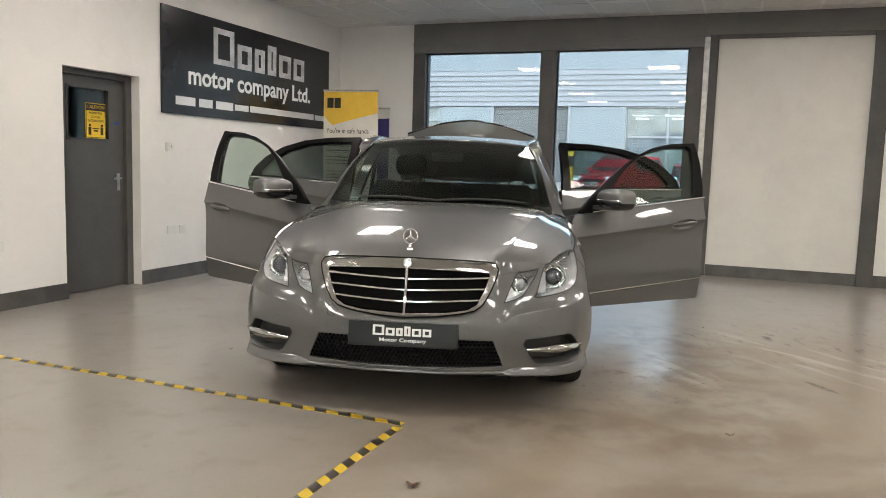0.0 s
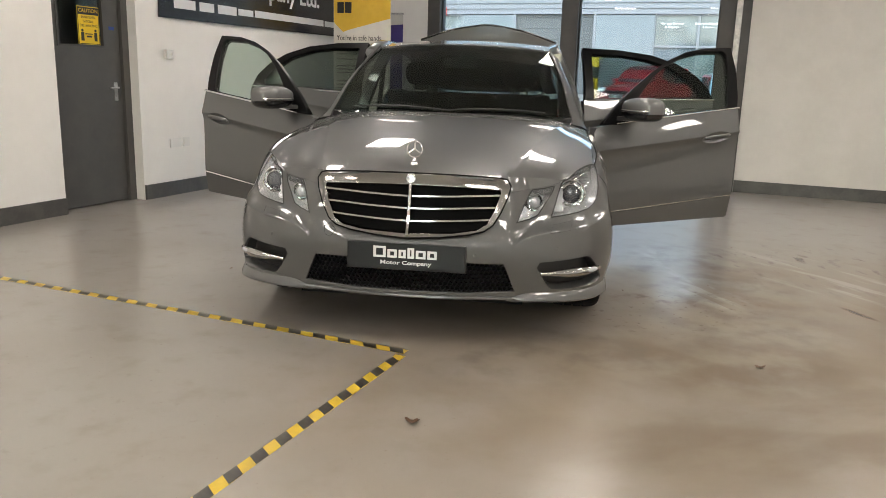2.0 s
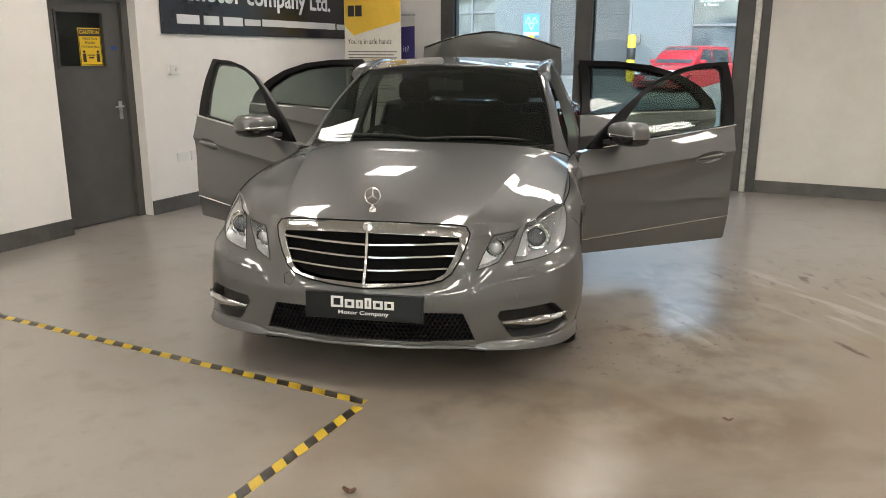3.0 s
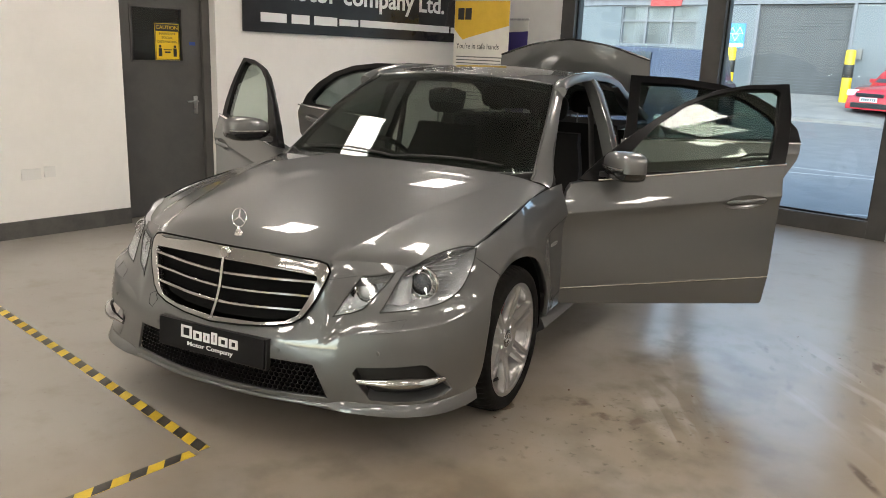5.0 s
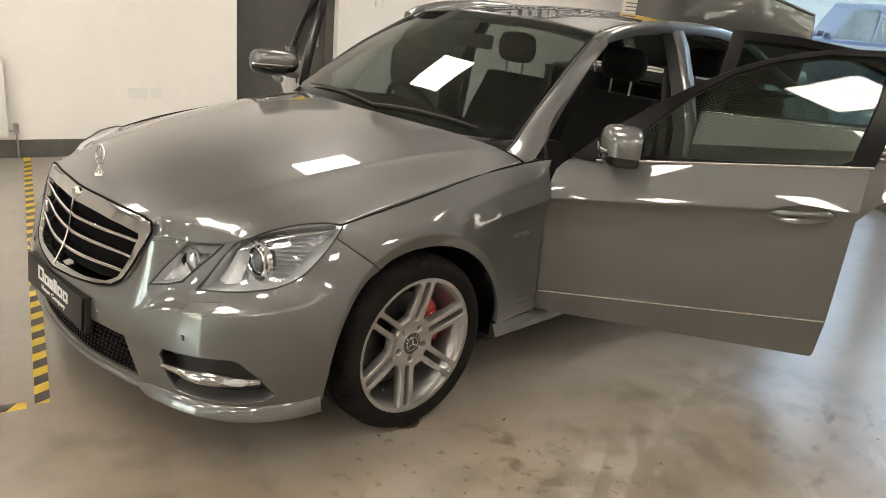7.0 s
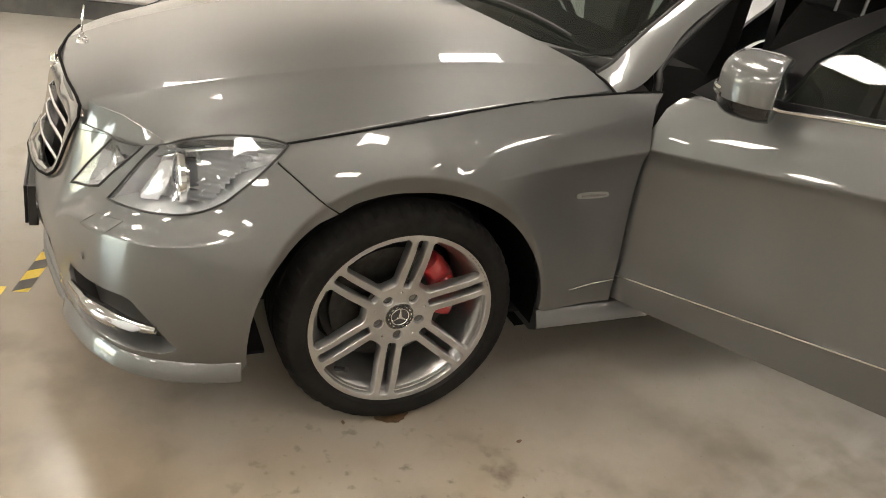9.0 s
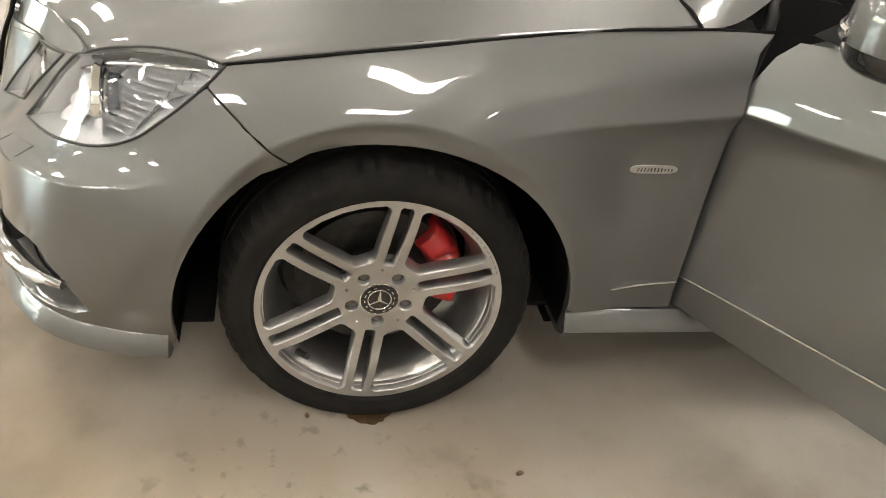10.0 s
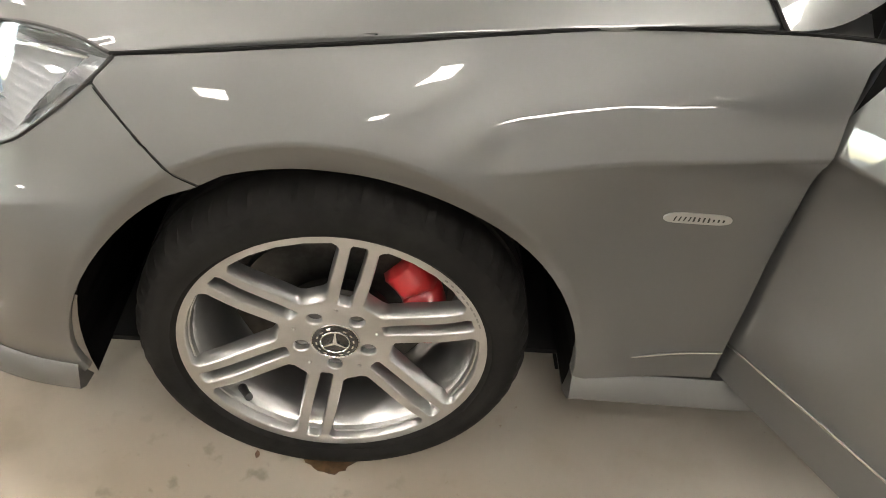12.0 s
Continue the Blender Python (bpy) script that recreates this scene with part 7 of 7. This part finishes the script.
for x0, x1, z0, z1, bars in ((-16.2, -14.9, 2.1, 3.42, 1), (-12.05, -9.15, 2.1, 3.42, 3), (-2.2, 6.5, 0.7, 3.42, 6)):
    w = part("shop_window", box(x0, x1, 0.12, 0.15, z0, z1), m_pane, shop, "dark glazing in a pale frame")
    bm = bmesh.new()
    for k in range(bars + 1):
        x = x0 + (x1 - x0) * k / bars
        put_box(bm, x - 0.04, x + 0.04, 0.04, 0.12, z0, z1)
    for z in (z0, z0 + (z1 - z0) * 0.62, z1):
        put_box(bm, x0, x1, 0.045, 0.115, z - 0.035, z + 0.035)
    part("window_frame", bm, m_rib, w)
part("red_sign", box(-10.9, -9.75, -0.08, 0.0, 3.40, 3.68), m_red, shop, "red shop sign, cut off above")
ms = part("blue_sign", box(-8.06, -7.45, -0.02, 0.0, 2.05, 2.84), material("sign_blue", (0.05, 0.25, 0.60), 0.4), shop, "blue sign with three white triangles")
bm = bmesh.new()
for cx, cz in ((-7.88, 2.60), (-7.63, 2.60), (-7.755, 2.40)):
    s = 0.115
    tri = [(cx, cz + s), (cx - s, cz - s * 0.75), (cx + s, cz - s * 0.75)] if cz > 2.5 else [(cx, cz - s), (cx + s, cz + s * 0.75), (cx - s, cz + s * 0.75)]
    put_tube(bm, [(x, -0.024, z) for x, z in tri + tri[:1]], 0.014, 6)
part("triangle", bm, m_letter, ms)
part("sign_band", box(-8.03, -7.48, -0.026, -0.021, 2.10, 2.20), m_letter, ms)
part("meter_box", box(-4.13, -3.82, -0.12, 0.0, 1.82, 2.12, 0.01), m_header, shop)
for text, x, w in (("Air-con Service\n& Repairs", -1.62, 0.62), ("Electronic Diagnostics\n& Repairs", -0.45, 0.5)):
    writing(text, 0.115, m_letter, "window_lettering", pose(x, 0.035, 3.10, 90), shop, wide=w / 0.6, deep=0.002, align="CENTER")
part("roof", box(-30.2, 30.2, -0.1, 14, 7.2, 7.4), m_fascia, shop)
part("rear_body", box(-30, 30, 0.45, 13.8, 0.4, 7.2), m_fascia, shop)

for x in (-7.54, -3.97):
    b = thing("bollard", pose(x, 23.3, 0.55), "yellow post with a black band beside the shutter", "bollard", "bollards")
    bm = bmesh.new()
    put_lathe(bm, [(0.14, 0.0), (0.14, 1.46), (0.12, 1.52), (0.0, 1.53)], "z", (0, 0, 0), 20)
    part("post", bm, m_yellow, b, smooth=40)
    bm = bmesh.new()
    put_lathe(bm, [(0.1405, 0.72), (0.143, 0.725), (0.143, 1.10), (0.1405, 1.105)], "z", (0, 0, 0), 20)
    part("band", bm, m_ink, b, smooth=40)


def parked_car(name, m, colour, label, length=4.0, width=1.70, height=1.48, bonnet=0.95, van=False):
    """A parked car, nose to -y, standing on z = 0."""
    paint = material(name + "_paint", colour, 0.3, 0.2, coat=1.0, second=tuple(c * 0.85 for c in colour), scale=3)
    c = thing(name, m, label, "car")
    hw, L = width / 2, length
    waist = height * 0.60
    roof0, roof1 = (0.24 * L, 0.97 * L) if van else (0.40 * L, 0.84 * L)
    base0, base1 = (0.16 * L, 0.995 * L) if van else (0.24 * L, 0.985 * L)
    prof = spline([(0.0, 0.42), (0.01 * L, 0.60), (0.05 * L, waist * 0.86), (base0, waist), (0.6 * L, waist * 1.05), (base1, waist * 1.08), (L, 0.75), (L * 0.995, 0.40)], 4)
    rings = []
    for y, z in prof:
        t = y / L
        w = hw * (1 - 0.16 * (1 - ramp(0.0, 0.16, t)) - 0.10 * ramp(0.86, 1.0, t))
        rings.append([(-w, y, 0.22), (-w * 1.0, y, 0.5 * z + 0.1), (-w * 0.97, y, z * 0.92), (-w * 0.86, y, z), (0, y, z + 0.02), (w * 0.86, y, z), (w * 0.97, y, z * 0.92), (w, y, 0.5 * z + 0.1), (w, y, 0.22)])
    body = loft("body", paint, rings, c, smooth=40)
    cab = []
    for y, z, k in ((base0, waist - 0.01, 0.90), ((base0 + roof0) / 2, (waist + height) / 2 + 0.03, 0.84), (roof0, height - 0.03, 0.76), ((roof0 + roof1) / 2, height, 0.75), (roof1, height - 0.04, 0.73), ((roof1 * 0.5 + base1 * 0.5), (waist + height) / 2 + 0.06, 0.82), (base1, waist, 0.88)):
        w = hw * k
        lo = waist - 0.02
        cab.append([(-hw * 0.9, y, lo), (-(hw * 0.9 + w) / 2, y, (lo + z) / 2), (-w, y, z - 0.02), (-w * 0.8, y, z + 0.012), (w * 0.8, y, z + 0.012), (w, y, z - 0.02), ((hw * 0.9 + w) / 2, y, (lo + z) / 2), (hw * 0.9, y, lo)])
    part_c = loft("cabin", paint, cab, c, smooth=40)
    g = 0.012
    def quad(name, pts):
        bm = bmesh.new()
        f = bm.faces.new([bm.verts.new(p) for p in pts])
        bmesh.ops.solidify(bm, geom=[f], thickness=0.012)
        return part(name, bm, m_pane, c)
    y0, y1, w0, w1 = base0, roof0, hw * 0.78, hw * 0.68
    quad("windscreen", [(-w0, y0 + 0.05 - g, waist + 0.06), (w0, y0 + 0.05 - g, waist + 0.06), (w1, y1 - 0.06 - g, height - 0.07 + g), (-w1, y1 - 0.06 - g, height - 0.07 + g)])
    for s in (-1, 1):
        cuts = (0.30, 0.52, 0.78) if not van else (0.26, 0.48, 0.72)
        for a, b in zip(cuts, cuts[1:]):
            quad("side_window", [(s * hw * 0.905, a * L + (0.10 if a < 0.4 else 0.03), waist + 0.05), (s * hw * 0.905, b * L - 0.03, waist + 0.05), (s * (hw * 0.80), b * L - 0.05, height - 0.12), (s * (hw * 0.80), a * L + (0.42 if a < 0.4 else 0.05), height - 0.12)])
        for y in (0.185 * L, 0.80 * L):
            bm = bmesh.new()
            put_lathe(bm, [(0.0, 0.02), (0.17, 0.02), (0.19, 0.03), (0.29, 0.025), (0.31, 0.0), (0.31, -0.16), (0.0, -0.16)] if s > 0 else [(0.0, -0.02), (0.17, -0.02), (0.19, -0.03), (0.29, -0.025), (0.31, 0.0), (0.31, 0.16), (0.0, 0.16)], "x", (s * (hw - 0.03), y, 0.31), 28)
            w = part("wheel", bm, m_rubber, c, smooth=40)
            bm = bmesh.new()
            put_lathe(bm, [(0.0, s * 0.035), (0.18, s * 0.028), (0.20, s * 0.02)], "x", (s * (hw - 0.03), y, 0.31), 24)
            part("rim", bm, m_satin, w, smooth=40)
        lamp = part("headlamp", box(-0.17, 0.17, -0.03, 0.06, -0.085, 0.085, 0.03), m_reflector, c, smooth=40)
        lamp.matrix_basis = pose(s * hw * 0.66, 0.045 * L * 0.42, 0.66, -18, 0, -s * 18)
        mir = part("door_mirror", box(-0.10, 0.10, -0.05, 0.06, -0.06, 0.06, 0.03), paint, c, smooth=40)
        mir.matrix_basis = pose(s * (hw + 0.07), base0 + 0.32, waist + 0.10)
    part("grille", box(-0.42, 0.42, -0.012, 0.03, 0.56, 0.66, 0.01), m_gloss, c)
    part("lower_intake", box(-0.55, 0.55, -0.012, 0.03, 0.26, 0.40, 0.02), m_trim, c)
    pl = part("number_plate", box(-0.26, 0.26, -0.03, -0.012, 0.435, 0.545), m_letter, c)
    part("plate_bars", glyph_sheet(), m_ink, pl)
    return c


def glyph_sheet():
    bm = bmesh.new()
    for k in range(7):
        x = -0.21 + k * 0.062 + (0.02 if k > 3 else 0)
        put_box(bm, x, x + 0.04, -0.0335, -0.030, 0.455, 0.525)
    return bm


parked_car("red_hatchback", pose(-2.85, 21.45, 0.24, 0, 0, -24), (0.50, 0.012, 0.022), "red hatchback parked in front of the workshop")
parked_car("blue_car", pose(1.15, 17.2, 0.02, 0, 0, 12), (0.20, 0.36, 0.46), "pale blue car parked in the yard", length=4.2)
parked_car("blue_van", pose(-8.9, 14.9, -0.05, 0, 0, -90), (0.012, 0.02, 0.05), "dark blue van parked across the yard", length=4.5, width=1.85, height=1.90, van=True)
